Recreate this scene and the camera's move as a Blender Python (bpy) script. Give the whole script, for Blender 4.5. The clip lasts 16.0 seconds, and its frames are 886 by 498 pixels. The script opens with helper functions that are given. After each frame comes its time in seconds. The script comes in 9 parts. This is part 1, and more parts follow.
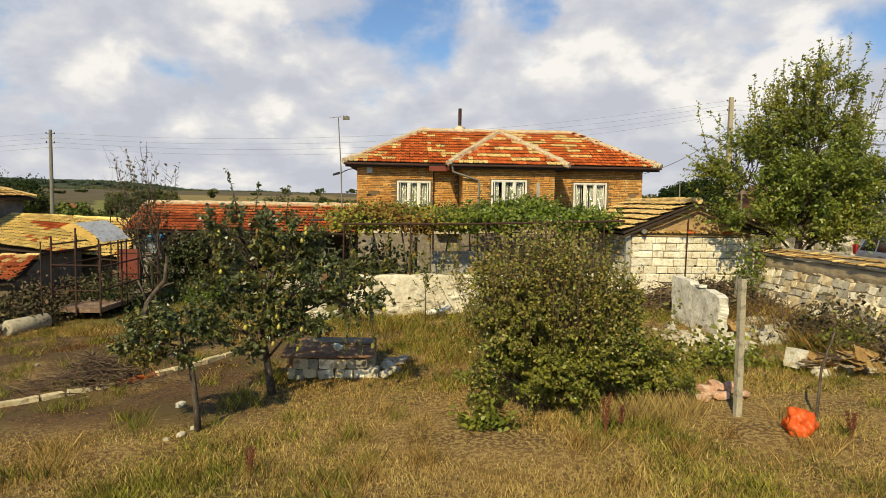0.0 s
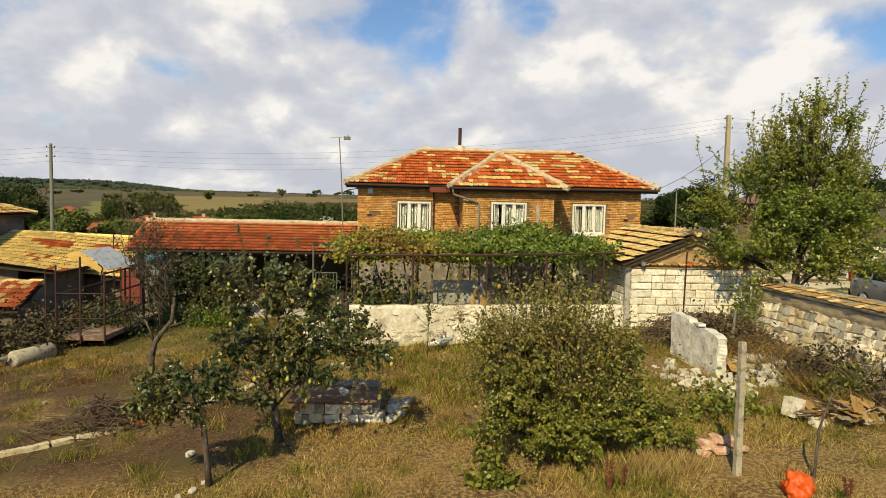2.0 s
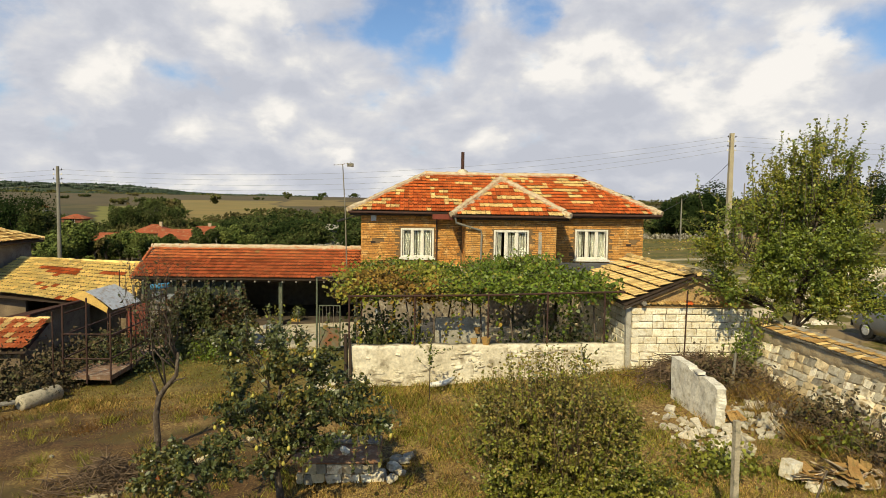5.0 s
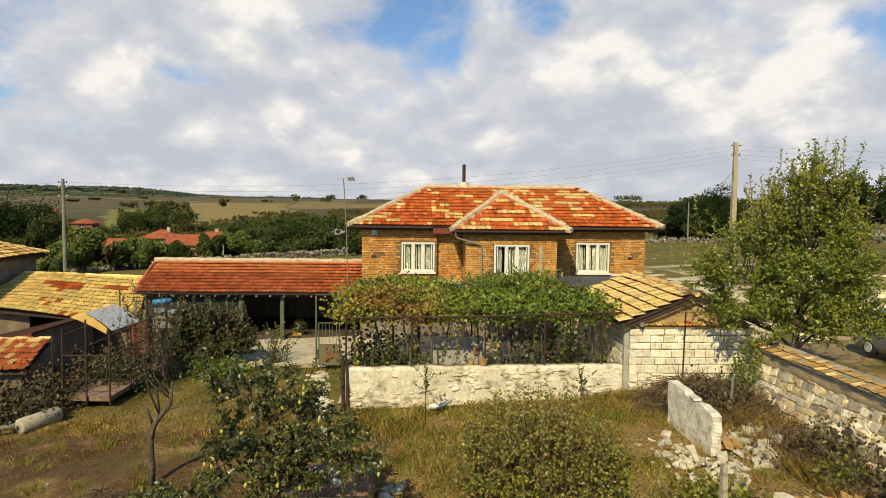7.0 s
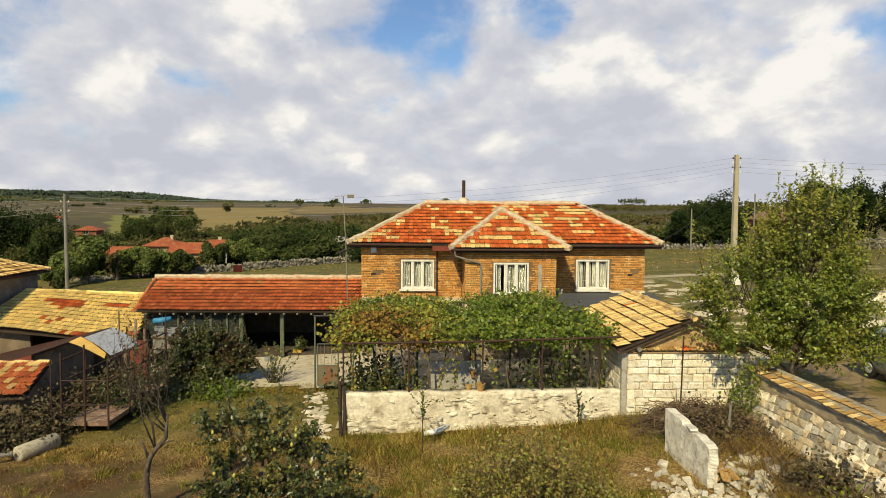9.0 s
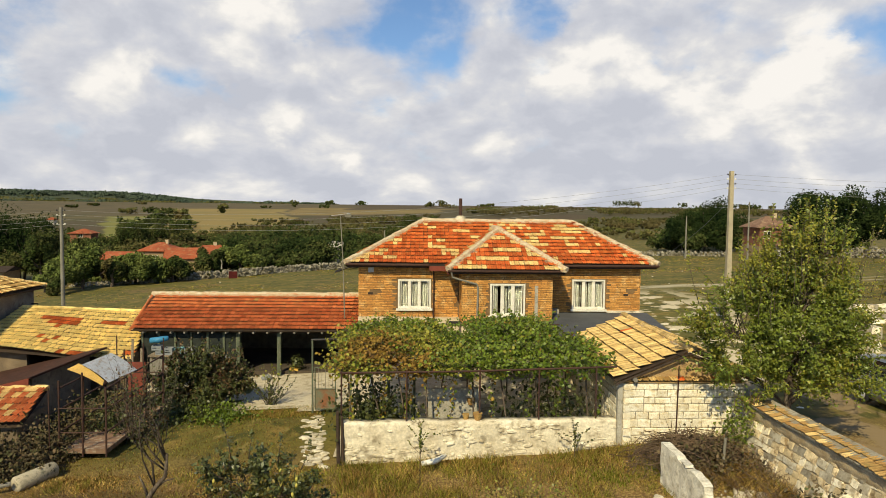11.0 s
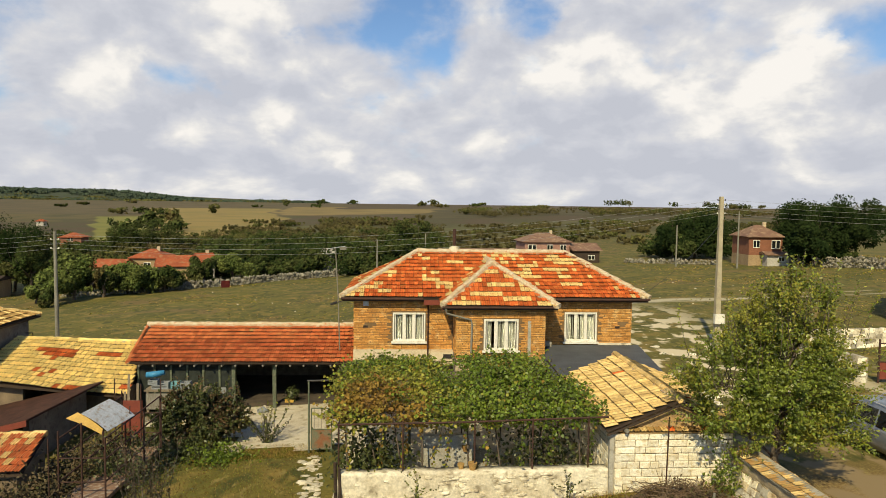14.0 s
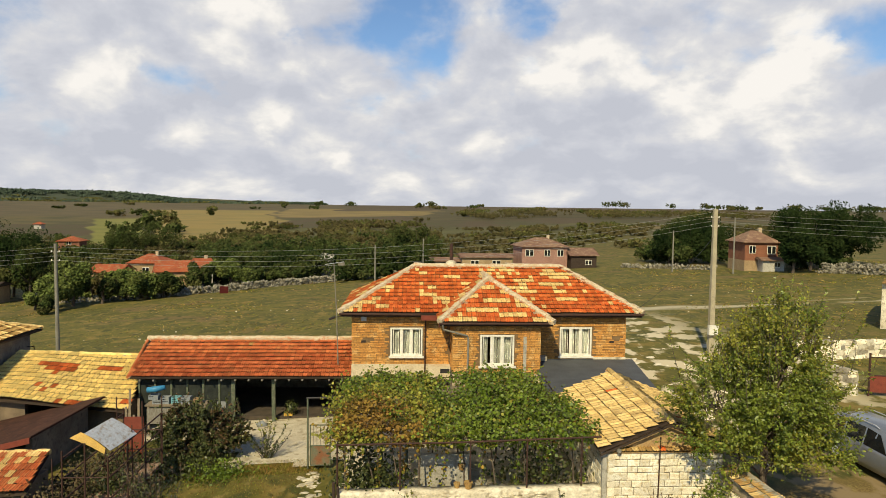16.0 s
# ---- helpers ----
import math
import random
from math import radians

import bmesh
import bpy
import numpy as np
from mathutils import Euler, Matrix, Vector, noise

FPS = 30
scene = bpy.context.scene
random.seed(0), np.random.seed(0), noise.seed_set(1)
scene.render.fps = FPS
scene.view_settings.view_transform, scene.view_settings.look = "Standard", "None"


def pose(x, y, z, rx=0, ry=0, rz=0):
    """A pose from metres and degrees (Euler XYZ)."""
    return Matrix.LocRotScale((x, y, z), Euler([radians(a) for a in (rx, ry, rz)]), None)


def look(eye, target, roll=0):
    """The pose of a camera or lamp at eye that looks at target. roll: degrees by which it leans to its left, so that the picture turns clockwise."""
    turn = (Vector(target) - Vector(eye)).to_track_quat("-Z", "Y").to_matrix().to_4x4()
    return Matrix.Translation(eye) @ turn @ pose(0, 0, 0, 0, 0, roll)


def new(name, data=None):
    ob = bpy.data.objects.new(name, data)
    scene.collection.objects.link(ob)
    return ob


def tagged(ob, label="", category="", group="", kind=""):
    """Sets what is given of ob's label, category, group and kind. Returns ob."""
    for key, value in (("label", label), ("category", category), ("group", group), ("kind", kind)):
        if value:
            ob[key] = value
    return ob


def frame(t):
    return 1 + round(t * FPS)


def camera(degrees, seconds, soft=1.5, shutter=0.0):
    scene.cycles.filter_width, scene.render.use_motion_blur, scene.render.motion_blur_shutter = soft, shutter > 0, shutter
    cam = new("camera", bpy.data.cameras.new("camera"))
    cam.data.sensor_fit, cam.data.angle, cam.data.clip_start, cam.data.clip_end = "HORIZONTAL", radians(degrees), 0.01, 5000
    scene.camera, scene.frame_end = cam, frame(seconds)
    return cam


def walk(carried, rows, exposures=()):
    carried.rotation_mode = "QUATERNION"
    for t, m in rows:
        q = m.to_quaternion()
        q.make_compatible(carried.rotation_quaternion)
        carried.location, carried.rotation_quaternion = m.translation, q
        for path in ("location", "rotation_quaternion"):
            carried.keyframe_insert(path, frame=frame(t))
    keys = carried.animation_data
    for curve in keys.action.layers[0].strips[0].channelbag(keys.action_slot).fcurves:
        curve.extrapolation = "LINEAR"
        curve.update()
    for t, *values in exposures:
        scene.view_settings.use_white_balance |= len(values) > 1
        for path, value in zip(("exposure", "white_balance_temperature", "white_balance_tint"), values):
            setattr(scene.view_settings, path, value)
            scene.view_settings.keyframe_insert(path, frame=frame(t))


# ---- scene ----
cam = camera(68.0, 16.0, soft=0.85)
PATH = [
    (0, (-1.659, 0.359, 3.711), (-1.554, 2.351, 3.57), 0.9),
    (0.5, (-1.699, 0.324, 3.9), (-1.592, 2.316, 3.762), 0.9),
    (1, (-1.744, 0.29, 4.117), (-1.634, 2.283, 3.981), 0.9),
    (1.5, (-1.794, 0.258, 4.332), (-1.681, 2.25, 4.198), 1.0),
    (2, (-1.843, 0.222, 4.582), (-1.727, 2.214, 4.445), 1.2),
    (2.5, (-1.861, 0.193, 4.8), (-1.745, 2.184, 4.662), 1.2),
    (3, (-1.858, 0.173, 4.991), (-1.742, 2.166, 4.857), 1.1),
    (3.5, (-1.841, 0.146, 5.184), (-1.728, 2.138, 5.05), 1.0),
    (4, (-1.82, 0.153, 5.391), (-1.711, 2.145, 5.257), 1.0),
    (6.5, (-1.515, 0.142, 6.184), (-1.435, 2.136, 6.05), 0.6),
    (7, (-1.408, 0.19, 6.338), (-1.335, 2.185, 6.206), 0.6),
    (7.5, (-1.304, 0.205, 6.47), (-1.24, 2.199, 6.341), 0.5),
    (8, (-1.257, 0.22, 6.635), (-1.195, 2.215, 6.508), 0.4),
    (8.5, (-1.245, 0.217, 6.792), (-1.183, 2.212, 6.668), 0.5),
    (9, (-1.21, 0.223, 6.972), (-1.149, 2.219, 6.85), 0.4),
    (11.5, (-1.311, 0.104, 8.126), (-1.231, 2.099, 8.007), 0.6),
    (12, (-1.311, 0.049, 8.451), (-1.227, 2.044, 8.328), 0.5),
    (12.5, (-1.367, 0.029, 8.773), (-1.277, 2.023, 8.646), 0.5),
    (13, (-1.412, -0.002, 9.097), (-1.317, 1.992, 8.967), 0.5),
    (13.5, (-1.431, -0.044, 9.304), (-1.333, 1.949, 9.176), 0.6),
    (14, (-1.446, -0.074, 9.51), (-1.345, 1.919, 9.384), 0.7),
    (14.5, (-1.447, -0.131, 9.687), (-1.343, 1.862, 9.563), 0.7),
    (15, (-1.454, -0.196, 9.881), (-1.348, 1.797, 9.758), 0.7),
    (15.5, (-1.467, -0.236, 10.057), (-1.357, 1.757, 9.932), 0.7),
    (16, (-1.422, -0.465, 10.235), (-1.315, 1.529, 10.112), 0.7),
]
walk(cam, [(t, look(eye, target, roll)) for t, eye, target, roll in PATH])

# ---- light ----
SUN_FROM = Vector((-0.36, -1.0, 0.90)).normalized()
sun_data = bpy.data.lights.new("sun", "SUN")
sun_data.energy, sun_data.angle, sun_data.color = 5.3, radians(0.6), (1.0, 0.875, 0.55)
sun = new("sun", sun_data)
sun.matrix_world = look(SUN_FROM * 60, (0, 0, 0))


def build_sky():
    w = bpy.data.worlds.new("sky")
    w.use_nodes = True
    scene.world = w
    nt = w.node_tree
    N, L = nt.nodes, nt.links
    N.clear()
    out, bg = N.new("ShaderNodeOutputWorld"), N.new("ShaderNodeBackground")
    sky = N.new("ShaderNodeTexSky")
    sky.sky_type, sky.sun_disc = "NISHITA", False
    sky.sun_elevation = math.asin(SUN_FROM.z)
    sky.sun_rotation = math.atan2(SUN_FROM.x, SUN_FROM.y)
    sky.air_density, sky.dust_density, sky.ozone_density = 1.0, 0.6, 2.2

    def math_node(op, a, b=None, clamp=False):
        n = N.new("ShaderNodeMath")
        n.operation, n.use_clamp = op, clamp
        for k, v in enumerate((a, b)):
            if v is None:
                continue
            if isinstance(v, (int, float)):
                n.inputs[k].default_value = v
            else:
                L.new(v, n.inputs[k])
        return n.outputs[0]

    tc = N.new("ShaderNodeTexCoord")
    sep = N.new("ShaderNodeSeparateXYZ")
    L.new(tc.outputs["Generated"], sep.inputs[0])
    comb = N.new("ShaderNodeCombineXYZ")
    L.new(sep.outputs["X"], comb.inputs[0])
    L.new(sep.outputs["Y"], comb.inputs[1])
    lift = math_node("POWER", math_node("MAXIMUM", sep.outputs["Z"], 0.0), 0.8)
    L.new(math_node("MULTIPLY", lift, 1.4), comb.inputs[2])

    def cloud_noise(scale, detail, rough, off, dist=0.0):
        mp = N.new("ShaderNodeMapping")
        mp.inputs["Location"].default_value = off
        mp.inputs["Scale"].default_value = (1.0, 1.0, 1.0)
        L.new(comb.outputs[0], mp.inputs["Vector"])
        n = N.new("ShaderNodeTexNoise")
        n.inputs["Scale"].default_value, n.inputs["Detail"].default_value = scale, detail
        n.inputs["Roughness"].default_value, n.inputs["Distortion"].default_value = rough, dist
        L.new(mp.outputs[0], n.inputs["Vector"])
        return n.outputs["Fac"]

    big = cloud_noise(2.6, 2.0, 0.5, (3.1, 1.7, 0.0))
    puffs = cloud_noise(5.6, 8.0, 0.52, (7.3, 2.2, 0.4), 0.12)
    billow = cloud_noise(9.0, 7.0, 0.52, (1.9, 8.4, 0.7), 0.25)
    billow_up = cloud_noise(9.0, 7.0, 0.52, (1.9, 8.4, 0.76), 0.25)
    veil = cloud_noise(3.4, 4.0, 0.5, (4.6, 0.3, 2.1), 0.2)
    cover = math_node("ADD", math_node("MULTIPLY", big, 0.40), math_node("SUBTRACT", math_node("MULTIPLY", puffs, 1.25), 0.235))
    # Lit tops and grey undersides: thick cloud with thin air above it is bright.
    tops = math_node("ADD", math_node("MULTIPLY", math_node("SUBTRACT", billow, billow_up), 1.7), math_node("MULTIPLY", math_node("SUBTRACT", billow, 0.5), 0.9))
    tops = math_node("ADD", math_node("ADD", tops, 0.44), math_node("MULTIPLY", math_node("SUBTRACT", veil, 0.5), 0.85))

    # Openings of blue between the clouds: direction, width, weight.
    for (dx, dy, dz), tight, much in (((0.05, 1.0, 0.245), 420.0, 0.17), ((-0.06, 1.0, 0.30), 500.0, 0.12), ((0.20, 1.0, 0.31), 420.0, 0.14), ((-0.60, 1.0, 0.235), 340.0, 0.18), ((-0.60, 1.0, 0.11), 420.0, 0.17), ((-0.52, 1.0, 0.12), 1500.0, 0.12), ((0.15, 1.0, 0.31), 700.0, 0.16), ((0.43, 1.0, 0.165), 3000.0, 0.12),
                                      ((-0.37, 1.0, 0.19), 900.0, 0.12), ((-0.05, 1.0, 0.21), 700.0, 0.08), ((-0.25, 1.0, 0.13), 900.0, 0.05)):
        d = Vector((dx, dy, dz)).normalized()
        dot = N.new("ShaderNodeVectorMath")
        dot.operation = "DOT_PRODUCT"
        L.new(tc.outputs["Generated"], dot.inputs[0])
        dot.inputs[1].default_value = d
        fall = math_node("MULTIPLY", math_node("SUBTRACT", 1.0, dot.outputs["Value"]), -tight)
        hole = math_node("POWER", 2.718, fall)
        cover = math_node("SUBTRACT", cover, math_node("MULTIPLY", hole, much))
    # Heaped clouds that catch the sun: direction, width, weight.
    heaps = bases = None
    curd = cloud_noise(11.0, 9.0, 0.55, (5.2, 3.3, 1.3), 0.1)
    for (dx, dy, dz), tight, much in (((-0.45, 1.0, 0.187), 700.0, 0.42), ((-0.33, 1.0, 0.114), 1500.0, 0.30), ((-0.20, 1.0, 0.122), 1100.0, 0.30), ((-0.10, 1.0, 0.068), 3000.0, 0.30), ((0.11, 1.0, 0.085), 900.0, 0.26),
                                      ((0.21, 1.0, 0.168), 1100.0, 0.40), ((0.58, 1.0, 0.19), 330.0, 0.40), ((0.42, 1.0, 0.14), 1300.0, 0.32), ((-0.26, 1.0, 0.29), 260.0, 0.36), ((0.28, 1.0, 0.26), 260.0, 0.30),
                                      ((0.62, 1.0, 0.07), 1500.0, 0.24)):
        d = Vector((dx, dy, dz)).normalized()
        dot = N.new("ShaderNodeVectorMath")
        dot.operation = "DOT_PRODUCT"
        L.new(tc.outputs["Generated"], dot.inputs[0])
        dot.inputs[1].default_value = d
        heap = math_node("POWER", 2.718, math_node("MULTIPLY", math_node("SUBTRACT", 1.0, dot.outputs["Value"]), -tight))
        part_sum = math_node("MULTIPLY", heap, much)
        heaps = part_sum if heaps is None else math_node("ADD", heaps, part_sum)
        # The grey base under each heap.
        wide = 1.0 / math.sqrt(tight)
        dot = N.new("ShaderNodeVectorMath")
        dot.operation = "DOT_PRODUCT"
        L.new(tc.outputs["Generated"], dot.inputs[0])
        dot.inputs[1].default_value = Vector((dx + 0.3 * wide, dy, dz - 1.25 * wide)).normalized()
        base = math_node("POWER", 2.718, math_node("MULTIPLY", math_node("SUBTRACT", 1.0, dot.outputs["Value"]), -tight * 0.9))
        base = math_node("MULTIPLY", base, much * 0.5)
        bases = base if bases is None else math_node("ADD", bases, base)
    # Sharp cauliflower rims where the heaps are thick enough.
    thick = math_node("SUBTRACT", math_node("ADD", math_node("MULTIPLY", heaps, 2.6), math_node("MULTIPLY", math_node("SUBTRACT", curd, 0.5), 2.4)), 0.42)
    rim = math_node("MULTIPLY", thick, 3.0, True)
    tops = math_node("ADD", math_node("ADD", tops, math_node("MULTIPLY", heaps, 0.68)), math_node("MULTIPLY", rim, 0.21))
    haze = math_node("MULTIPLY", math_node("POWER", 2.718, math_node("MULTIPLY", sep.outputs["Z"], -18.0)), 0.16)
    tops = math_node("SUBTRACT", math_node("SUBTRACT", tops, bases), haze)
    cover = math_node("ADD", math_node("ADD", cover, math_node("MULTIPLY", rim, 0.10)), math_node("MULTIPLY", bases, 0.3))
    # Closer to the horizon the layers overlap.
    high = math_node("MULTIPLY", math_node("MAXIMUM", math_node("SUBTRACT", sep.outputs["Z"], 0.34), 0.0), 1.3)
    cover = math_node("SUBTRACT", cover, high)
    # Clear sky on the sun's side, behind the view.
    open_side = math_node("MULTIPLY", math_node("MAXIMUM", math_node("SUBTRACT", 0.25, sep.outputs["Y"]), 0.0), 0.7)
    cover = math_node("SUBTRACT", cover, open_side)
    low = math_node("MULTIPLY", math_node("POWER", 2.718, math_node("MULTIPLY", sep.outputs["Z"], -9.0)), 0.30)
    cover = math_node("ADD", cover, low)
    ramp = N.new("ShaderNodeValToRGB")
    ramp.color_ramp.elements[0].position, ramp.color_ramp.elements[1].position = 0.35, 0.60
    ramp.color_ramp.interpolation = "EASE"
    L.new(cover, ramp.inputs["Fac"])
    tone = N.new("ShaderNodeValToRGB")
    e = tone.color_ramp.elements
    e[0].position, e[0].color = 0.10, (5.9, 6.1, 6.75, 1)
    e[1].position, e[1].color = 0.97, (10.2, 9.8, 9.2, 1)
    for at, c in ((0.35, (6.6, 6.75, 7.3, 1)), (0.58, (7.5, 7.5, 7.7, 1)), (0.78, (8.9, 8.7, 8.4, 1))):
        e.new(at).color = c
    L.new(tops, tone.inputs["Fac"])
    mix = N.new("ShaderNodeMix")
    mix.data_type = "RGBA"
    L.new(ramp.outputs["Color"], mix.inputs["Factor"])
    gain = N.new("ShaderNodeVectorMath")
    gain.operation = "MULTIPLY"
    gain.inputs[1].default_value = (1.0, 1.15, 1.28)
    L.new(sky.outputs[0], gain.inputs[0])
    L.new(gain.outputs[0], mix.inputs["A"])
    L.new(tone.outputs["Color"], mix.inputs["B"])
    L.new(mix.outputs["Result"], bg.inputs["Color"])
    bg.inputs["Strength"].default_value = 0.100
    L.new(bg.outputs[0], out.inputs[0])


build_sky()
scene.view_settings.exposure = -0.10


# ---- materials ----
def mat(name, c1, c2, scale=6.0, rough=0.85, bump=0.3, c3=None, fine=60.0, island=0.0, metal=0.0, obj=0.0, spec=0.3, stretch=(1, 1, 1), low=0.35, high=0.65,
        translucent=0.0, bump_scale=None):
    """Two colours over a coarse noise, a third in a finer one, brightness varied piece by piece, and a fine relief."""
    m = bpy.data.materials.new(name)
    m.use_nodes = True
    nt = m.node_tree
    N, L = nt.nodes, nt.links
    b = N["Principled BSDF"]
    b.inputs["Roughness"].default_value, b.inputs["Metallic"].default_value = rough, metal
    b.inputs["Specular IOR Level"].default_value = spec
    geo = N.new("ShaderNodeNewGeometry")
    mp = N.new("ShaderNodeMapping")
    mp.inputs["Scale"].default_value = stretch
    L.new(geo.outputs["Position"], mp.inputs["Vector"])

    def noise_tex(s, detail):
        n = N.new("ShaderNodeTexNoise")
        n.inputs["Scale"].default_value, n.inputs["Detail"].default_value = s, detail
        L.new(mp.outputs[0], n.inputs["Vector"])
        return n.outputs["Fac"]

    def mixed(fac, a, c, blend="MIX"):
        x = N.new("ShaderNodeMix")
        x.data_type, x.blend_type = "RGBA", blend
        for sock, val in (("Factor", fac), ("A", a), ("B", c)):
            if isinstance(val, (int, float)):
                x.inputs[sock].default_value = val
            elif isinstance(val, tuple):
                x.inputs[sock].default_value = (*val, 1)
            else:
                L.new(val, x.inputs[sock])
        return x.outputs["Result"]

    def span(val, lo, hi, out_lo=0.0, out_hi=1.0):
        r = N.new("ShaderNodeMapRange")
        for k, q in zip(("From Min", "From Max", "To Min", "To Max"), (lo, hi, out_lo, out_hi)):
            r.inputs[k].default_value = q
        L.new(val, r.inputs["Value"])
        return r.outputs[0]

    coarse, grain = noise_tex(scale, 4.0), noise_tex(fine, 3.0)
    col = mixed(span(coarse, low, high), tuple(c1), tuple(c2))
    if c3:
        col = mixed(span(noise_tex(scale * 2.7, 5.0), 0.52, 0.68), col, tuple(c3))
    if island:
        grey = span(geo.outputs["Random Per Island"], 0, 1, 1 - island, 1 + island)
        col = mixed(1.0, col, grey, "MULTIPLY")
    if obj:
        info = N.new("ShaderNodeObjectInfo")
        col = mixed(1.0, col, span(info.outputs["Random"], 0, 1, 1 - obj, 1 + obj), "MULTIPLY")
    col = mixed(1.0, col, span(grain, 0.3, 0.7, 0.82, 1.18), "MULTIPLY")
    L.new(col, b.inputs["Base Color"])
    if bump:
        bp = N.new("ShaderNodeBump")
        bp.inputs["Strength"].default_value, bp.inputs["Distance"].default_value = bump, 0.02
        L.new(noise_tex(bump_scale or fine * 0.6, 4.0), bp.inputs["Height"])
        L.new(bp.outputs[0], b.inputs["Normal"])
    if translucent:
        tr = N.new("ShaderNodeBsdfTranslucent")
        L.new(col, tr.inputs["Color"])
        ms = N.new("ShaderNodeMixShader")
        ms.inputs[0].default_value = translucent
        L.new(b.outputs[0], ms.inputs[1])
        L.new(tr.outputs[0], ms.inputs[2])
        L.new(ms.outputs[0], N["Material Output"].inputs[0])
    return m


M = {}
M["tile_red"] = mat("tile_red", (0.54, 0.13, 0.03), (0.43, 0.082, 0.02), 3, 0.85, 0.35, (0.55, 0.21, 0.06), 40, 0.28, obj=0.28, spec=0.1)
M["tile_cream"] = mat("tile_cream", (0.72, 0.54, 0.23), (0.62, 0.42, 0.15), 4, 0.85, 0.35, (0.52, 0.24, 0.08), 40, 0.16, obj=0.16, spec=0.1)
M["tile_shed"] = mat("tile_shed", (0.52, 0.155, 0.055), (0.42, 0.105, 0.036), 2, 0.85, 0.35, (0.54, 0.225, 0.085), 40, 0.26, obj=0.26, spec=0.08)
M["tile_ochre"] = mat("tile_ochre", (0.62, 0.44, 0.18), (0.52, 0.345, 0.125), 3, 0.9, 0.4, (0.38, 0.26, 0.12), 40, 0.24, obj=0.24, spec=0.05)
M["tile_coping"] = mat("tile_coping", (0.38, 0.24, 0.085), (0.29, 0.16, 0.056), 3, 0.9, 0.5, (0.24, 0.17, 0.06), 40, 0.12, obj=0.16, spec=0.05)
M["ridge_mortar"] = mat("ridge_mortar", (0.56, 0.49, 0.34), (0.45, 0.34, 0.20), 5, 0.95, 0.8, (0.44, 0.19, 0.09), 30, 0.14)
M["brick"] = mat("brick", (0.55, 0.28, 0.078), (0.45, 0.20, 0.052), 1.2, 0.9, 0.5, (0.58, 0.36, 0.14), 30, 0.24, spec=0.1)
M["mortar"] = mat("mortar", (0.20, 0.125, 0.058), (0.15, 0.092, 0.042), 3, 0.95, 0.5, None, 50)
M["cream_plaster"] = mat("cream_plaster", (0.60, 0.50, 0.34), (0.52, 0.42, 0.27), 2, 0.9, 0.3, (0.42, 0.33, 0.2), 30)
M["white_paint"] = mat("white_paint", (0.72, 0.68, 0.58), (0.62, 0.58, 0.48), 5, 0.6, 0.1, None, 40)
M["curtain"] = mat("curtain", (0.38, 0.37, 0.32), (0.28, 0.27, 0.23), 4, 0.9, 0.2, None, 30, 0.1)
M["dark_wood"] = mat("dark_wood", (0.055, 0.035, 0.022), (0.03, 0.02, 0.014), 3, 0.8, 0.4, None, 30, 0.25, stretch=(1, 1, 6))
M["old_wood"] = mat("old_wood", (0.26, 0.20, 0.13), (0.17, 0.13, 0.085), 5, 0.9, 0.5, (0.32, 0.27, 0.2), 50, 0.25, stretch=(6, 6, 1))
M["grey_wood"] = mat("grey_wood", (0.24, 0.22, 0.18), (0.15, 0.13, 0.10), 5, 0.9, 0.5, None, 50, 0.25, stretch=(8, 8, 1))
M["limestone"] = mat("limestone", (0.78, 0.72, 0.57), (0.66, 0.57, 0.40), 3, 0.95, 0.6, (0.54, 0.43, 0.25), 25, 0.12, obj=0.14)
M["rubble"] = mat("rubble", (0.50, 0.45, 0.34), (0.34, 0.29, 0.20), 2.5, 0.95, 0.7, (0.25, 0.20, 0.125), 20, 0.2, obj=0.32)
M["wall_stone"] = mat("wall_stone", (0.82, 0.74, 0.56), (0.68, 0.58, 0.39), 2.2, 0.95, 0.7, (0.34, 0.235, 0.115), 22, 0.12, obj=0.38)
M["garden_stone"] = mat("garden_stone", (0.66, 0.53, 0.32), (0.50, 0.385, 0.21), 2.2, 0.95, 0.7, (0.27, 0.18, 0.085), 22, 0.14, obj=0.3)
M["white_rubble"] = mat("white_rubble", (0.54, 0.49, 0.385), (0.40, 0.345, 0.25), 4, 0.95, 0.7, (0.36, 0.29, 0.19), 24, obj=0.22)
M["earth_joint"] = mat("earth_joint", (0.50, 0.385, 0.225), (0.37, 0.27, 0.145), 4, 0.95, 0.7, (0.38, 0.32, 0.21), 30)
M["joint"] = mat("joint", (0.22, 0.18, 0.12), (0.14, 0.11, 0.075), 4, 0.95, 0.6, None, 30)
M["lime_wash"] = mat("lime_wash", (0.70, 0.625, 0.465), (0.53, 0.455, 0.315), 1.3, 0.95, 1.0, (0.31, 0.255, 0.165), 14, bump_scale=5)
M["concrete"] = mat("concrete", (0.40, 0.37, 0.30), (0.31, 0.28, 0.22), 2, 0.95, 0.6, (0.24, 0.22, 0.17), 25)
M["bitumen"] = mat("bitumen", (0.085, 0.088, 0.092), (0.065, 0.067, 0.07), 1.5, 0.75, 0.2, None, 30)
M["steel_rust"] = mat("steel_rust", (0.075, 0.035, 0.022), (0.045, 0.025, 0.02), 8, 0.75, 0.3, None, 60, metal=0.2)
M["steel_dark"] = mat("steel_dark", (0.05, 0.045, 0.045), (0.03, 0.028, 0.028), 8, 0.6, 0.2, None, 60, metal=0.4)
M["zinc"] = mat("zinc", (0.55, 0.56, 0.57), (0.45, 0.46, 0.47), 3, 0.5, 0.1, (0.36, 0.3, 0.24), 30, metal=0.2)
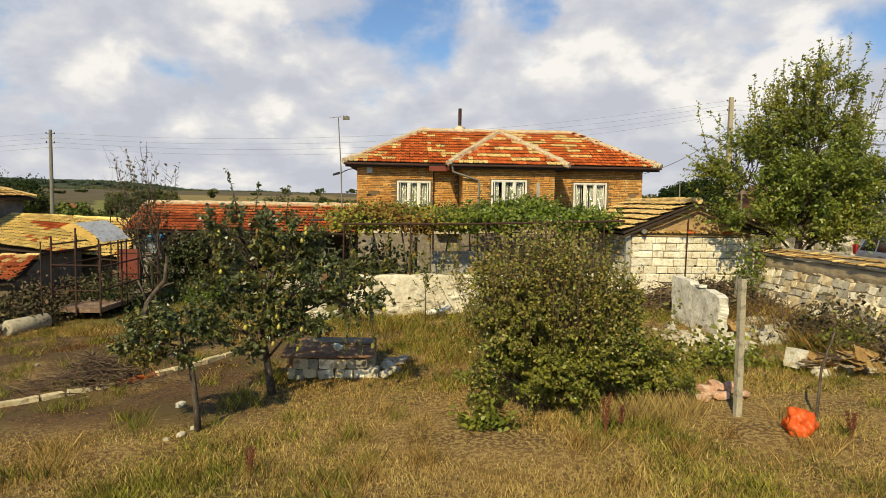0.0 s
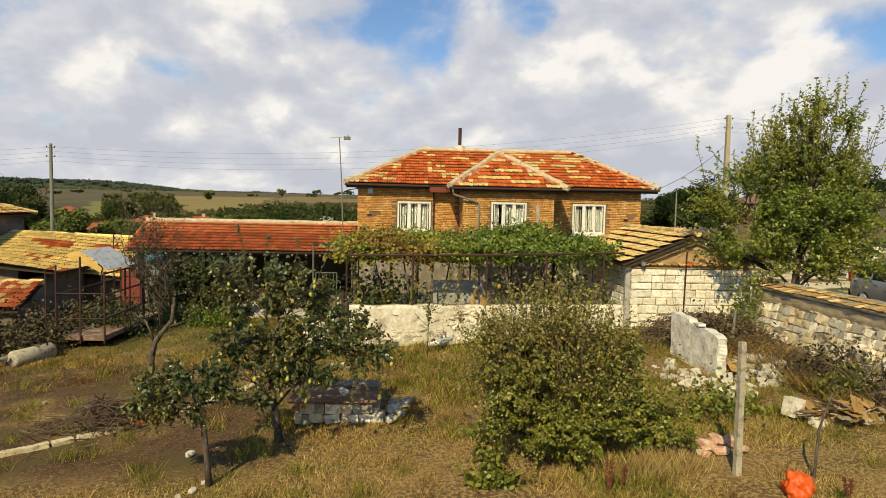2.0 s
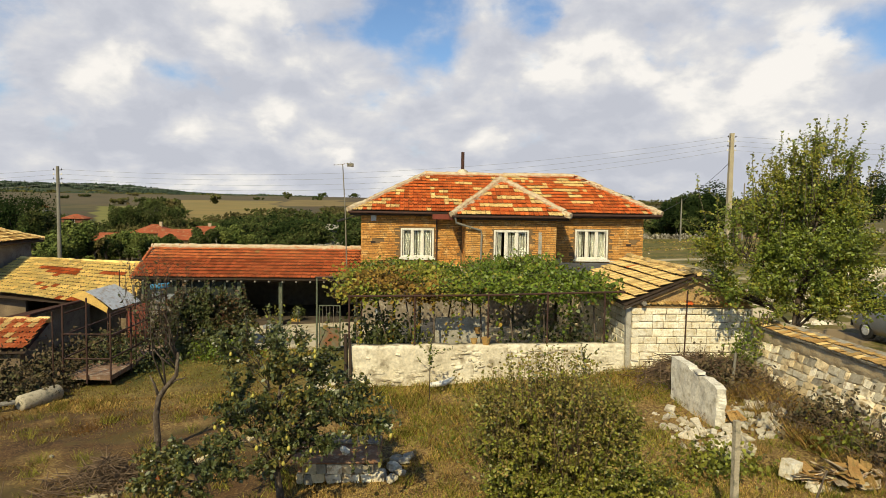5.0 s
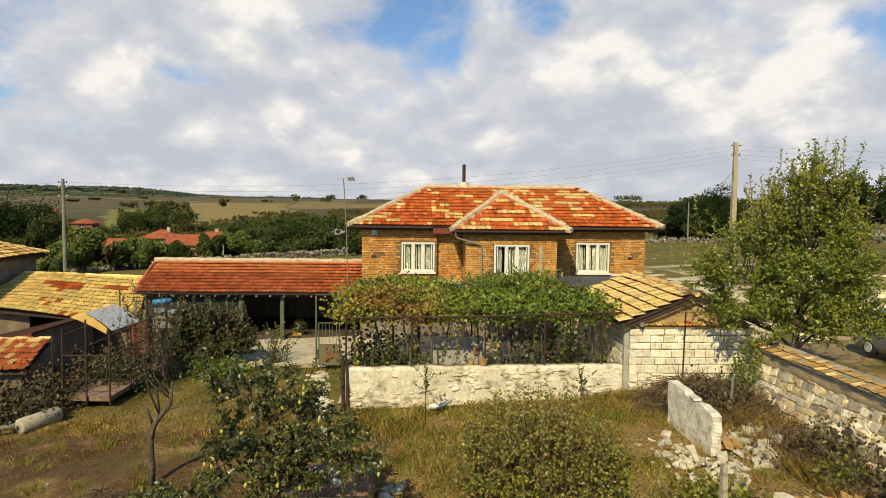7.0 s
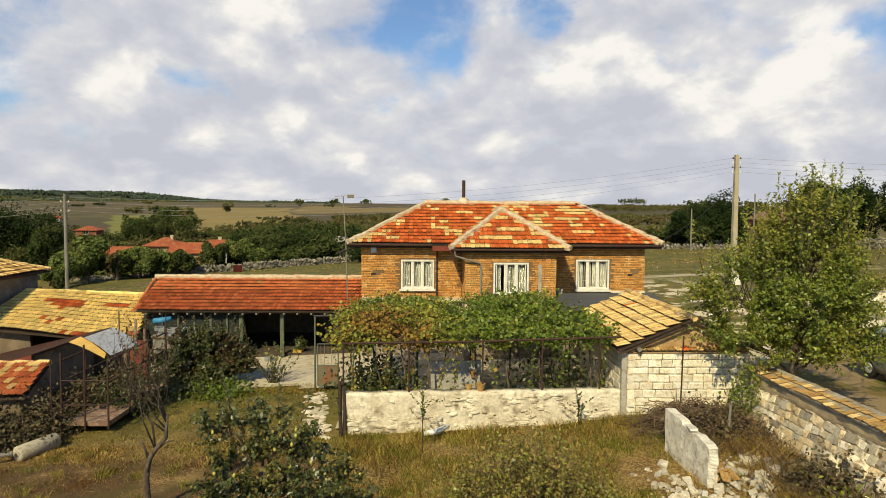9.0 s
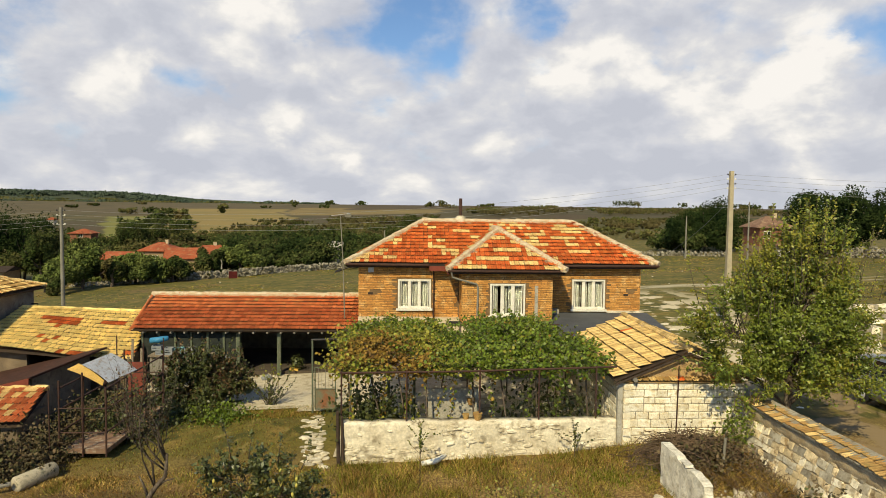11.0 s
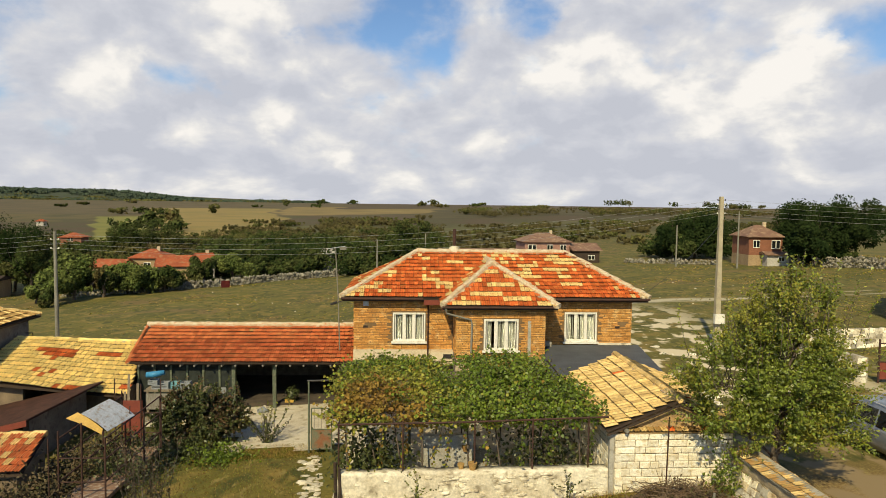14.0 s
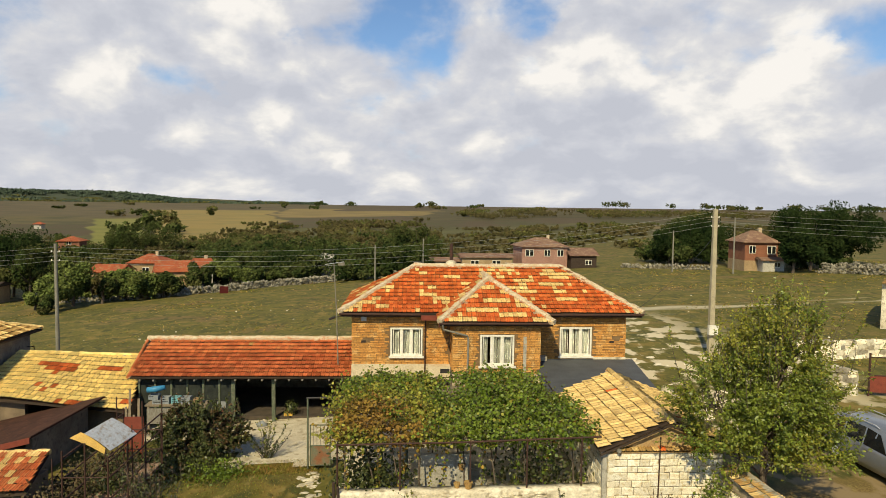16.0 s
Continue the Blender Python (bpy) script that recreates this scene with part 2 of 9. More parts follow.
M["pole_concrete"] = mat("pole_concrete", (0.40, 0.34, 0.22), (0.32, 0.27, 0.18), 2, 0.95, 0.4, None, 30)
M["pole_grey"] = mat("pole_grey", (0.23, 0.21, 0.165), (0.17, 0.155, 0.12), 2, 0.95, 0.4, None, 30)
M["bark"] = mat("bark", (0.105, 0.078, 0.055), (0.058, 0.042, 0.029), 6, 0.95, 0.9, (0.16, 0.13, 0.095), 30, stretch=(2, 2, 0.6))
M["leaf_tree"] = mat("leaf_tree", (0.19, 0.22, 0.027), (0.13, 0.175, 0.022), 1.2, 0.42, 0, None, 20, 0.45, spec=0.4, translucent=0.28)
M["leaf_tree_old"] = mat("leaf_tree_old", (0.28, 0.255, 0.032), (0.215, 0.22, 0.028), 1.2, 0.45, 0, None, 20, 0.4, spec=0.35, translucent=0.3)
M["leaf_pear"] = mat("leaf_pear", (0.066, 0.082, 0.024), (0.098, 0.108, 0.032), 2, 0.38, 0, None, 20, 0.45, spec=0.5, translucent=0.2)
M["leaf_pear_old"] = mat("leaf_pear_old", (0.20, 0.17, 0.04), (0.15, 0.145, 0.034), 2, 0.45, 0, (0.24, 0.13, 0.04), 20, 0.45, spec=0.35, translucent=0.25)
M["leaf_bush"] = mat("leaf_bush", (0.125, 0.145, 0.017), (0.225, 0.215, 0.028), 1.5, 0.42, 0, None, 20, 0.5, spec=0.4, translucent=0.22)
M["leaf_bush_dry"] = mat("leaf_bush_dry", (0.25, 0.20, 0.05), (0.19, 0.165, 0.04), 1.5, 0.6, 0, (0.28, 0.18, 0.06), 20, 0.5, spec=0.2, translucent=0.25)
M["leaf_plum"] = mat("leaf_plum", (0.055, 0.068, 0.019), (0.08, 0.085, 0.025), 2, 0.45, 0, None, 20, 0.5, spec=0.35, translucent=0.2)
M["leaf_plum_red"] = mat("leaf_plum_red", (0.13, 0.075, 0.036), (0.10, 0.07, 0.03), 2, 0.5, 0, None, 20, 0.5, spec=0.3, translucent=0.2)
M["leaf_vine"] = mat("leaf_vine", (0.115, 0.17, 0.017), (0.155, 0.20, 0.021), 0.7, 0.45, 0, None, 20, 0.5, spec=0.35, translucent=0.3)
M["leaf_vine_dry"] = mat("leaf_vine_dry", (0.30, 0.20, 0.038), (0.22, 0.115, 0.03), 2.0, 0.7, 0, None, 20, 0.5, spec=0.1, translucent=0.3)
M["leaf_vine_gold"] = mat("leaf_vine_gold", (0.24, 0.25, 0.035), (0.30, 0.27, 0.04), 1.2, 0.55, 0, None, 20, 0.45, spec=0.25, translucent=0.32)
M["leaf_far"] = mat("leaf_far", (0.06, 0.067, 0.019), (0.09, 0.084, 0.026), 0.045, 0.9, 0, (0.12, 0.09, 0.035), 2, 0.5, spec=0.05)
M["leaf_dark"] = mat("leaf_dark", (0.033, 0.048, 0.012), (0.053, 0.063, 0.018), 0.3, 0.9, 0, (0.068, 0.064, 0.022), 2, 0.55, spec=0.05)
M["grass_dry"] = mat("grass_dry", (0.44, 0.30, 0.09), (0.29, 0.185, 0.056), 0.8, 0.9, 0, (0.27, 0.145, 0.044), 20, 0.75, spec=0.05, translucent=0.25)
M["grass_green"] = mat("grass_green", (0.25, 0.235, 0.036), (0.15, 0.155, 0.025), 0.8, 0.9, 0, (0.29, 0.215, 0.05), 20, 0.75, spec=0.05, translucent=0.25)
M["weeds"] = mat("weeds", (0.20, 0.12, 0.046), (0.125, 0.074, 0.03), 1.5, 0.9, 0, (0.22, 0.10, 0.034), 20, 0.6, spec=0.1)
M["dead_grass"] = mat("dead_grass", (0.15, 0.078, 0.024), (0.09, 0.048, 0.017), 1.2, 0.9, 0, (0.16, 0.085, 0.03), 20, 0.6, spec=0.05, translucent=0.15)
M["straw"] = mat("straw", (0.52, 0.38, 0.13), (0.38, 0.26, 0.085), 2, 0.9, 0, None, 20, 0.4, translucent=0.25)
M["twigs"] = mat("twigs", (0.16, 0.11, 0.068), (0.10, 0.066, 0.042), 3, 0.95, 0, None, 20, 0.45, spec=0.1)


# ---- building helpers ----
class Shape:
    """Gathers the faces of one mesh."""

    def __init__(self):
        self.v, self.f, self.mi = [], [], []

    def add(self, verts, faces, mi=0):
        k = len(self.v)
        self.v += [tuple(p) for p in verts]
        self.f += [tuple(i + k for i in q) for q in faces]
        self.mi += [mi] * len(faces)
        return self

    def box(self, lo, hi, m=None, mi=0, jitter=0.0, seed=0):
        pts = [Vector((x, y, z)) for z in (lo[2], hi[2]) for y in (lo[1], hi[1]) for x in (lo[0], hi[0])]
        if jitter:
            r = random.Random(seed)
            pts = [p + Vector([r.uniform(-jitter, jitter) for _ in range(3)]) for p in pts]
        if m:
            pts = [m @ p for p in pts]
        return self.add(pts, [(0, 2, 3, 1), (4, 5, 7, 6), (0, 1, 5, 4), (2, 6, 7, 3), (0, 4, 6, 2), (1, 3, 7, 5)], mi)

    def slab(self, poly, thick, mi=0):
        """A flat polygon given along its rim, made thick downwards along its normal."""
        p = [Vector(q) for q in poly]
        n = (p[1] - p[0]).cross(p[2] - p[0]).normalized()
        k = len(p)
        q = [a - n * thick for a in p]
        faces = [tuple(range(k)), tuple(range(2 * k - 1, k - 1, -1))]
        faces += [(i, k + i, k + (i + 1) % k, (i + 1) % k) for i in range(k)]
        return self.add(p + q, faces, mi)

    def rod(self, a, b, r1, r2=None, n=8, mi=0):
        return self.tube([a, b], [r1, r1 if r2 is None else r2], n, mi)

    def tube(self, pts, rad, n=7, mi=0):
        pts = [Vector(p) for p in pts]
        verts, faces = [], []
        side = None
        for i, p in enumerate(pts):
            d = (pts[min(i + 1, len(pts) - 1)] - pts[max(i - 1, 0)]).normalized()
            if side is None:
                side = d.cross(Vector((0.3, 0.2, 1) if abs(d.z) < 0.9 else (1, 0.1, 0))).normalized()
            side = (side - d * side.dot(d)).normalized()
            other = d.cross(side)
            verts += [p + (side * math.cos(a) + other * math.sin(a)) * rad[i] for a in (2 * math.pi * k / n for k in range(n))]
        for i in range(len(pts) - 1):
            faces += [(i * n + k, i * n + (k + 1) % n, (i + 1) * n + (k + 1) % n, (i + 1) * n + k) for k in range(n)]
        faces += [tuple(range(n - 1, -1, -1)), tuple((len(pts) - 1) * n + k for k in range(n))]
        return self.add(verts, faces, mi)

    def data(self, name, mats, smooth=False):
        me = bpy.data.meshes.new(name)
        me.from_pydata(self.v, [], self.f)
        for x in (mats if isinstance(mats, (list, tuple)) else [mats]):
            me.materials.append(x)
        if any(self.mi):
            me.polygons.foreach_set("material_index", self.mi)
        if smooth:
            me.polygons.foreach_set("use_smooth", [True] * len(self.f))
        me.update()
        return me


def thing(name, at, label, category, group="", kind=""):
    ob = new(name)
    ob.empty_display_size = 0.1
    ob.matrix_basis = Matrix.Translation(at)
    return tagged(ob, label, category, group, kind)


def origin_of(ob):
    m = ob.matrix_basis.copy()
    while ob.parent:
        m = ob.parent.matrix_basis @ ob.matrix_parent_inverse @ m
        ob = ob.parent
    return m


def hang(ob, parent):
    ob.parent = parent
    ob.matrix_parent_inverse = origin_of(parent).inverted()
    return ob


def part(name, shape, mats, parent, label="", smooth=False):
    """One mesh, built in world places, under a thing or a part."""
    ob = new(name, shape if isinstance(shape, bpy.types.Mesh) else shape.data(name, mats, smooth))
    if label:
        tagged(ob, label)
    return hang(ob, parent)


def single(name, shape, mats, label, category, group="", kind="", smooth=False):
    ob = new(name, shape.data(name, mats, smooth))
    return tagged(ob, label, category, group, kind)


def from_arrays(name, verts, quads, mats, mi=None):
    """A mesh from numpy arrays of corners and four-sided faces."""
    me = bpy.data.meshes.new(name)
    me.vertices.add(len(verts))
    me.vertices.foreach_set("co", np.ascontiguousarray(verts, np.float32).ravel())
    n, k = quads.shape
    me.loops.add(n * k)
    me.loops.foreach_set("vertex_index", np.ascontiguousarray(quads, np.int32).ravel())
    me.polygons.add(n)
    me.polygons.foreach_set("loop_start", np.arange(0, n * k, k, dtype=np.int32))
    for x in (mats if isinstance(mats, (list, tuple)) else [mats]):
        me.materials.append(x)
    if mi is not None:
        me.polygons.foreach_set("material_index", np.ascontiguousarray(mi, np.int32))
    me.update(calc_edges=True)
    return me


def leaves(name, centres, size, mats, seed=0, droop=0.3, mi=None, long=1.7, axes=None, sun=0.55, plain=False):
    """Pointed leaves folded along the midrib; axes gives the way each one points, otherwise they turn every way. plain: four corners, for far ones."""
    r = np.random.RandomState(seed)
    c = np.asarray(centres, float)
    n = len(c)
    # Leaves turn their faces a little to the light.
    nn = r.normal(size=(n, 3)) + np.array((-0.25, -0.6, 0.85)) * sun
    nn /= np.linalg.norm(nn, axis=1)[:, None]
    a = r.normal(size=(n, 3)) if axes is None else np.asarray(axes, float) + r.normal(0, 0.25, (n, 3))
    if axes is None:
        a[:, 2] -= droop * 2
    a -= nn * (a * nn).sum(1)[:, None]
    a /= np.linalg.norm(a, axis=1)[:, None] + 1e-9
    b = np.cross(nn, a)
    s = (size * r.uniform(0.55, 1.35, n))[:, None]
    curl = nn * s * r.uniform(0.02, 0.3, n)[:, None]
    if plain:
        v = np.stack([c - a * s * long / 2, c + b * s * 0.5 + curl * 0.5, c + a * s * long / 2, c - b * s * 0.5 + curl * 0.5], 1).reshape(-1, 3)
        return from_arrays(name, v, np.arange(4 * n).reshape(n, 4), mats, mi)
    v = np.stack([c - a * s * long / 2, c - a * s * long * 0.12 + b * s * 0.5 + curl, c + a * s * long * 0.24 + b * s * 0.36 + curl * 0.8, c + a * s * long / 2 - curl * 0.5,
                  c + a * s * long * 0.24 - b * s * 0.36 + curl * 0.8, c - a * s * long * 0.12 - b * s * 0.5 + curl], 1).reshape(-1, 3)
    return from_arrays(name, v, np.arange(6 * n).reshape(n, 6), mats, mi)


def ground_height(x, y):
    """The lie of the land, for numbers or arrays."""
    x, y = np.asarray(x, float), np.asarray(y, float)
    xs = np.clip(x, -60, 75)
    z = 0.55 + 0.045 * xs - 0.02 * np.clip(y - 20, 0, 110)
    z = z + 0.28 * np.exp(-((x - 6.5) ** 2 / 8 + (y - 18.5) ** 2 / 9)) + 0.12 * np.exp(-((x - 4.5) ** 2 / 10 + (y - 9) ** 2 / 20))
    far = np.clip((y - 150) / 650, 0, 1)
    z = z * (1 - far) + far * 13.0 + 5 * far * (1 - far) * np.sin(x * 0.006 + 1)
    hill = np.clip((y - 900) / 600, 0, 1)
    hill = hill * hill * (3 - 2 * hill)
    ramp = np.clip((-400 - x) / 300, 0, 1)
    return z + hill * ramp * ramp * (3 - 2 * ramp) * (22 + 1.5 * np.sin(x * 0.011))


def gz(x, y):
    return float(ground_height(x, y))


# ---- ground ----
def ground_material():
    m = mat("meadow", (0.135, 0.112, 0.018), (0.088, 0.082, 0.013), 0.22, 0.95, 0.6, (0.22, 0.152, 0.037), 4, bump_scale=6)
    nt = m.node_tree
    N, L = nt.nodes, nt.links
    b = N["Principled BSDF"]
    old = b.inputs["Base Color"].links[0].from_socket
    geo = N.new("ShaderNodeNewGeometry")
    sep = N.new("ShaderNodeSeparateXYZ")
    L.new(geo.outputs["Position"], sep.inputs[0])

    def ramp01(sock, lo, hi):
        r = N.new("ShaderNodeMapRange")
        r.inputs["From Min"].default_value, r.inputs["From Max"].default_value = lo, hi
        r.interpolation_type = "SMOOTHSTEP"
        L.new(sock, r.inputs["Value"])
        return r.outputs[0]

    def mixed(fac, a, c):
        x = N.new("ShaderNodeMix")
        x.data_type = "RGBA"
        L.new(fac, x.inputs["Factor"])
        for s, v in (("A", a), ("B", c)):
            if isinstance(v, tuple):
                x.inputs[s].default_value = (*v, 1)
            else:
                L.new(v, x.inputs[s])
        return x.outputs["Result"]

    def prod(a, c):
        n = N.new("ShaderNodeMath")
        n.operation = "MULTIPLY"
        L.new(a, n.inputs[0])
        L.new(c, n.inputs[1])
        return n.outputs[0]

    def noise_at(scale, stretch=(1, 1, 1), detail=4.0):
        mp, n = N.new("ShaderNodeMapping"), N.new("ShaderNodeTexNoise")
        mp.inputs["Scale"].default_value = stretch
        L.new(geo.outputs["Position"], mp.inputs["Vector"])
        n.inputs["Scale"].default_value, n.inputs["Detail"].default_value = scale, detail
        L.new(mp.outputs[0], n.inputs["Vector"])
        return n.outputs["Fac"]

    # The garden: dry straw and bare brown earth.
    straw = mixed(ramp01(noise_at(1.1), 0.40, 0.62), (0.185, 0.105, 0.033), (0.105, 0.057, 0.02))
    straw = mixed(ramp01(noise_at(16.0, (1, 1, 1), 7), 0.44, 0.60), straw, (0.33, 0.225, 0.075))
    straw = mixed(ramp01(noise_at(70.0, (1, 1, 1), 6), 0.54, 0.66), straw, (0.095, 0.06, 0.028))
    # Turned earth, brown and nearly bare, round the plum tree.
    earth = mixed(ramp01(noise_at(5.0, (1, 1, 1), 7), 0.40, 0.60), (0.085, 0.043, 0.014), (0.048, 0.026, 0.010))
    earth = mixed(ramp01(noise_at(26.0, (1, 1, 1), 6), 0.52, 0.63), earth, (0.17, 0.098, 0.033))
    earth = mixed(ramp01(noise_at(0.8, (1, 1, 1), 5), 0.48, 0.62), earth, (0.085, 0.06, 0.017))
    bare = prod(ramp01(sep.outputs["X"], -3.2, -5.0), prod(ramp01(sep.outputs["Y"], 9.4, 11.0), ramp01(sep.outputs["Y"], 18.8, 17.0)))
    straw = mixed(prod(bare, ramp01(noise_at(0.6, (1, 1, 1), 6), 0.30, 0.50)), straw, earth)
    near = ramp01(sep.outputs["Y"], 21.5, 17.5)
    # The meadow: worn brown patches, darker turf and paler dry blades.
    old = mixed(ramp01(noise_at(0.11, (1, 1.5, 1), 8), 0.55, 0.69), old, (0.155, 0.105, 0.034))
    old = mixed(ramp01(noise_at(1.3, (1, 0.5, 1), 9), 0.53, 0.66), old, (0.062, 0.064, 0.012))
    old = mixed(ramp01(noise_at(3.2, (1, 0.4, 1), 6), 0.61, 0.69), old, (0.22, 0.17, 0.05))
    col = mixed(near, old, straw)
    # Fields in long strips on the far slope.
    mp, cells = N.new("ShaderNodeMapping"), N.new("ShaderNodeTexVoronoi")
    mp.inputs["Rotation"].default_value = (0, 0, 0.35)
    mp.inputs["Scale"].default_value = (0.0055, 0.0095, 0.0)
    L.new(geo.outputs["Position"], mp.inputs["Vector"])
    L.new(mp.outputs[0], cells.inputs["Vector"])
    cells.inputs["Scale"].default_value = 1.0
    tint = N.new("ShaderNodeSeparateColor")
    L.new(cells.outputs["Color"], tint.inputs[0])
    ramp = N.new("ShaderNodeValToRGB")
    e = ramp.color_ramp.elements
    e[0].position, e[0].color = 0.0, (0.075, 0.051, 0.022, 1)
    e[1].position, e[1].color = 1.0, (0.09, 0.09, 0.025, 1)
    for at, c in ((0.3, (0.085, 0.06, 0.025, 1)), (0.5, (0.135, 0.093, 0.032, 1)), (0.75, (0.10, 0.078, 0.024, 1))):
        e.new(at).color = c
    L.new(tint.outputs[0], ramp.inputs[0])
    strips = mixed(ramp01(noise_at(0.05, (1, 1, 1), 6), 0.42, 0.62), ramp.outputs[0], (0.066, 0.058, 0.018))
    fan = N.new("ShaderNodeMath")
    fan.operation = "DIVIDE"
    L.new(sep.outputs["X"], fan.inputs[0])
    L.new(sep.outputs["Y"], fan.inputs[1])
    mottle = noise_at(0.035, (1, 2.2, 1), 7)

    def wander(sock, much, scale):
        n, m = N.new("ShaderNodeMath"), N.new("ShaderNodeMath")
        n.operation, m.operation = "MULTIPLY_ADD", "ADD"
        L.new(noise_at(scale, (1, 1, 1), 4), n.inputs[0])
        n.inputs[1].default_value, n.inputs[2].default_value = much, -much / 2
        L.new(sock, m.inputs[0])
        L.new(n.outputs[0], m.inputs[1])
        return m.outputs[0]

    across, away = wander(fan.outputs[0], 0.12, 0.012), wander(sep.outputs["Y"], 120.0, 0.009)
    # Fields whose edges run away from the village: sides, near and far end, two tones.
    for a0, a1, y0, y1, c, d in ((-0.85, -0.06, 420, 860, (0.11, 0.082, 0.034), (0.082, 0.063, 0.026)), (-0.47, -0.385, 205, 410, (0.19, 0.17, 0.034), (0.15, 0.15, 0.03)), (-0.385, -0.20, 225, 560, (0.25, 0.175, 0.05), (0.20, 0.155, 0.045)),
                                 (-0.20, 0.06, 420, 620, (0.22, 0.155, 0.05), (0.165, 0.12, 0.04)), (0.02, 0.42, 330, 520, (0.085, 0.066, 0.023), (0.06, 0.05, 0.018)), (0.28, 0.40, 232, 262, (0.21, 0.15, 0.06), (0.16, 0.12, 0.05)),
                                 (-0.1, 0.55, 540, 900, (0.075, 0.05, 0.023), (0.088, 0.065, 0.027)), (-1.4, -0.12, 880, 1700, (0.055, 0.066, 0.024), (0.042, 0.048, 0.02))):
        inside = prod(prod(ramp01(across, a0, a0 + 0.008), ramp01(across, a1, a1 - 0.008)), prod(ramp01(away, y0, y0 + 10), ramp01(away, y1, y1 - 10)))
        strips = mixed(inside, strips, mixed(ramp01(mottle, 0.40, 0.62), c, d))
    col = mixed(ramp01(sep.outputs["Y"], 120, 230), col, strips)
    # Pale trodden stone where the track runs beside the house.
    pale = prod(ramp01(noise_at(0.75, (1, 0.6, 1), 10), 0.47, 0.55), prod(ramp01(sep.outputs["X"], 8.6, 10.0), ramp01(sep.outputs["X"], 25, 17)))
    pale = prod(pale, prod(ramp01(sep.outputs["Y"], 12, 15), ramp01(sep.outputs["Y"], 62, 54)))
    rock = mixed(ramp01(sep.outputs["Y"], 24, 29), (0.24, 0.17, 0.082), (0.60, 0.50, 0.32))
    col = mixed(pale, col, rock)
    lane = prod(prod(ramp01(sep.outputs["Y"], 60.2, 61.4), ramp01(sep.outputs["Y"], 64.0, 62.6)), prod(ramp01(sep.outputs["X"], 8, 12), ramp01(noise_at(0.35, (0.4, 1.4, 1), 7), 0.42, 0.55)))
    col = mixed(lane, col, (0.42, 0.36, 0.23))
    for l in list(b.inputs["Base Color"].links):
        L.remove(l)
    L.new(col, b.inputs["Base Color"])
    return m


def build_ground():
    def lines(pairs):
        out = []
        for lo, hi, step in pairs:
            out += list(np.arange(lo, hi, step))
        return np.array(out)
    xs = lines([(-3000, -800, 100), (-800, -160, 40), (-160, -40, 8), (-40, -14, 2), (-14, 12, 0.3), (12, 40, 1.5), (40, 160, 8), (160, 800, 40), (800, 3100, 100)])
    ys = lines([(-120, -10, 10), (-10, 3, 1.0), (3, 20, 0.3), (20, 45, 1.2), (45, 140, 5), (140, 400, 20), (400, 1600, 50), (1600, 3600, 200)])
    X, Y = np.meshgrid(xs, ys)
    Z = ground_height(X, Y)
    for i in range(X.shape[0]):
        if 3 <= ys[i] < 20:
            for j in range(X.shape[1]):
                if -14 <= xs[j] < 12:
                    Z[i, j] += 0.05 * noise.noise((X[i, j] * 0.9, Y[i, j] * 0.9, 0)) + 0.025 * noise.noise((X[i, j] * 3, Y[i, j] * 3, 4))
        elif 45 <= ys[i] < 400:
            for j in range(X.shape[1]):
                if abs(xs[j]) < 160:
                    Z[i, j] += 0.15 * noise.noise((X[i, j] * 0.12, Y[i, j] * 0.12, 2))
    nx, ny = len(xs), len(ys)
    idx = np.arange(nx * ny).reshape(ny, nx)
    q = np.stack([idx[:-1, :-1], idx[:-1, 1:], idx[1:, 1:], idx[1:, :-1]], -1).reshape(-1, 4)
    me = from_arrays("ground", np.stack([X, Y, Z], -1).reshape(-1, 3), q, ground_material())
    me.polygons.foreach_set("use_smooth", [True] * len(me.polygons))
    tagged(new("ground", me), "dry grassy garden and meadow rising to far fields", "ground", kind="structure")


build_ground()


# ---- roofs of tiles ----
def tile_mesh(name, w, l, material, bump=0.042, lip=0.058):
    """One interlocking tile: two troughs between three ribs, a thick lower lip."""
    xs = [0, 0.10, 0.22, 0.42, 0.52, 0.62, 0.84, 0.93, 1.0]
    hs = [1.0, 1.0, 0.25, 0.25, 1.0, 0.25, 0.25, 1.0, 1.0]
    v, f = [], []
    for y, lift in ((0.0, lip), (l * 1.08, 0.002)):
        v += [((x - 0.5) * w * 0.955, y, h * bump + lift) for x, h in zip(xs, hs)]
    k = len(xs)
    f += [(i, i + 1, k + i + 1, k + i) for i in range(k - 1)]
    # A thin front edge that leaves a dark gap over the tile below.
    v += [((x - 0.5) * w * 0.955, 0.006, h * bump + lip - 0.020) for x, h in zip(xs, hs)]
    f += [(2 * k + i, 2 * k + i + 1, i + 1, i) for i in range(k - 1)]
    s = Shape()
    s.add(v, f)
    return s.data(name, material)


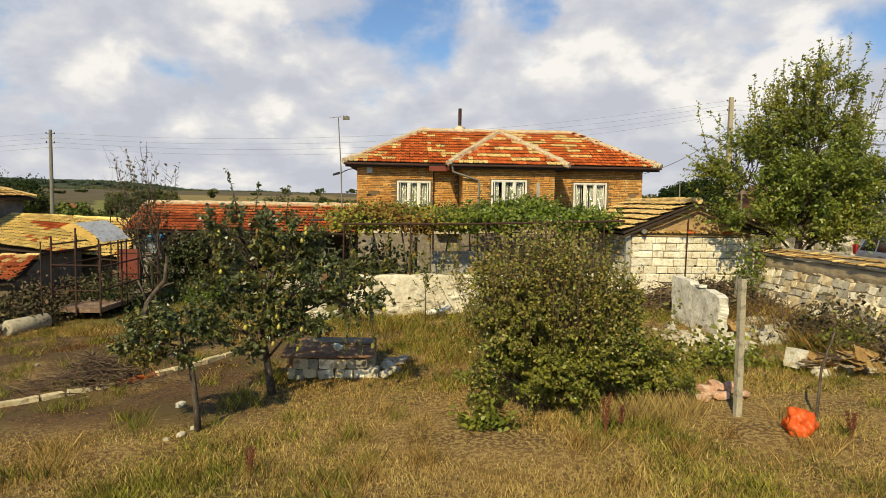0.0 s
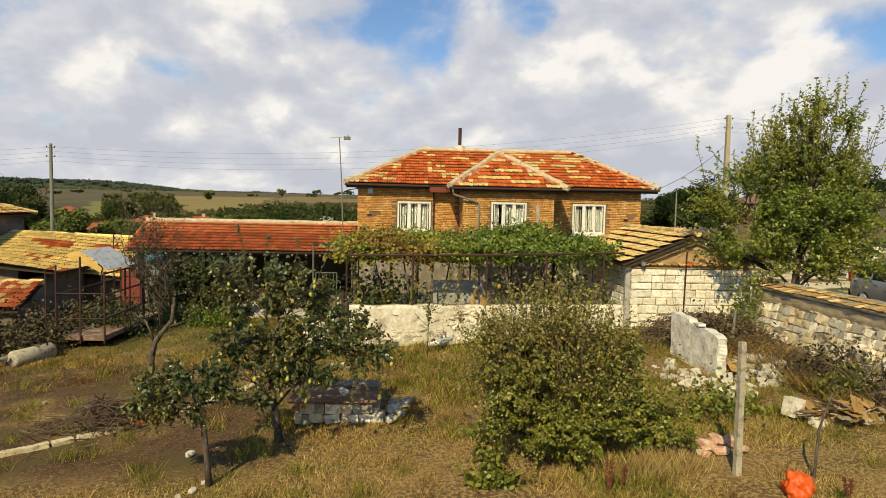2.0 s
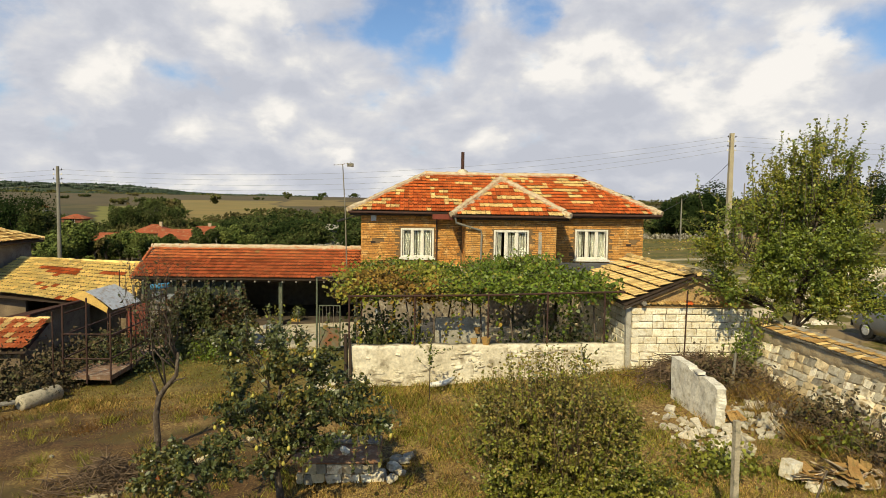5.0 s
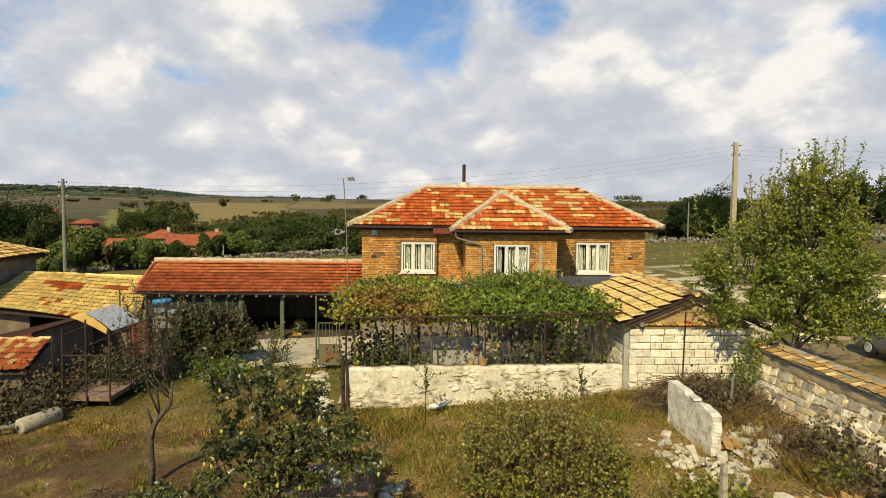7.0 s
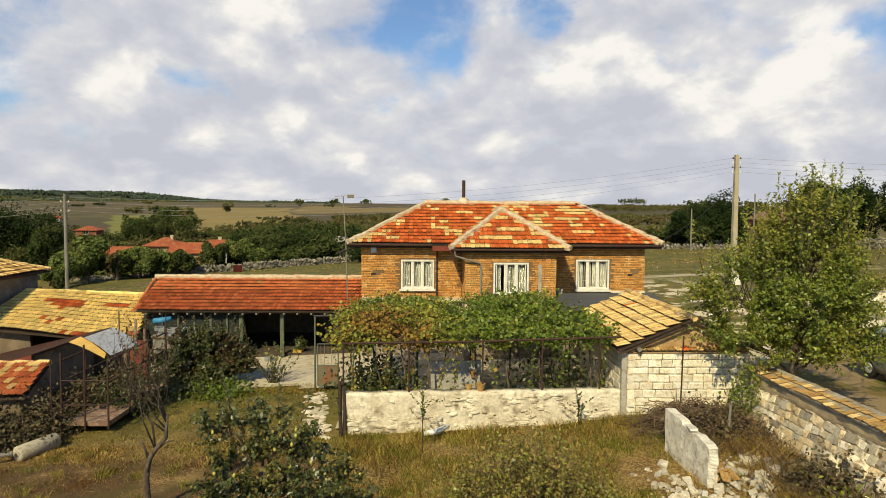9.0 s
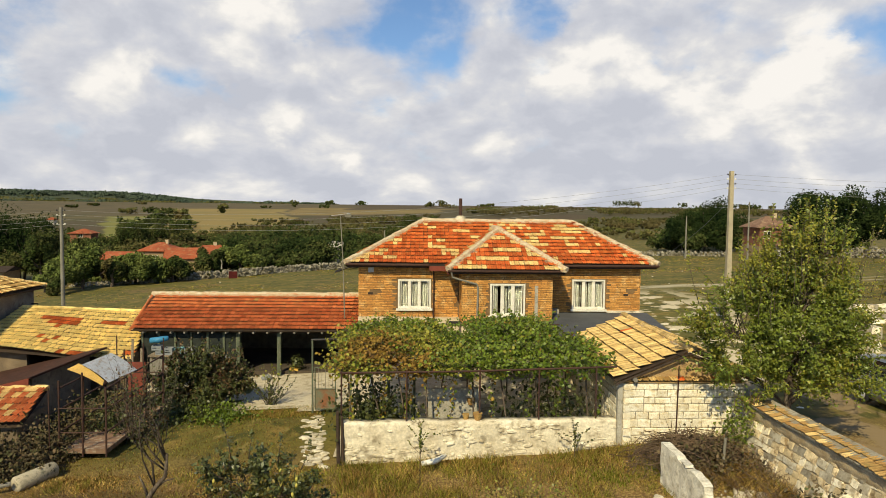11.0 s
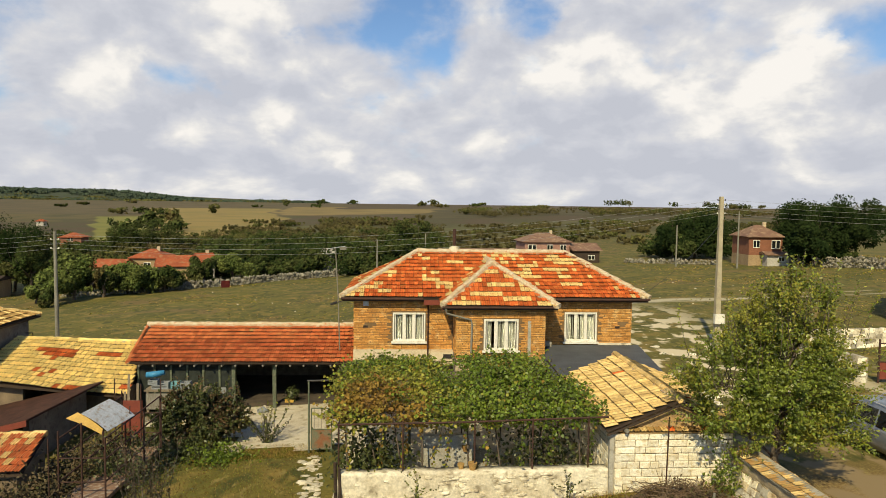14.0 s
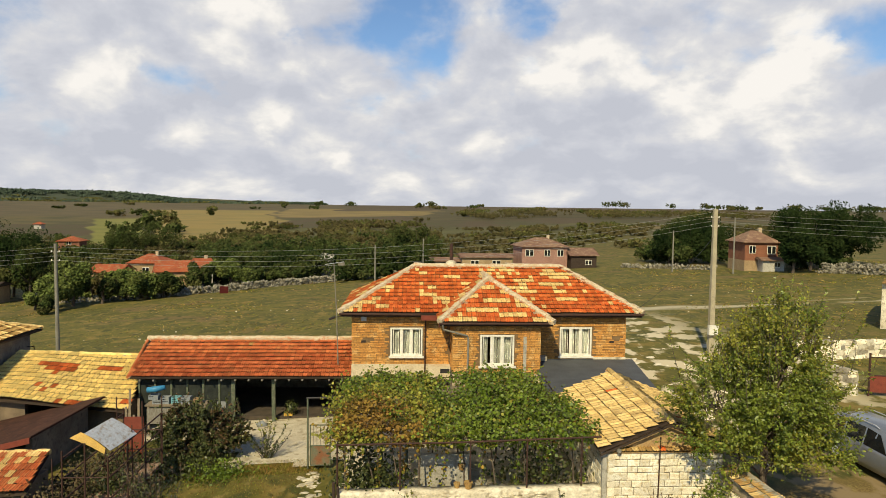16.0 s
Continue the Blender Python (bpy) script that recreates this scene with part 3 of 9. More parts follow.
def tile_face(origin, u, v, inside, w, l, rows, cols, choose, seed=0):
    """Poses (matrix, kind) of the tiles on one slope; inside(a, b) tells in metres along and up the slope what belongs to it."""
    u, v = Vector(u).normalized(), Vector(v).normalized()
    n = u.cross(v)
    r = random.Random(seed)
    out = []
    for i in range(rows):
        for j in range(cols):
            a, b = (j + 0.5) * w, i * l
            if not inside(a, b + l * 0.5):
                continue
            wob = 0.012 * math.sin(a * 1.3 + i) + r.uniform(-0.008, 0.008)
            p = Vector(origin) + u * (a + r.uniform(-0.006, 0.006)) + v * (b + r.uniform(-0.012, 0.012)) + n * (0.02 + wob * 0.7)
            m = Matrix((u, v, n)).transposed().to_4x4()
            m.translation = p
            out.append((m @ pose(0, 0, 0, r.uniform(-1.2, 1.2), r.uniform(-1.0, 1.0), r.uniform(-1.2, 1.2)), choose(a, b, r)))
    return out


def tile_quad(E0, E1, R0, R1, w, l, choose, seed=0, sag=None):
    """Tiles on a warped slope between an eave E0-E1 and a ridge R0-R1."""
    E0, E1, R0, R1 = Vector(E0), Vector(E1), Vector(R0), Vector(R1)
    rows = round((((R0 + R1) - (E0 + E1)) / 2).length / l)
    r = random.Random(seed)
    out = []
    for i in range(rows):
        t = i / rows
        a, b = E0.lerp(R0, t), E1.lerp(R1, t)
        cols = round((b - a).length / w)
        for j in range(cols):
            q = (j + 0.5) / cols
            p = a.lerp(b, q)
            u = (b - a).normalized()
            v = (R0.lerp(R1, q) - E0.lerp(E1, q)).normalized()
            n = u.cross(v).normalized()
            v = n.cross(u)
            m = Matrix((u, v, n)).transposed().to_4x4()
            m.translation = p + n * (0.03 + r.uniform(-0.008, 0.008)) + Vector((0, 0, sag(p.x, p.y) if sag else 0))
            out.append((m @ pose(0, 0, 0, r.uniform(-1.2, 1.2), r.uniform(-1, 1), r.uniform(-1.3, 1.3)), choose((b - a).length * q, t * rows * l, r)))
    return out


def lay_tiles(roof, poses, meshes, singles, name="tile", rest="tile_field"):
    """The first of the poses become tiles of their own, the others one joined field."""
    for m, k in poses[:singles]:
        ob = new(name, meshes[k])
        ob.matrix_basis = m
        hang(ob, roof)
    rest_poses = poses[singles:]
    if not rest_poses:
        return
    verts, faces, mi, base = [], [], [], 0
    arrays = []
    for me in meshes:
        co = np.zeros(len(me.vertices) * 3)
        me.vertices.foreach_get("co", co)
        arrays.append((co.reshape(-1, 3), np.array([p.vertices[:] for p in me.polygons])))
    for m, k in rest_poses:
        co, fa = arrays[k]
        mm = np.array(m)
        verts.append(co @ mm[:3, :3].T + mm[:3, 3])
        faces.append(fa + base)
        mi.append(np.full(len(fa), k))
        base += len(co)
    me = from_arrays(rest, np.concatenate(verts), np.concatenate(faces), [x.materials[0] for x in meshes], np.concatenate(mi))
    ob = hang(new(rest, me), roof)
    ob["kind"] = "stuff"


def lay_ridge(name, a, b, radius, seed, material, roof, label="", step=0.36):
    """Half-round ridge tiles, each a piece of its own, bedded in lumpy mortar from a to b."""
    r = random.Random(seed)
    a, b = Vector(a), Vector(b)
    d = (b - a)
    count = max(2, round(d.length / step))
    bed = Shape()
    for i in range(count):
        s = Shape()
        p, q = a + d * (i / count), a + d * ((i + 1.08) / count)
        k = r.uniform(0.9, 1.1)
        up = Vector((0, 0, r.uniform(-0.012, 0.012)))
        s.tube([p + up, (p + q) / 2 + up * 2, q + up], [radius * k * 1.05, radius * k, radius * k * 0.92], 8)
        part(name, s, material, roof, label)
        for _ in range(3):
            c = p + d * (r.random() / count) + Vector((r.uniform(-1, 1), r.uniform(-1, 1), 0)) * radius * 1.1 - Vector((0, 0, radius * 0.45))
            e = radius * r.uniform(0.4, 0.75)
            bed.box(c - Vector((e, e, e * 0.5)), c + Vector((e, e, e * 0.5)), None, 0, e * 0.35, r.random())
    ob = part("mortar_bed", bed, M["ridge_mortar"], roof)
    ob["kind"] = "stuff"


# ---- the brick house ----
HW0, HW1, HY, HB = -3.97, 8.95, 30.0, 36.75       # walls of the main block
BX0, BX1, BY = 0.61, 4.47, 28.05                  # the bay
EZ, EX0, EX1, EY = 5.40, -4.53, 9.65, 29.55       # eaves
RX0, RX1, RY, RZ = -1.09, 6.51, 33.40, 7.22       # ridge
CX0, CX1, CY, CZ = -0.04, 5.01, 27.68, 5.29       # eaves of the bay
AX, AY, AZ = 2.41, 30.50, 6.92                    # apex of the bay's roof
FLOOR = 2.95                                      # foot of the brickwork
WINDOWS = [(-2.20, -0.70, 3.33, 4.66, HY), (1.80, 3.31, 3.33, 4.70, BY), (5.80, 7.33, 3.33, 4.70, HY)]


def brick_courses(x0, x1, z0, z1, face, holes, along="x", outward=-1, seed=0):
    """Rough brickwork in courses; face is the plane of the wall behind the bricks."""
    r = random.Random(seed)
    s = Shape()
    h, l = 0.078, 0.262
    row, z = 0, z0
    while z < z1 - 0.03:
        x = x0 - (l / 2 if row % 2 else 0) + r.uniform(-0.03, 0.03)
        while x < x1:
            length = l * r.choice((1, 1, 1, 0.5)) * r.uniform(0.93, 1.05)
            a, b = max(x, x0), min(x + length - 0.018, x1)
            top = min(z + h - 0.019 + r.uniform(-0.006, 0.006), z1)
            mid = ((a + b) / 2, (z + top) / 2)
            if b - a > 0.05 and not any(p0 - 0.04 < b and p1 + 0.04 > a and q0 - 0.03 < top and q1 + 0.03 > z for p0, p1, q0, q1 in holes):
                d = r.uniform(0.012, 0.034)
                lo, hi = (min(face, face + outward * d), max(face, face + outward * d))
                if along == "x":
                    s.box((a, lo, z), (b, hi, top), None, 0, 0.004, r.random())
                else:
                    s.box((lo, a, z), (hi, b, top), None, 0, 0.004, r.random())
            x += length
        z += h
        row += 1
    return s


def wall_with_holes(s, x0, x1, z0, z1, y0, y1, holes):
    """A wall along x, in pieces that leave the openings free."""
    x = x0
    for a, b, q0, q1 in sorted(holes):
        s.box((x, y0, z0), (a, y1, z1))
        s.box((a, y0, z0), (b, y1, q0))
        s.box((a, y0, q1), (b, y1, z1))
        x = b
    s.box((x, y0, z0), (x1, y1, z1))
    return s


def build_window(house, x0, x1, z0, z1, y, seed):
    """A white three-part casement with a sill and hanging curtains."""
    fr = Shape()
    t = 0.075
    fr.box((x0, y - 0.03, z0), (x0 + t, y + 0.07, z1)).box((x1 - t, y - 0.03, z0), (x1, y + 0.07, z1))
    fr.box((x0 + t, y - 0.03, z1 - t), (x1 - t, y + 0.07, z1)).box((x0 + t, y - 0.03, z0), (x1 - t, y + 0.07, z0 + t))
    win = part("window", fr, M["white_paint"], house, "white painted three-part casement window")
    w = (x1 - x0 - 2 * t) / 3
    for k in (1, 2):
        s = Shape()
        s.box((x0 + t + k * w - 0.045, y - 0.02, z0 + t), (x0 + t + k * w + 0.045, y + 0.06, z1 - t))
        part("mullion", s, M["white_paint"], win)
    for k in range(3):
        a, b = x0 + t + k * w + 0.045, x0 + t + (k + 1) * w - 0.045
        sash = Shape()
        e = 0.03
        sash.box((a, y + 0.0, z0 + t), (a + e, y + 0.04, z1 - t)).box((b - e, y, z0 + t), (b, y + 0.04, z1 - t))
        sash.box((a + e, y, z1 - t - e), (b - e, y + 0.04, z1 - t)).box((a + e, y, z0 + t), (b - e, y + 0.04, z0 + t + e))
        part("sash", sash, M["white_paint"], win)
        g = Shape()
        g.box((a + e, y + 0.016, z0 + t + e), (b - e, y + 0.022, z1 - t - e))
        pane = part("pane", g, M["glass"], win)
        pane.visible_shadow = False
        r = random.Random(seed * 10 + k)
        c = Shape()
        n = 15
        gap = {0: (0.62, 1.0), 1: (0.4, 0.62), 2: (0.0, 0.2)}[k]
        pts = []
        for i in range(n + 1):
            q = i / n
            pts.append((a - 0.03 + (b - a + 0.06) * q, y + 0.15 + 0.03 * math.sin(q * 24 + seed) + r.uniform(-0.008, 0.008)))
        for i in range(n):
            if gap[0] < (i + 0.5) / n < gap[1] and r.random() < 0.85:
                continue
            (xa, ya), (xb, yb) = pts[i], pts[i + 1]
            c.add([(xa, ya, z0 + 0.04), (xb, yb, z0 + 0.04), (xb, yb, z1 - 0.03), (xa, ya, z1 - 0.03)], [(0, 1, 2, 3)])
        part("curtain", c, M["curtain"], win, "pale hanging net curtain")
    s = Shape()
    s.box((x0 - 0.07, y - 0.14, z0 - 0.09), (x1 + 0.07, y - 0.031, z0 - 0.002))
    part("sill", s, M["white_paint"], win, "white painted window sill")


def glass():
    m = bpy.data.materials.new("glass")
    m.use_nodes = True
    b = m.node_tree.nodes["Principled BSDF"]
    b.inputs["Base Color"].default_value = (0.9, 0.93, 0.92, 1)
    b.inputs["Roughness"].default_value = 0.03
    b.inputs["Transmission Weight"].default_value = 1.0
    b.inputs["IOR"].default_value = 1.2
    return m


M["glass"] = glass()


def build_house():
    house = thing("house", (2.5, HY, 0), "two-storey brick house with hipped red tile roof", "house")
    g0 = -0.2
    # Masonry: mortar-coloured cores, cream plaster below, bricks set proud.
    up = Shape()
    main_holes = [(x0 + 0.01, x1 - 0.01, z0 + 0.01, z1 - 0.01) for x0, x1, z0, z1, y in WINDOWS if y == HY]
    bay_holes = [(x0 + 0.01, x1 - 0.01, z0 + 0.01, z1 - 0.01) for x0, x1, z0, z1, y in WINDOWS if y == BY]
    wall_with_holes(up, HW0, HW1, FLOOR, EZ - 0.05, HY, HY + 0.3, main_holes)
    wall_with_holes(up, BX0, BX1, FLOOR, CZ - 0.02, BY, BY + 0.3, bay_holes)
    up.box((BX0, BY + 0.3, FLOOR), (BX0 + 0.3, HY, CZ)).box((BX1 - 0.3, BY + 0.3, FLOOR), (BX1, HY, CZ))
    up.box((HW0, HY + 0.3, FLOOR), (HW0 + 0.3, HB, EZ - 0.05)).box((HW1 - 0.3, HY + 0.3, FLOOR), (HW1, HB, EZ - 0.05))
    up.box((HW0 + 0.3, HB - 0.3, FLOOR), (HW1 - 0.3, HB, EZ - 0.05))
    up.box((HW0 + 0.3, HY + 0.3, FLOOR), (HW1 - 0.3, HB - 0.3, FLOOR + 0.1))
    upper = part("wall", up, M["mortar"], house, "light brown mortar and brick upper storey")
    # Ground storey: stone colour darkened to carry the vine's shade.
    low = Shape()
    low.box((HW0 - 0.02, HY - 0.02, g0), (HW1 + 0.02, HB, FLOOR - 0.004)).box((BX0 - 0.02, BY - 0.02, g0), (BX1 + 0.02, HY - 0.03, FLOOR - 0.004))
    part("lower_wall", low, M["shaded_stone"], house, "grey-brown stone ground storey, darkened for shade under the vine")
    band = Shape()
    band.box((HW0 - 0.03, HY - 0.05, 2.30), (BX0 - 0.04, HY - 0.022, FLOOR - 0.006)).box((BX0 - 0.03, BY - 0.05, 2.45), (BX1 + 0.03, BY - 0.022, FLOOR - 0.006))
    part("plinth_band", band, M["cream_plaster"], house, "cream plaster band under the brickwork")
    bricks = Shape()
    for k, (x0, x1, face, holes) in enumerate(((HW0, HW1, HY, main_holes), (BX0, BX1, BY, bay_holes))):
        more = [(0.0, 0.01, 0, 0.01)]
        if face == HY:
            more = [(-3.40, -3.22, 4.02, 4.12), (8.45, 8.62, 4.08, 4.2), (BX0 + 0.02, BX1 - 0.02, 0, 9)]
        b = brick_courses(x0 - 0.02, x1 + 0.02, FLOOR, EZ - 0.06, face, holes + more, "x", -1, k)
        bricks.add(b.v, b.f)
    for x, o in ((BX0, -1), (BX1, 1)):
        b = brick_courses(BY - 0.01, HY - 0.03, FLOOR, CZ - 0.02, x, [], "y", o, 7 + o)
        bricks.add(b.v, b.f)
    for x, o in ((HW0, -1), (HW1, 1)):
        b = brick_courses(HY - 0.01, HB, FLOOR, EZ - 0.06, x, [], "y", o, 17 + o)
        bricks.add(b.v, b.f)
    ob = part("brickwork", bricks, M["brick"], upper, "rough ochre bricks in wide joints")
    ob["kind"] = "stuff"
    # Roof.
    boards = Shape()
    down = Vector((0, 0, 0.03))
    A, B, C, D = (EX0, EY, EZ), (EX1, EY, EZ), (EX1, 2 * RY - EY, EZ), (EX0, 2 * RY - EY, EZ)
    P, Q = (RX0, RY, RZ), (RX1, RY, RZ)
    for poly in ((A, B, Q, P), (B, C, Q), (C, D, P, Q), (D, A, P)):
        boards.slab(poly, 0.06)
    zc = CZ
    run = (RZ - EZ) / (RY - EY)
    back = EY + (AZ - EZ) / run
    E_, F_, G_ = (CX0, CY, zc), (CX1, CY, zc), (AX, AY, AZ)
    HL, HR, J = (CX0, EY + 0.02, zc), (CX1, EY + 0.02, zc), (AX, back, AZ)
    for poly in ((E_, F_, G_), (F_, HR, J, G_), (HL, E_, G_, J)):
        boards.slab(poly, 0.05)
    roof = part("roof", boards, M["dark_wood"], house, "red and cream clay tiled hipped roof")
    w, l = 0.205, 0.335
    cream = [(2.5, 1.7), (4.9, 1.2), (6.6, 2.6), (9.8, 3.4), (11.0, 3.1), (9.2, 2.2), (8.4, 1.4), (1.2, 0.4), (7.6, 3.6), (11.9, 1.2)]

    def pick(a, b, r):
        near = min(((a - x) / 1.6) ** 2 + ((b - y) / 0.5) ** 2 for x, y in cream)
        run = noise.noise((a * 0.9, round(b / l) * 7.7, 3.0))
        return 1 if run > (0.02 if near < 0.7 else 0.34) and r.random() < 0.9 or r.random() < 0.03 else 0

    def pick_bay(a, b, r):
        row = int(b / l + 0.5)
        return 1 if (math.sin(row * 2.4 + a * 1.7) > 0.5 or r.random() < 0.05) else 0

    slope = math.hypot(RY - EY, RZ - EZ)
    wid = EX1 - EX0
    ins = lambda a, b: RX0 - EX0 and (b / slope) * (RX0 - EX0) - 0.05 < a < wid - (b / slope) * (EX1 - RX1) + 0.05 and b < slope

    def main_inside(a, b):
        if not ins(a, b):
            return False
        x, f = EX0 + a, b / slope
        y, z = EY + f * (RY - EY), EZ + f * (RZ - EZ)
        if CX0 - 0.1 < x < CX1 + 0.1:
            k = (x - CX0) / (AX - CX0) if x < AX else (CX1 - x) / (CX1 - AX)
            return z > zc + k * (AZ - zc) - 0.10
        return True

    faces = []
    faces += tile_face(A, (1, 0, 0), (0, RY - EY, RZ - EZ), main_inside, w, l, 13, 72, pick, 1)
    bs = math.hypot(AY - CY, AZ - zc)
    bay = tile_face(E_, (1, 0, 0), (0, AY - CY, AZ - zc), lambda a, b: b < bs and (b / bs) * (AX - CX0) < a < CX1 - CX0 - (b / bs) * (CX1 - AX), w, l, 12, 26, pick_bay, 2)
    side = back - CY
    hl = math.hypot(AX - CX0, AZ - zc)
    left = tile_face((CX0, back, zc), (0, -1, 0), (AX - CX0, 0, AZ - zc),
                     lambda a, b: b < hl and a > (b / hl) * 0 + (1 - b / hl) * (back - EY) - 0.05 and a < side - (b / hl) * (AY - CY) + 0.05, w, l, 11, 30, pick_bay, 3)
    hr = math.hypot(CX1 - AX, AZ - zc)
    right = tile_face((CX1, CY, zc), (0, 1, 0), (AX - CX1, 0, AZ - zc),
                      lambda a, b: b < hr and a > (b / hr) * (AY - CY) - 0.05 and a < side - (1 - b / hr) * (back - EY) + 0.05, w, l, 11, 30, pick_bay, 4)
    rs = math.hypot(RX0 - EX0, RZ - EZ)
    dep = 2 * (RY - EY)
    endL = tile_face(D, (0, -1, 0), (RX0 - EX0, 0, RZ - EZ), lambda a, b: b < rs and (b / rs) * dep / 2 < a < dep - (b / rs) * dep / 2, w, l, 13, 40, pick, 5)
    endR = tile_face(B, (0, 1, 0), (RX1 - EX1, 0, RZ - EZ), lambda a, b: b < rs and (b / rs) * dep / 2 < a < dep - (b / rs) * dep / 2, w, l, 13, 40, pick, 6)
    meshes = [tile_mesh("tile", w, l, M["tile_red"]), tile_mesh("tile", w, l, M["tile_cream"])]
    lay_tiles(roof, bay + faces + left + right + endL + endR, meshes, 300)
    k = 0
    for a, b in ((A, P), (B, Q), (P, Q), (E_, G_), (F_, G_), (G_, J)):
        lift = Vector((0, 0, 0.05))
        lay_ridge("ridge_cap", Vector(a) + lift, Vector(b) + lift, 0.14, k, M["ridge_mortar"], roof, "half-round ridge tiles bedded in pale mortar")
        k += 1
    # Eaves boards and gutters.
    s = Shape()
    s.box((EX0 + 0.05, EY + 0.03, EZ - 0.17), (CX0 - 0.02, EY + 0.06, EZ - 0.03)).box((CX1 + 0.02, EY + 0.03, EZ - 0.17), (EX1 - 0.05, EY + 0.06, EZ - 0.03))
    s.box((EX0 + 0.05, EY + 0.07, EZ - 0.16), (CX0 - 0.02, HY - 0.03, EZ - 0.12)).box((CX1 + 0.02, EY + 0.07, EZ - 0.16), (EX1 - 0.05, HY - 0.03, EZ - 0.12))
    s.box((CX0 + 0.05, CY + 0.04, CZ - 0.15), (CX1 - 0.05, CY + 0.07, CZ - 0.03)).box((CX0 + 0.05, CY + 0.08, CZ - 0.14), (CX1 - 0.05, BY - 0.03, CZ - 0.10))
    s.box((CX1 - 0.10, CY + 0.08, CZ - 0.15), (CX1 - 0.06, EY, CZ - 0.03)).box((BX1 + 0.03, BY, CZ - 0.14), (CX1 - 0.11, EY, CZ - 0.10))
    s.box((CX0 + 0.06, BY, CZ - 0.14), (BX0 - 0.03, EY, CZ - 0.10))
    for i in range(0, len(s.v), 8):
        q = Shape()
        q.add(s.v[i:i + 8], [(0, 2, 3, 1), (4, 5, 7, 6), (0, 1, 5, 4), (2, 6, 7, 3), (0, 4, 6, 2), (1, 3, 7, 5)])
        part("eaves_board", q, M["dark_wood"], house, "dark stained eaves board")
    s = Shape()
    s.box((CX0 - 0.75, EY - 0.10, CZ - 0.20), (CX0 + 0.05, EY - 0.06, CZ + 0.03)).box((CX0 + 0.01, CY + 0.05, CZ - 0.20), (CX0 + 0.05, EY - 0.1, CZ + 0.01))
    part("fascia", s, M["red_board"], house, "rust-red painted fascia board")
    s = Shape()
    s.tube([(EX0, EY - 0.05, EZ - 0.03), (CX0 - 0.78, EY - 0.05, EZ - 0.05)], [0.055, 0.055], 8)
    s.tube([(CX1 + 0.05, EY - 0.05, EZ - 0.05), (EX1, EY - 0.05, EZ - 0.03)], [0.055, 0.055], 8)
    s.tube([(CX0, CY - 0.04, CZ - 0.03), (CX1, CY - 0.04, CZ - 0.02)], [0.05, 0.05], 8)
    part("gutter", s, M["steel_rust"], house, "rusty metal gutter along the eaves")
    s = Shape()
    s.tube([(CX0 + 0.15, CY - 0.02, CZ - 0.06), (CX0 + 0.2, CY + 0.05, CZ - 0.30), (BX0 + 0.62, BY - 0.07, CZ - 0.62), (BX0 + 0.66, BY - 0.07, CZ - 0.8), (BX0 + 0.62, BY - 0.07, FLOOR - 1)], [0.045] * 5, 8)
    part("downpipe", s, M["pole_grey"], house, "grey metal downpipe")
    for x in (-3.45, 8.3):
        s = Shape()
        s.box((x - 0.11, HY - 0.037, 3.95), (x + 0.11, HY - 0.031, 4.06), None, 0, 0.002, x)
        part("wall_vent", s, M["dark_wood"], house, "dark open vent between the bricks")
    s = Shape()
    s.tube([(-0.58, HY - 0.12, EZ - 0.2), (-0.58, HY - 0.12, 1.6)], [0.03] * 2, 8)
    part("downpipe", s, M["steel_rust"], house, "thin rusty downpipe")
    s = Shape()
    s.tube([(0.84, 33.6, RZ - 0.1), (0.84, 33.6, RZ + 1.2)], [0.085, 0.085], 10)
    stack = part("chimney", s, M["steel_rust"], house, "rusty stovepipe chimney")
    s = Shape()
    s.tube([(0.84, 33.55, RZ - 0.15), (0.84, 33.55, RZ + 0.14), (0.84, 33.55, RZ + 0.26), (0.84, 33.55, RZ + 0.33)], [0.33, 0.31, 0.25, 0.12], 10)
    part("chimney_base", s, M["lime_wash"], stack, "pale mortar chimney base")
    s = Shape()
    s.box((3.75, 33.4, RZ - 0.1), (4.45, 33.8, RZ + 0.2), None, 0, 0.05, 5)
    part("mortar_mound", s, M["ridge_mortar"], roof, "lump of mortar on the ridge")
    for k, (x0, x1, z0, z1, y) in enumerate(WINDOWS):
        build_window(house, x0, x1, z0, z1, y, k)
    s = Shape()
    s.box((3.72, BY - 0.034, FLOOR), (3.86, BY - 0.02, 4.62), None, 0, 0.006, 2)
    part("mortar_patch", s, M["concrete"], house, "upright grey cement patch")
    s = Shape()
    s.box((HW0 + 0.42, HY - 0.15, 4.98), (HW0 + 0.66, HY - 0.03, 5.26))
    part("meter_box", s, M["zinc"], house, "small grey meter box")
    # Ledge and grating in the recess beside the bay.
    s = Shape()
    s.box((-0.45, HY - 0.5, FLOOR - 0.62), (BX0 - 0.03, HY - 0.022, FLOOR - 0.01))
    part("ledge", s, M["cream_plaster"], house, "cream plastered ledge")
    s = Shape()
    s.box((0.12, HY - 0.515, FLOOR - 0.32), (0.55, HY - 0.502, FLOOR - 0.12))
    part("grating", s, M["steel_dark"], house, "dark ventilation grating")
    return house


M["shaded_stone"] = mat("shaded_stone", (0.22, 0.18, 0.13), (0.15, 0.12, 0.085), 2.5, 0.95, 0.6, (0.30, 0.26, 0.19), 20)
M["red_board"] = mat("red_board", (0.20, 0.045, 0.025), (0.15, 0.035, 0.02), 4, 0.7, 0.2, None, 40)
build_house()


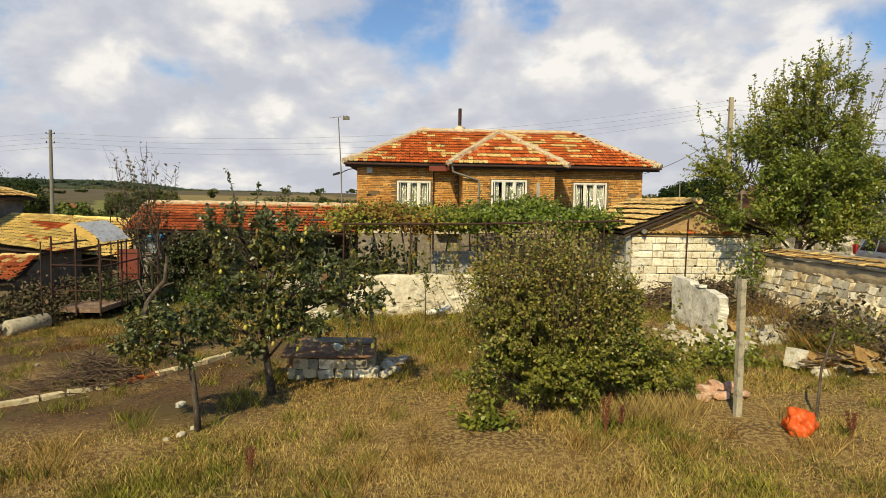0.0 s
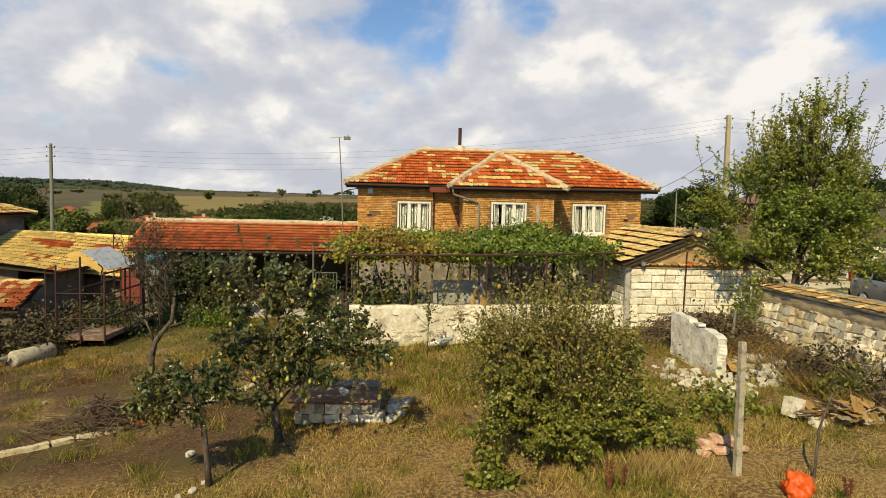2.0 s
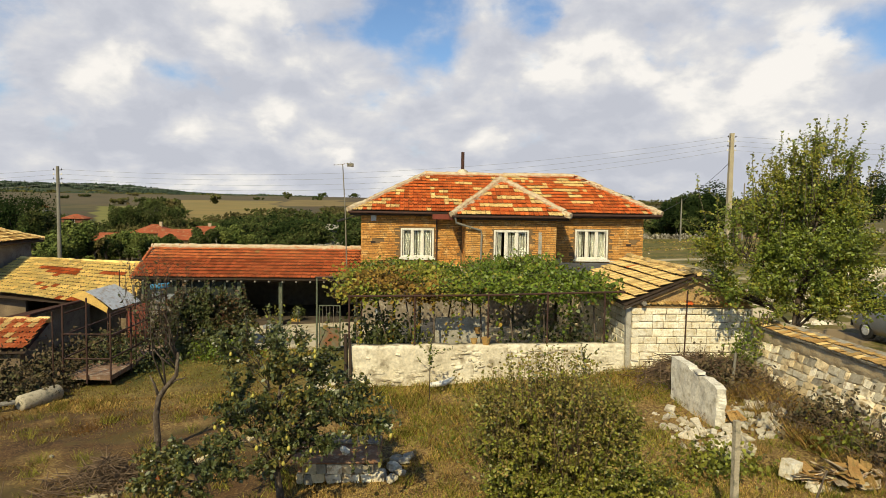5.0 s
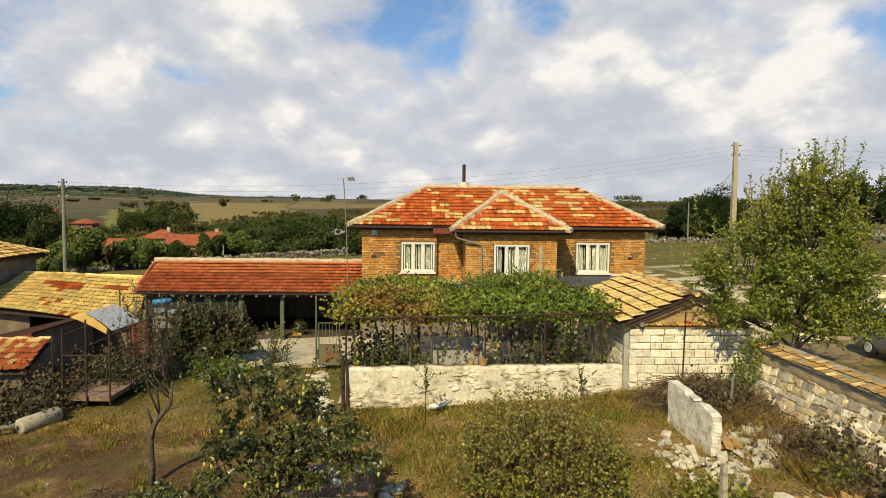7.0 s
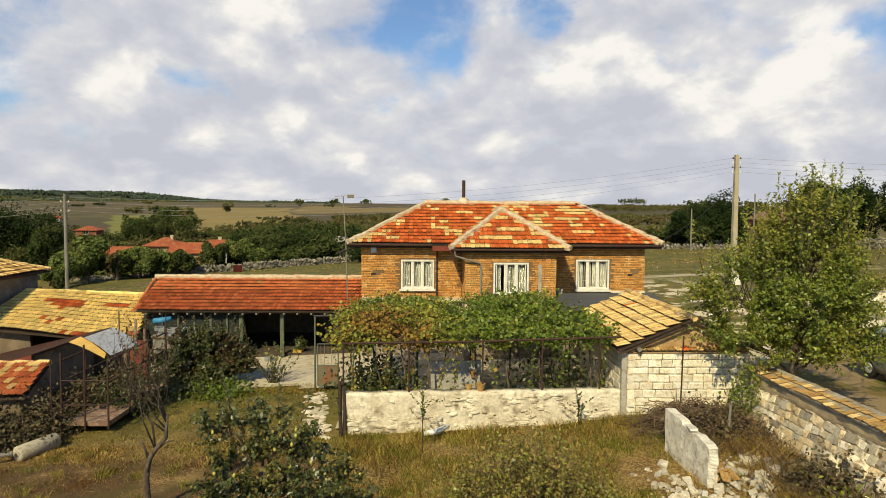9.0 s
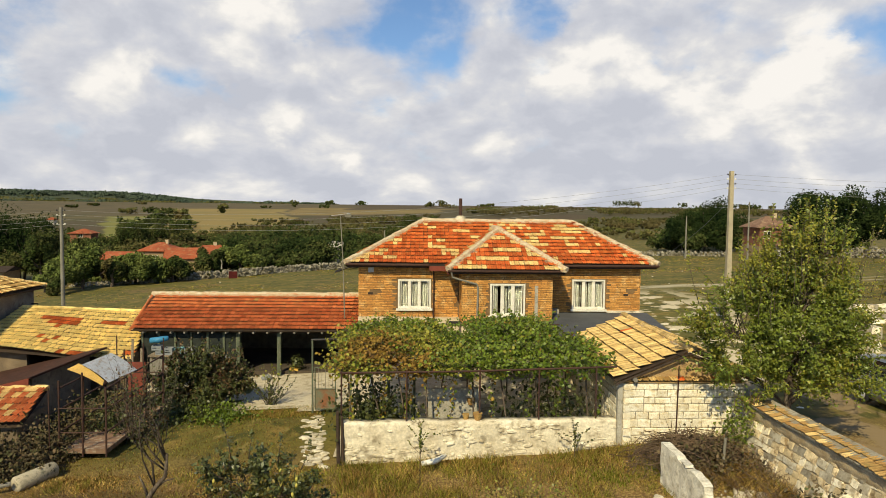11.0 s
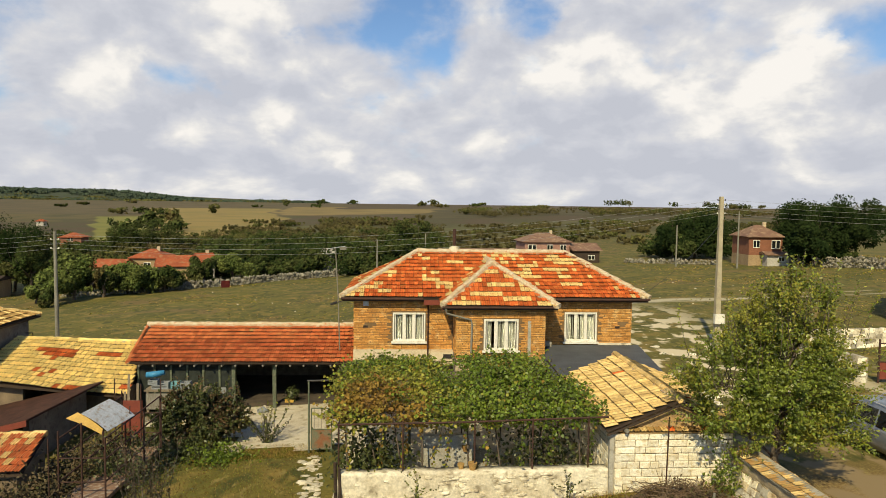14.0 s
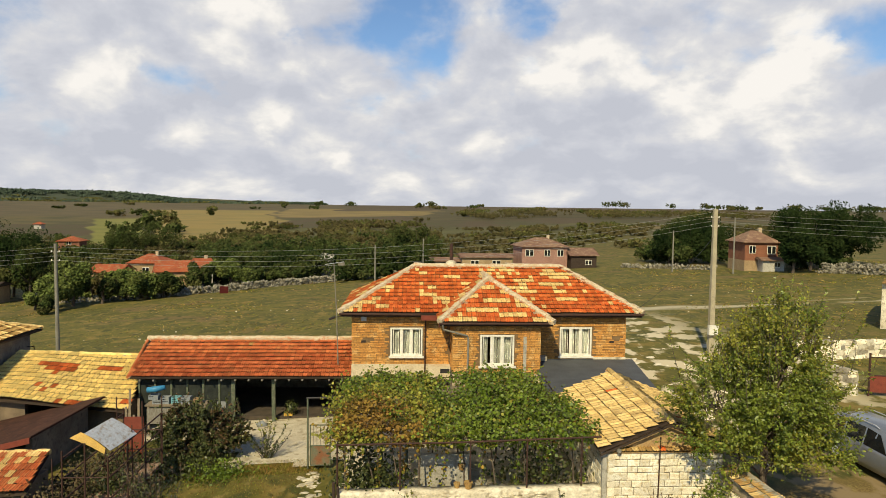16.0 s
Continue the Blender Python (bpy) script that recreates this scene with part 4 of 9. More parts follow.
# ---- flat roofed annexe ----
def build_annexe():
    an = thing("annexe", (6.5, 26, 0.2), "low annexe with flat dark bitumen roof", "annexe")
    s = Shape()
    s.slab([(4.05, 24.6, 3.12), (8.55, 24.5, 3.12), (9.3, HY - 0.06, 3.18), (4.5, HY - 0.06, 3.18)], 0.12)
    part("roof", s, M["bitumen"], an, "dark grey bitumen roof sheet")
    s = Shape()
    s.box((4.6, 25.0, 0.2), (8.4, 25.25, 2.98)).box((8.4, 25.0, 0.2), (8.65, HY - 0.1, 2.98)).box((4.6, 25.25, 0.2), (4.85, BY - 0.1, 2.98))
    part("wall", s, M["cream_plaster"], an)
    s = Shape()
    s.box((4.42, HY - 0.5, 3.19), (5.1, HY - 0.07, 3.38), None, 0, 0.01, 1)
    part("kerb", s, M["concrete"], an, "grey cement upstand")
    s = Shape()
    s.box((7.4, HY - 0.16, 3.19), (HW1, HY - 0.05, 3.28))
    part("flashing", s, M["lime_wash"], an, "pale cement flashing")


build_annexe()


# ---- long tiled shed ----
def build_long_shed():
    sx0, sx1, ey, ez, ry, rz = -14.28, -4.05, 30.15, 2.25, 33.25, 3.40
    sh = thing("shed", (-9, 31, 0), "long open-fronted shed with red tiled roof", "shed")
    s = Shape()
    s.slab([(sx0, ey, ez), (sx1, ey, ez), (sx1, ry, rz), (sx0 - 0.25, ry, rz)], 0.06)
    s.slab([(sx1, 2 * ry - ey, ez), (sx0, 2 * ry - ey, ez), (sx0 - 0.25, ry, rz), (sx1, ry, rz)], 0.06)
    roof = part("roof", s, M["dark_wood"], sh, "red clay tile roof with mortared ridge")
    sl = math.hypot(ry - ey, rz - ez)
    w, l = 0.205, 0.33
    poses = tile_face((sx0, ey, ez), (1, 0, 0), (0, ry - ey, rz - ez), lambda a, b: b < sl and a > -0.25 * b / sl and a < sx1 - sx0, w, l, 11, 56,
                      lambda a, b, r: 1 if r.random() < 0.01 else 0, 11)
    lay_tiles(roof, poses, [tile_mesh("tile", w, l, M["tile_shed"], 0.05, 0.075), tile_mesh("tile", w, l, M["tile_coping"], 0.05, 0.075)], 300)
    lay_ridge("ridge_cap", (sx0 - 0.25, ry, rz + 0.10), (sx1, ry, rz + 0.10), 0.125, 21, M["ridge_mortar"], roof, "pale mortared ridge")
    lay_ridge("verge_cap", (sx0, ey, ez + 0.04), (sx0 - 0.25, ry, rz + 0.04), 0.07, 22, M["tile_shed"], roof)
    # Inner wall takes a dark colour for the shade under the roof.
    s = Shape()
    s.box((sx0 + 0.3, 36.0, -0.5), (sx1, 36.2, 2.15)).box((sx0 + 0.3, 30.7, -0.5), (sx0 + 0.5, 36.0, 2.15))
    part("back_wall", s, M["joint"], sh, "brown back wall coloured dark for the inner shade")
    for x in (-9.6, -7.72):
        s = Shape()
        s.box((x - 0.085, 30.55, -0.1), (x + 0.085, 30.72, 2.08), None, 0, 0.01, x)
        part("post", s, M["green_post"], sh, "weathered green timber post")
    s = Shape()
    s.box((sx0 + 0.2, 30.5, 2.08), (sx1, 30.75, 2.22))
    part("beam", s, M["dark_wood"], sh)
    # Added floor; its dark colour stands for the shade inside the shed.
    s = Shape()
    s.box((sx0 + 0.5, 30.9, -0.5), (sx1, 36.0, gz(-6, 30.9) + 0.12))
    part("earth_floor", s, M["shed_shade"], sh, "added floor coloured dark for the inner shade")
    for k in range(18):
        s = Shape()
        x = sx0 + 0.5 + k * 0.62
        s.box((x, 30.12, 2.10), (x + 0.07, 30.5, 2.17))
        part("rafter_end", s, M["grey_wood"], sh)
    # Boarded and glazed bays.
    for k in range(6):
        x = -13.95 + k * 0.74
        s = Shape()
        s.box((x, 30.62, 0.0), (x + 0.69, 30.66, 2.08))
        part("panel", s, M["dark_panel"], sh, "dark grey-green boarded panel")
        s = Shape()
        s.box((x - 0.04, 30.56, 0.0), (x + 0.05, 30.68, 2.08), None, 0, 0.006, k)
        part("stud", s, M["green_post"], sh)
    return sh


# Floor colour with the shed's inner shade put in.
M["shed_shade"] = mat("shed_shade", (0.085, 0.065, 0.045), (0.055, 0.042, 0.03), 2, 0.95, 0.4, None, 20)
M["green_post"] = mat("green_post", (0.105, 0.125, 0.075), (0.075, 0.085, 0.055), 4, 0.85, 0.4, (0.16, 0.15, 0.11), 30)
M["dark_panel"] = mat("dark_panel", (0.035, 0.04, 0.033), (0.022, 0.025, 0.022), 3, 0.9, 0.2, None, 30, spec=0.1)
M["yard"] = mat("yard", (0.56, 0.49, 0.35), (0.46, 0.39, 0.27), 1.2, 0.95, 0.4, (0.33, 0.27, 0.17), 20)
build_long_shed()


def build_yard():
    xs, ys = np.arange(-13.8, 9.3, 0.5), np.arange(19.5, 37, 0.5)
    v, q, ids = [], [], {}
    for i, y in enumerate(ys):
        for j, x in enumerate(xs):
            ids[i, j] = len(v)
            v.append((x, y, gz(x, y) + 0.045 + 0.01 * noise.noise((x, y, 0))))
    for i in range(len(ys) - 1):
        for j in range(len(xs) - 1):
            x, y = xs[j], ys[i]
            if (y < 24.6 - 0.4 * math.sin(x * 2) and not (x > -4.0 and x < 7.5)) or (x < -9.0 + 0.5 * math.sin(y * 3) and y < 28.5 + 0.4 * math.sin(x * 4)):
                continue
            q.append((ids[i, j], ids[i, j + 1], ids[i + 1, j + 1], ids[i + 1, j]))
    me = from_arrays("yard", np.array(v), np.array(q), M["yard"])
    tagged(new("yard", me), "pale trodden yard before shed and house", "yard", kind="structure")


build_yard()


# ---- stones and walls ----
def stone_mesh(name, size, seed, material, rough=0.16, boxy=0.55):
    """A rounded, uneven lump of stone."""
    r = random.Random(seed)
    bm = bmesh.new()
    bmesh.ops.create_icosphere(bm, subdivisions=2 if max(size) > 0.3 else 1, radius=0.5)
    off = Vector((r.uniform(0, 50), r.uniform(0, 50), r.uniform(0, 50)))
    for v in bm.verts:
        p = v.co.copy()
        k = max(abs(p.x), abs(p.y), abs(p.z))
        p = p * (1 - boxy + boxy * 0.42 / k)
        p *= 1 + rough * 2 * noise.noise(p * 2.4 + off)
        v.co = Vector((p.x * size[0], p.y * size[1], p.z * size[2]))
    me = bpy.data.meshes.new(name)
    bm.to_mesh(me)
    bm.free()
    me.materials.append(material)
    return me


def chunk_mesh(name, seed, material, jag=0.10, cut=0.10):
    """A broken block: a box with knocked-off corners and uneven flat faces."""
    r = random.Random(seed)
    bm = bmesh.new()
    for sx in (-0.5, 0.5):
        for sy in (-0.5, 0.5):
            for sz in (-0.5, 0.5):
                p = Vector((sx, sy, sz)) + Vector([r.uniform(-jag, jag) for _ in range(3)])
                for k in range(3):
                    q = p.copy()
                    q[k] -= math.copysign(r.uniform(0.4, 1.6) * cut, p[k])
                    bm.verts.new(q)
    made = bmesh.ops.convex_hull(bm, input=list(bm.verts))
    bmesh.ops.delete(bm, geom=[v for v in made["geom_interior"] if isinstance(v, bmesh.types.BMVert)], context="VERTS")
    me = bpy.data.meshes.new(name)
    bm.to_mesh(me)
    bm.free()
    me.materials.append(material)
    return me


STONES = [stone_mesh("stone", (1, 0.8, 0.65), k, M["rubble"]) for k in range(6)]
LIME_STONES = [stone_mesh("stone", (1, 0.85, 0.6), 20 + k, M["limestone"]) for k in range(4)]


BLOCKS = [chunk_mesh("stone", 60 + k, (M["wall_stone"], M["wall_stone"], M["limestone"], M["rubble"])[k % 4], 0.09, 0.15) for k in range(12)]
GARDEN_BLOCKS = [chunk_mesh("stone", 100 + k, (M["garden_stone"], M["garden_stone"], M["wall_stone"], M["rubble"])[k % 4], 0.07, 0.12) for k in range(12)]
SHARDS = [chunk_mesh("stone", 80 + k, M["white_rubble"] if k % 2 else M["rubble"], 0.22, 0.16) for k in range(9)]


def put_stone(parent, x, y, z, size, r, meshes=STONES, name="stone"):
    ob = new(name, r.choice(meshes))
    ob.matrix_basis = pose(x, y, z, r.uniform(-20, 20), r.uniform(-20, 20), r.uniform(0, 360)) @ Matrix.Diagonal((size * r.uniform(0.8, 1.2), size * r.uniform(0.8, 1.2), size * r.uniform(0.7, 1.1), 1))
    return hang(ob, parent) if parent else ob


def block_mesh(name, l, h, d, material, seed):
    s = Shape()
    e = 0.018
    r = random.Random(seed)
    j = lambda: r.uniform(-0.012, 0.012)
    v = []
    for y, ins in ((d, 0.0), (e, 0.0), (0.0, e * 1.3)):
        v += [(-l / 2 + ins + j(), y, ins + j()), (l / 2 - ins + j(), y, ins + j()), (l / 2 - ins + j(), y, h - ins + j()), (-l / 2 + ins + j(), y, h - ins + j())]
    f = [(a + i, a + (i + 1) % 4, a + 4 + (i + 1) % 4, a + 4 + i) for a in (0, 4) for i in range(4)]
    s.add(v, [tuple(reversed(q)) for q in f] + [(8, 9, 10, 11)])
    return s.data(name, material)


def build_stone_shed():
    x0, x1, y0, y1, zb, zt, ax, az = 4.74, 8.35, 18.86, 24.6, 0.75, 2.84, 6.62, 3.84
    sh = thing("stone_shed", (6.5, 19, 0.8), "small whitewashed limestone shed with tiled gable roof", "shed")
    s = Shape()
    s.box((x0 + 0.03, y0 + 0.03, zb), (x1 - 0.03, y0 + 0.4, zt)).box((x0 + 0.03, y0 + 0.4, zb), (x0 + 0.4, y1, zt)).box((x1 - 0.4, y0 + 0.4, zb), (x1 - 0.03, y1, zt))
    s.box((x0 + 0.4, y1 - 0.3, zb), (x1 - 0.4, y1, zt))
    wall = part("wall", s, M["joint"], sh, "limestone walls with dark joints")
    r = random.Random(5)
    z, row = zb + 0.1, 0
    meshes = {}
    while z < zt - 0.12:
        h = (0.24, 0.20, 0.22, 0.26, 0.21)[row % 5]
        h = min(h, zt - z)
        for along in ("x", "y"):
            a, end = (x0, x1) if along == "x" else (y0 + 0.02, y1)
            a -= r.uniform(0, 0.12) if along == "y" else 0
            while a < end - 0.06:
                l = r.choice((0.26, 0.32, 0.38, 0.46, 0.62))
                l = min(l, end - a)
                key = (round(l, 1), h, r.randrange(2))
                if key not in meshes:
                    meshes[key] = block_mesh("stone_block", key[0] if key[0] > 0.05 else 0.1, h - 0.016, 0.2, M["limestone"], len(meshes))
                ob = new("stone_block", meshes[key])
                k = l / max(key[0], 0.1)
                if along == "x":
                    ob.matrix_basis = pose(a + l / 2, y0 + r.uniform(-0.012, 0.008), z, 0, 0, r.uniform(-0.8, 0.8)) @ Matrix.Diagonal((k * 0.965, 1, 1, 1))
                else:
                    ob.matrix_basis = pose(x0 + r.uniform(-0.008, 0.006), a + l / 2, z, 0, 0, -90) @ Matrix.Diagonal((k * 0.965, 1, 1, 1))
                hang(ob, wall)
                a += l
        z += h
        row += 1
    # Gable of mud plaster with a short row of tiles over the stonework.
    s = Shape()
    s.add([(x0 + 0.1, y0 + 0.10, zt), (x1 - 0.1, y0 + 0.10, zt), (x1 - 0.1, y0 + 0.10, zt + 0.08), (ax, y0 + 0.10, az - 0.09), (x0 + 0.1, y0 + 0.10, zt + 0.08),
           (x0 + 0.1, y0 + 0.5, zt), (x1 - 0.1, y0 + 0.5, zt), (x1 - 0.1, y0 + 0.5, zt + 0.08), (ax, y0 + 0.5, az - 0.09), (x0 + 0.1, y0 + 0.5, zt + 0.08)],
          [(0, 1, 2, 3, 4), (9, 8, 7, 6, 5), (0, 5, 6, 1)])
    part("gable", s, M["ochre_mud"], sh, "ochre mud plaster gable")
    s = Shape()
    s.box((x0 + 0.02, y0 - 0.03, zt), (x1, y0 + 0.28, zt + 0.03))
    ledge = part("gable_ledge", s, M["ochre_mud"], sh)
    k = 0
    meshes = [tile_mesh("tile", 0.21, 0.36, M["tile_coping"]), tile_mesh("tile", 0.21, 0.36, M["tile_ochre"]), tile_mesh("tile", 0.21, 0.36, M["tile_red"])]
    for i in range(15):
        ob = new("tile", r.choice(meshes[:2]) if r.random() < 0.8 else meshes[2])
        ob.matrix_basis = pose(x0 + 0.4 + i * 0.212, y0 - 0.07, zt + 0.04, 24, 0, r.uniform(-1, 1))
        hang(ob, ledge)
    # Roof.
    ex0, ex1, ez, ry0, ry1 = 4.46, 8.8, 2.93, y0 - 0.12, 25.0
    boards = Shape()
    boards.slab([(ex0, ry0, ez - 0.03), (ax, ry0, az - 0.03), (ax, ry1 - 0.2, az - 0.03), (ex0, ry1 - 0.2, ez - 0.03)][::-1], 0.05)
    boards.slab([(ax, ry0, az - 0.03), (ex1, ry0, ez - 0.03), (ex1, ry1, ez - 0.03), (ax, ry1, az - 0.03)][::-1], 0.05)
    roof = part("roof", boards, M["dark_wood"], sh, "ochre clay tiles in wide rows")
    w, l = 0.215, 0.40
    sl = math.hypot(ax - ex0, az - ez)
    pick = lambda a, b, rr: 1 if rr.random() < 0.004 else 0
    left = tile_face((ex0, ry1 - 0.2, ez), (0, -1, 0), (ax - ex0, 0, az - ez), lambda a, b: b < sl - 0.05 and a < ry1 - 0.2 - ry0, w, sl / 6, 6, 28, pick, 31)
    sr = math.hypot(ex1 - ax, az - ez)
    right = tile_face((ex1, ry0, ez), (0, 1, 0), (ax - ex1, 0, az - ez), lambda a, b: b < sr - 0.05 and a < ry1 - ry0, w, sr / 6, 6, 28, pick, 32)
    lay_tiles(roof, left + right, [tile_mesh("tile", w, sl / 6, M["tile_ochre"], 0.03, 0.085), tile_mesh("tile", w, sl / 6, M["tile_red"], 0.03, 0.085)], 300)
    lay_ridge("ridge_cap", (ax, ry0, az + 0.05), (ax, ry1, az + 0.05), 0.10, 41, M["tile_ochre"], roof, "ochre half-round ridge tiles")
    for a, b in (((ex0, ry0 - 0.03, ez - 0.06), (ax, ry0 - 0.03, az - 0.06)), ((ax, ry0 - 0.03, az - 0.06), (ex1, ry0 - 0.03, ez - 0.06))):
        s = Shape()
        d = Vector(b) - Vector(a)
        s.add([a, b, Vector(b) - Vector((0, 0, 0.07)), Vector(a) - Vector((0, 0, 0.07)), Vector(a) + Vector((0, 0.04, 0)), Vector(b) + Vector((0, 0.04, 0)), Vector(b) + Vector((0, 0.04, -0.07)), Vector(a) + Vector((0, 0.04, -0.07))],
              [(3, 2, 1, 0), (4, 5, 6, 7), (0, 1, 5, 4), (2, 3, 7, 6)])
        part("barge_board", s, M["dark_wood"], sh, "dark weathered barge board")
    for x, z in ((x0 + 0.28, 2.98),):
        s = Shape()
        s.tube([(x, ry0 - 0.08, z), (x, y0 + 0.5, z)], [0.07, 0.07], 9)
        part("purlin", s, M["grey_wood"], sh, "round grey purlin end")
    s = Shape()
    s.tube([(6.30, y0 - 0.05, 0.95), (6.34, y0 - 0.06, 3.35)], [0.022, 0.022], 7)
    part("pipe", s, M["steel_rust"], sh, "thin rusty upright pipe")
    s = Shape()
    s.box((x0 - 0.16, y0 + 0.02, 0.8), (x0 - 0.02, y0 + 0.16, 2.85))
    part("door_post", s, M["concrete"], sh, "grey door post")


M["ochre_mud"] = mat("ochre_mud", (0.42, 0.29, 0.13), (0.34, 0.21, 0.09), 3, 0.95, 0.6, (0.25, 0.16, 0.08), 30)
build_stone_shed()


def lumpy_wall(x0, x1, y0, y1, top, base, nx, nz, amp, seed):
    """A plastered wall along x with an uneven face and a worn top."""
    s = Shape()
    v, f = [], []
    ids = {}
    off = seed * 7.3
    for i in range(nx + 1):
        x = x0 + (x1 - x0) * i / nx
        t = top(x) + 0.05 * noise.noise((x * 1.3, off, 0)) + 0.02 * noise.noise((x * 6, off, 0))
        for k in range(nz + 1):
            q = k / nz
            z = base + (t - base) * q
            d = amp * noise.noise((x * 1.7, z * 1.7, off)) + amp * 0.6 * noise.noise((x * 5, z * 5, off))
            ids[i, k] = len(v)
            v.append((x, y0 - 0.03 + d + 0.10 * max(0, 0.25 - q), z))
        ids[i, "t"] = len(v)
        v.append((x, y1, t))
        ids[i, "b"] = len(v)
        v.append((x, y1, base))
    for i in range(nx):
        for k in range(nz):
            f.append((ids[i, k], ids[i + 1, k], ids[i + 1, k + 1], ids[i, k + 1]))
        f.append((ids[i, nz], ids[i + 1, nz], ids[i + 1, "t"], ids[i, "t"]))
        f.append((ids[i, "t"], ids[i + 1, "t"], ids[i + 1, "b"], ids[i, "b"]))
    for i, flip in ((0, False), (nx, True)):
        loop = [ids[i, k] for k in range(nz + 1)] + [ids[i, "t"], ids[i, "b"]]
        f.append(tuple(reversed(loop)) if flip else tuple(loop))
    return s.add(v, f)


def build_garden_wall():
    s = lumpy_wall(-3.5, 4.58, 18.98, 19.36, lambda x: 1.66 + 0.012 * x, 0.3, 150, 18, 0.05, 3)
    wall = single("garden_wall", s, M["lime_wash"], "low whitewashed rubble wall with crumbling plaster", "wall", kind="structure", smooth=True)
    r = random.Random(8)
    washed = [stone_mesh("stone", (1, 1, 1), 90 + k, M["lime_wash"], 0.14, 0.8) for k in range(6)]
    for k in range(190):
        x = r.uniform(-3.35, 4.5)
        z = r.uniform(0.5, 1.58) if x > -0.8 or r.random() < 0.25 else r.uniform(0.5, 1.0)
        ob = new("stone", r.choice(washed))
        sz = r.uniform(0.12, 0.36)
        ob.matrix_basis = pose(x, 18.975, z, r.uniform(-6, 6), r.uniform(-14, 14), r.uniform(-5, 5)) @ Matrix.Diagonal((sz, 0.13, r.uniform(0.07, 0.16), 1))
        hang(ob, wall)
    # Loose stone steps at the open end of the wall.
    st = thing("stone_steps", (-4.4, 20, 0.5), "worn tumbled limestone steps beside the wall", "steps")
    for k in range(130):
        y = r.uniform(18.7, 24.0)
        x = -4.15 - (y - 18.4) * 0.16 + r.uniform(-0.36, 0.34)
        ob = new("stone", r.choice(STONES))
        q = r.uniform(0.18, 0.38)
        ob.matrix_basis = pose(x, y, gz(x, y) + r.uniform(-0.06, 0.02), r.uniform(-10, 10), r.uniform(-10, 10), r.uniform(-30, 30)) @ Matrix.Diagonal((q, q * 0.8, q * 0.5, 1))
        hang(ob, st)


build_garden_wall()


def rubble_wall(name, a, b, z0, z1, thick, label, count, meshes, size, singles=300, seed=0, face=1, core="joint", batter=0.0, lip=0.025):
    """A rubble wall from a to b: a dark core and stones laid in rough courses on the face seen."""
    a, b = Vector((*a, 0)), Vector((*b, 0))
    d = (b - a)
    n = Vector((d.y, -d.x, 0)).normalized() * face
    s = Shape()
    p = [a, b, b - n * thick, a - n * thick]
    k0 = [Vector((q.x, q.y, z0)) + (n * batter * (z1 - z0) if i < 2 else Vector()) for i, q in enumerate(p)]
    k1 = [Vector((q.x, q.y, z1 - 0.05)) for q in p]
    s.add(k0 + k1, [(0, 1, 5, 4), (1, 2, 6, 5), (2, 3, 7, 6), (3, 0, 4, 7), (4, 5, 6, 7)])
    wall = single(name, s, M[core], label, "wall", kind="structure")
    r = random.Random(seed)
    poses = []
    ang = math.degrees(math.atan2(d.y, d.x))
    z = z0
    while z < z1 - size * 0.25:
        hrow = min(size * r.uniform(0.55, 0.95), z1 - z)
        x = -r.uniform(0, size)
        while x < d.length:
            w = size * r.choice((0.6, 0.8, 1.0, 1.2, 1.5, 1.9))
            if x + w > d.length:
                w = max(size * 0.4, d.length - x)
            c = a + d * (max(0.0, x + w / 2) / d.length) + n * batter * (z1 - z - hrow / 2)
            h = hrow * r.uniform(0.82, 1.12)
            poses.append(pose(c.x - n.x * (size * 0.4 - lip + r.uniform(-0.012, 0.012)), c.y - n.y * (size * 0.4 - lip + r.uniform(-0.012, 0.012)), z + hrow / 2 + r.uniform(-0.02, 0.02), r.uniform(-3, 3) - face * math.degrees(math.atan(batter)), r.uniform(-9, 9), ang + r.uniform(-3, 3)) @ Matrix.Diagonal((w * 1.0, size * 0.8, h * r.uniform(0.9, 1.1), 1)))
            x += w
        z += hrow
    for m in poses[:singles]:
        ob = new("stone", r.choice(meshes))
        ob.matrix_basis = m
        hang(ob, wall)
    return wall


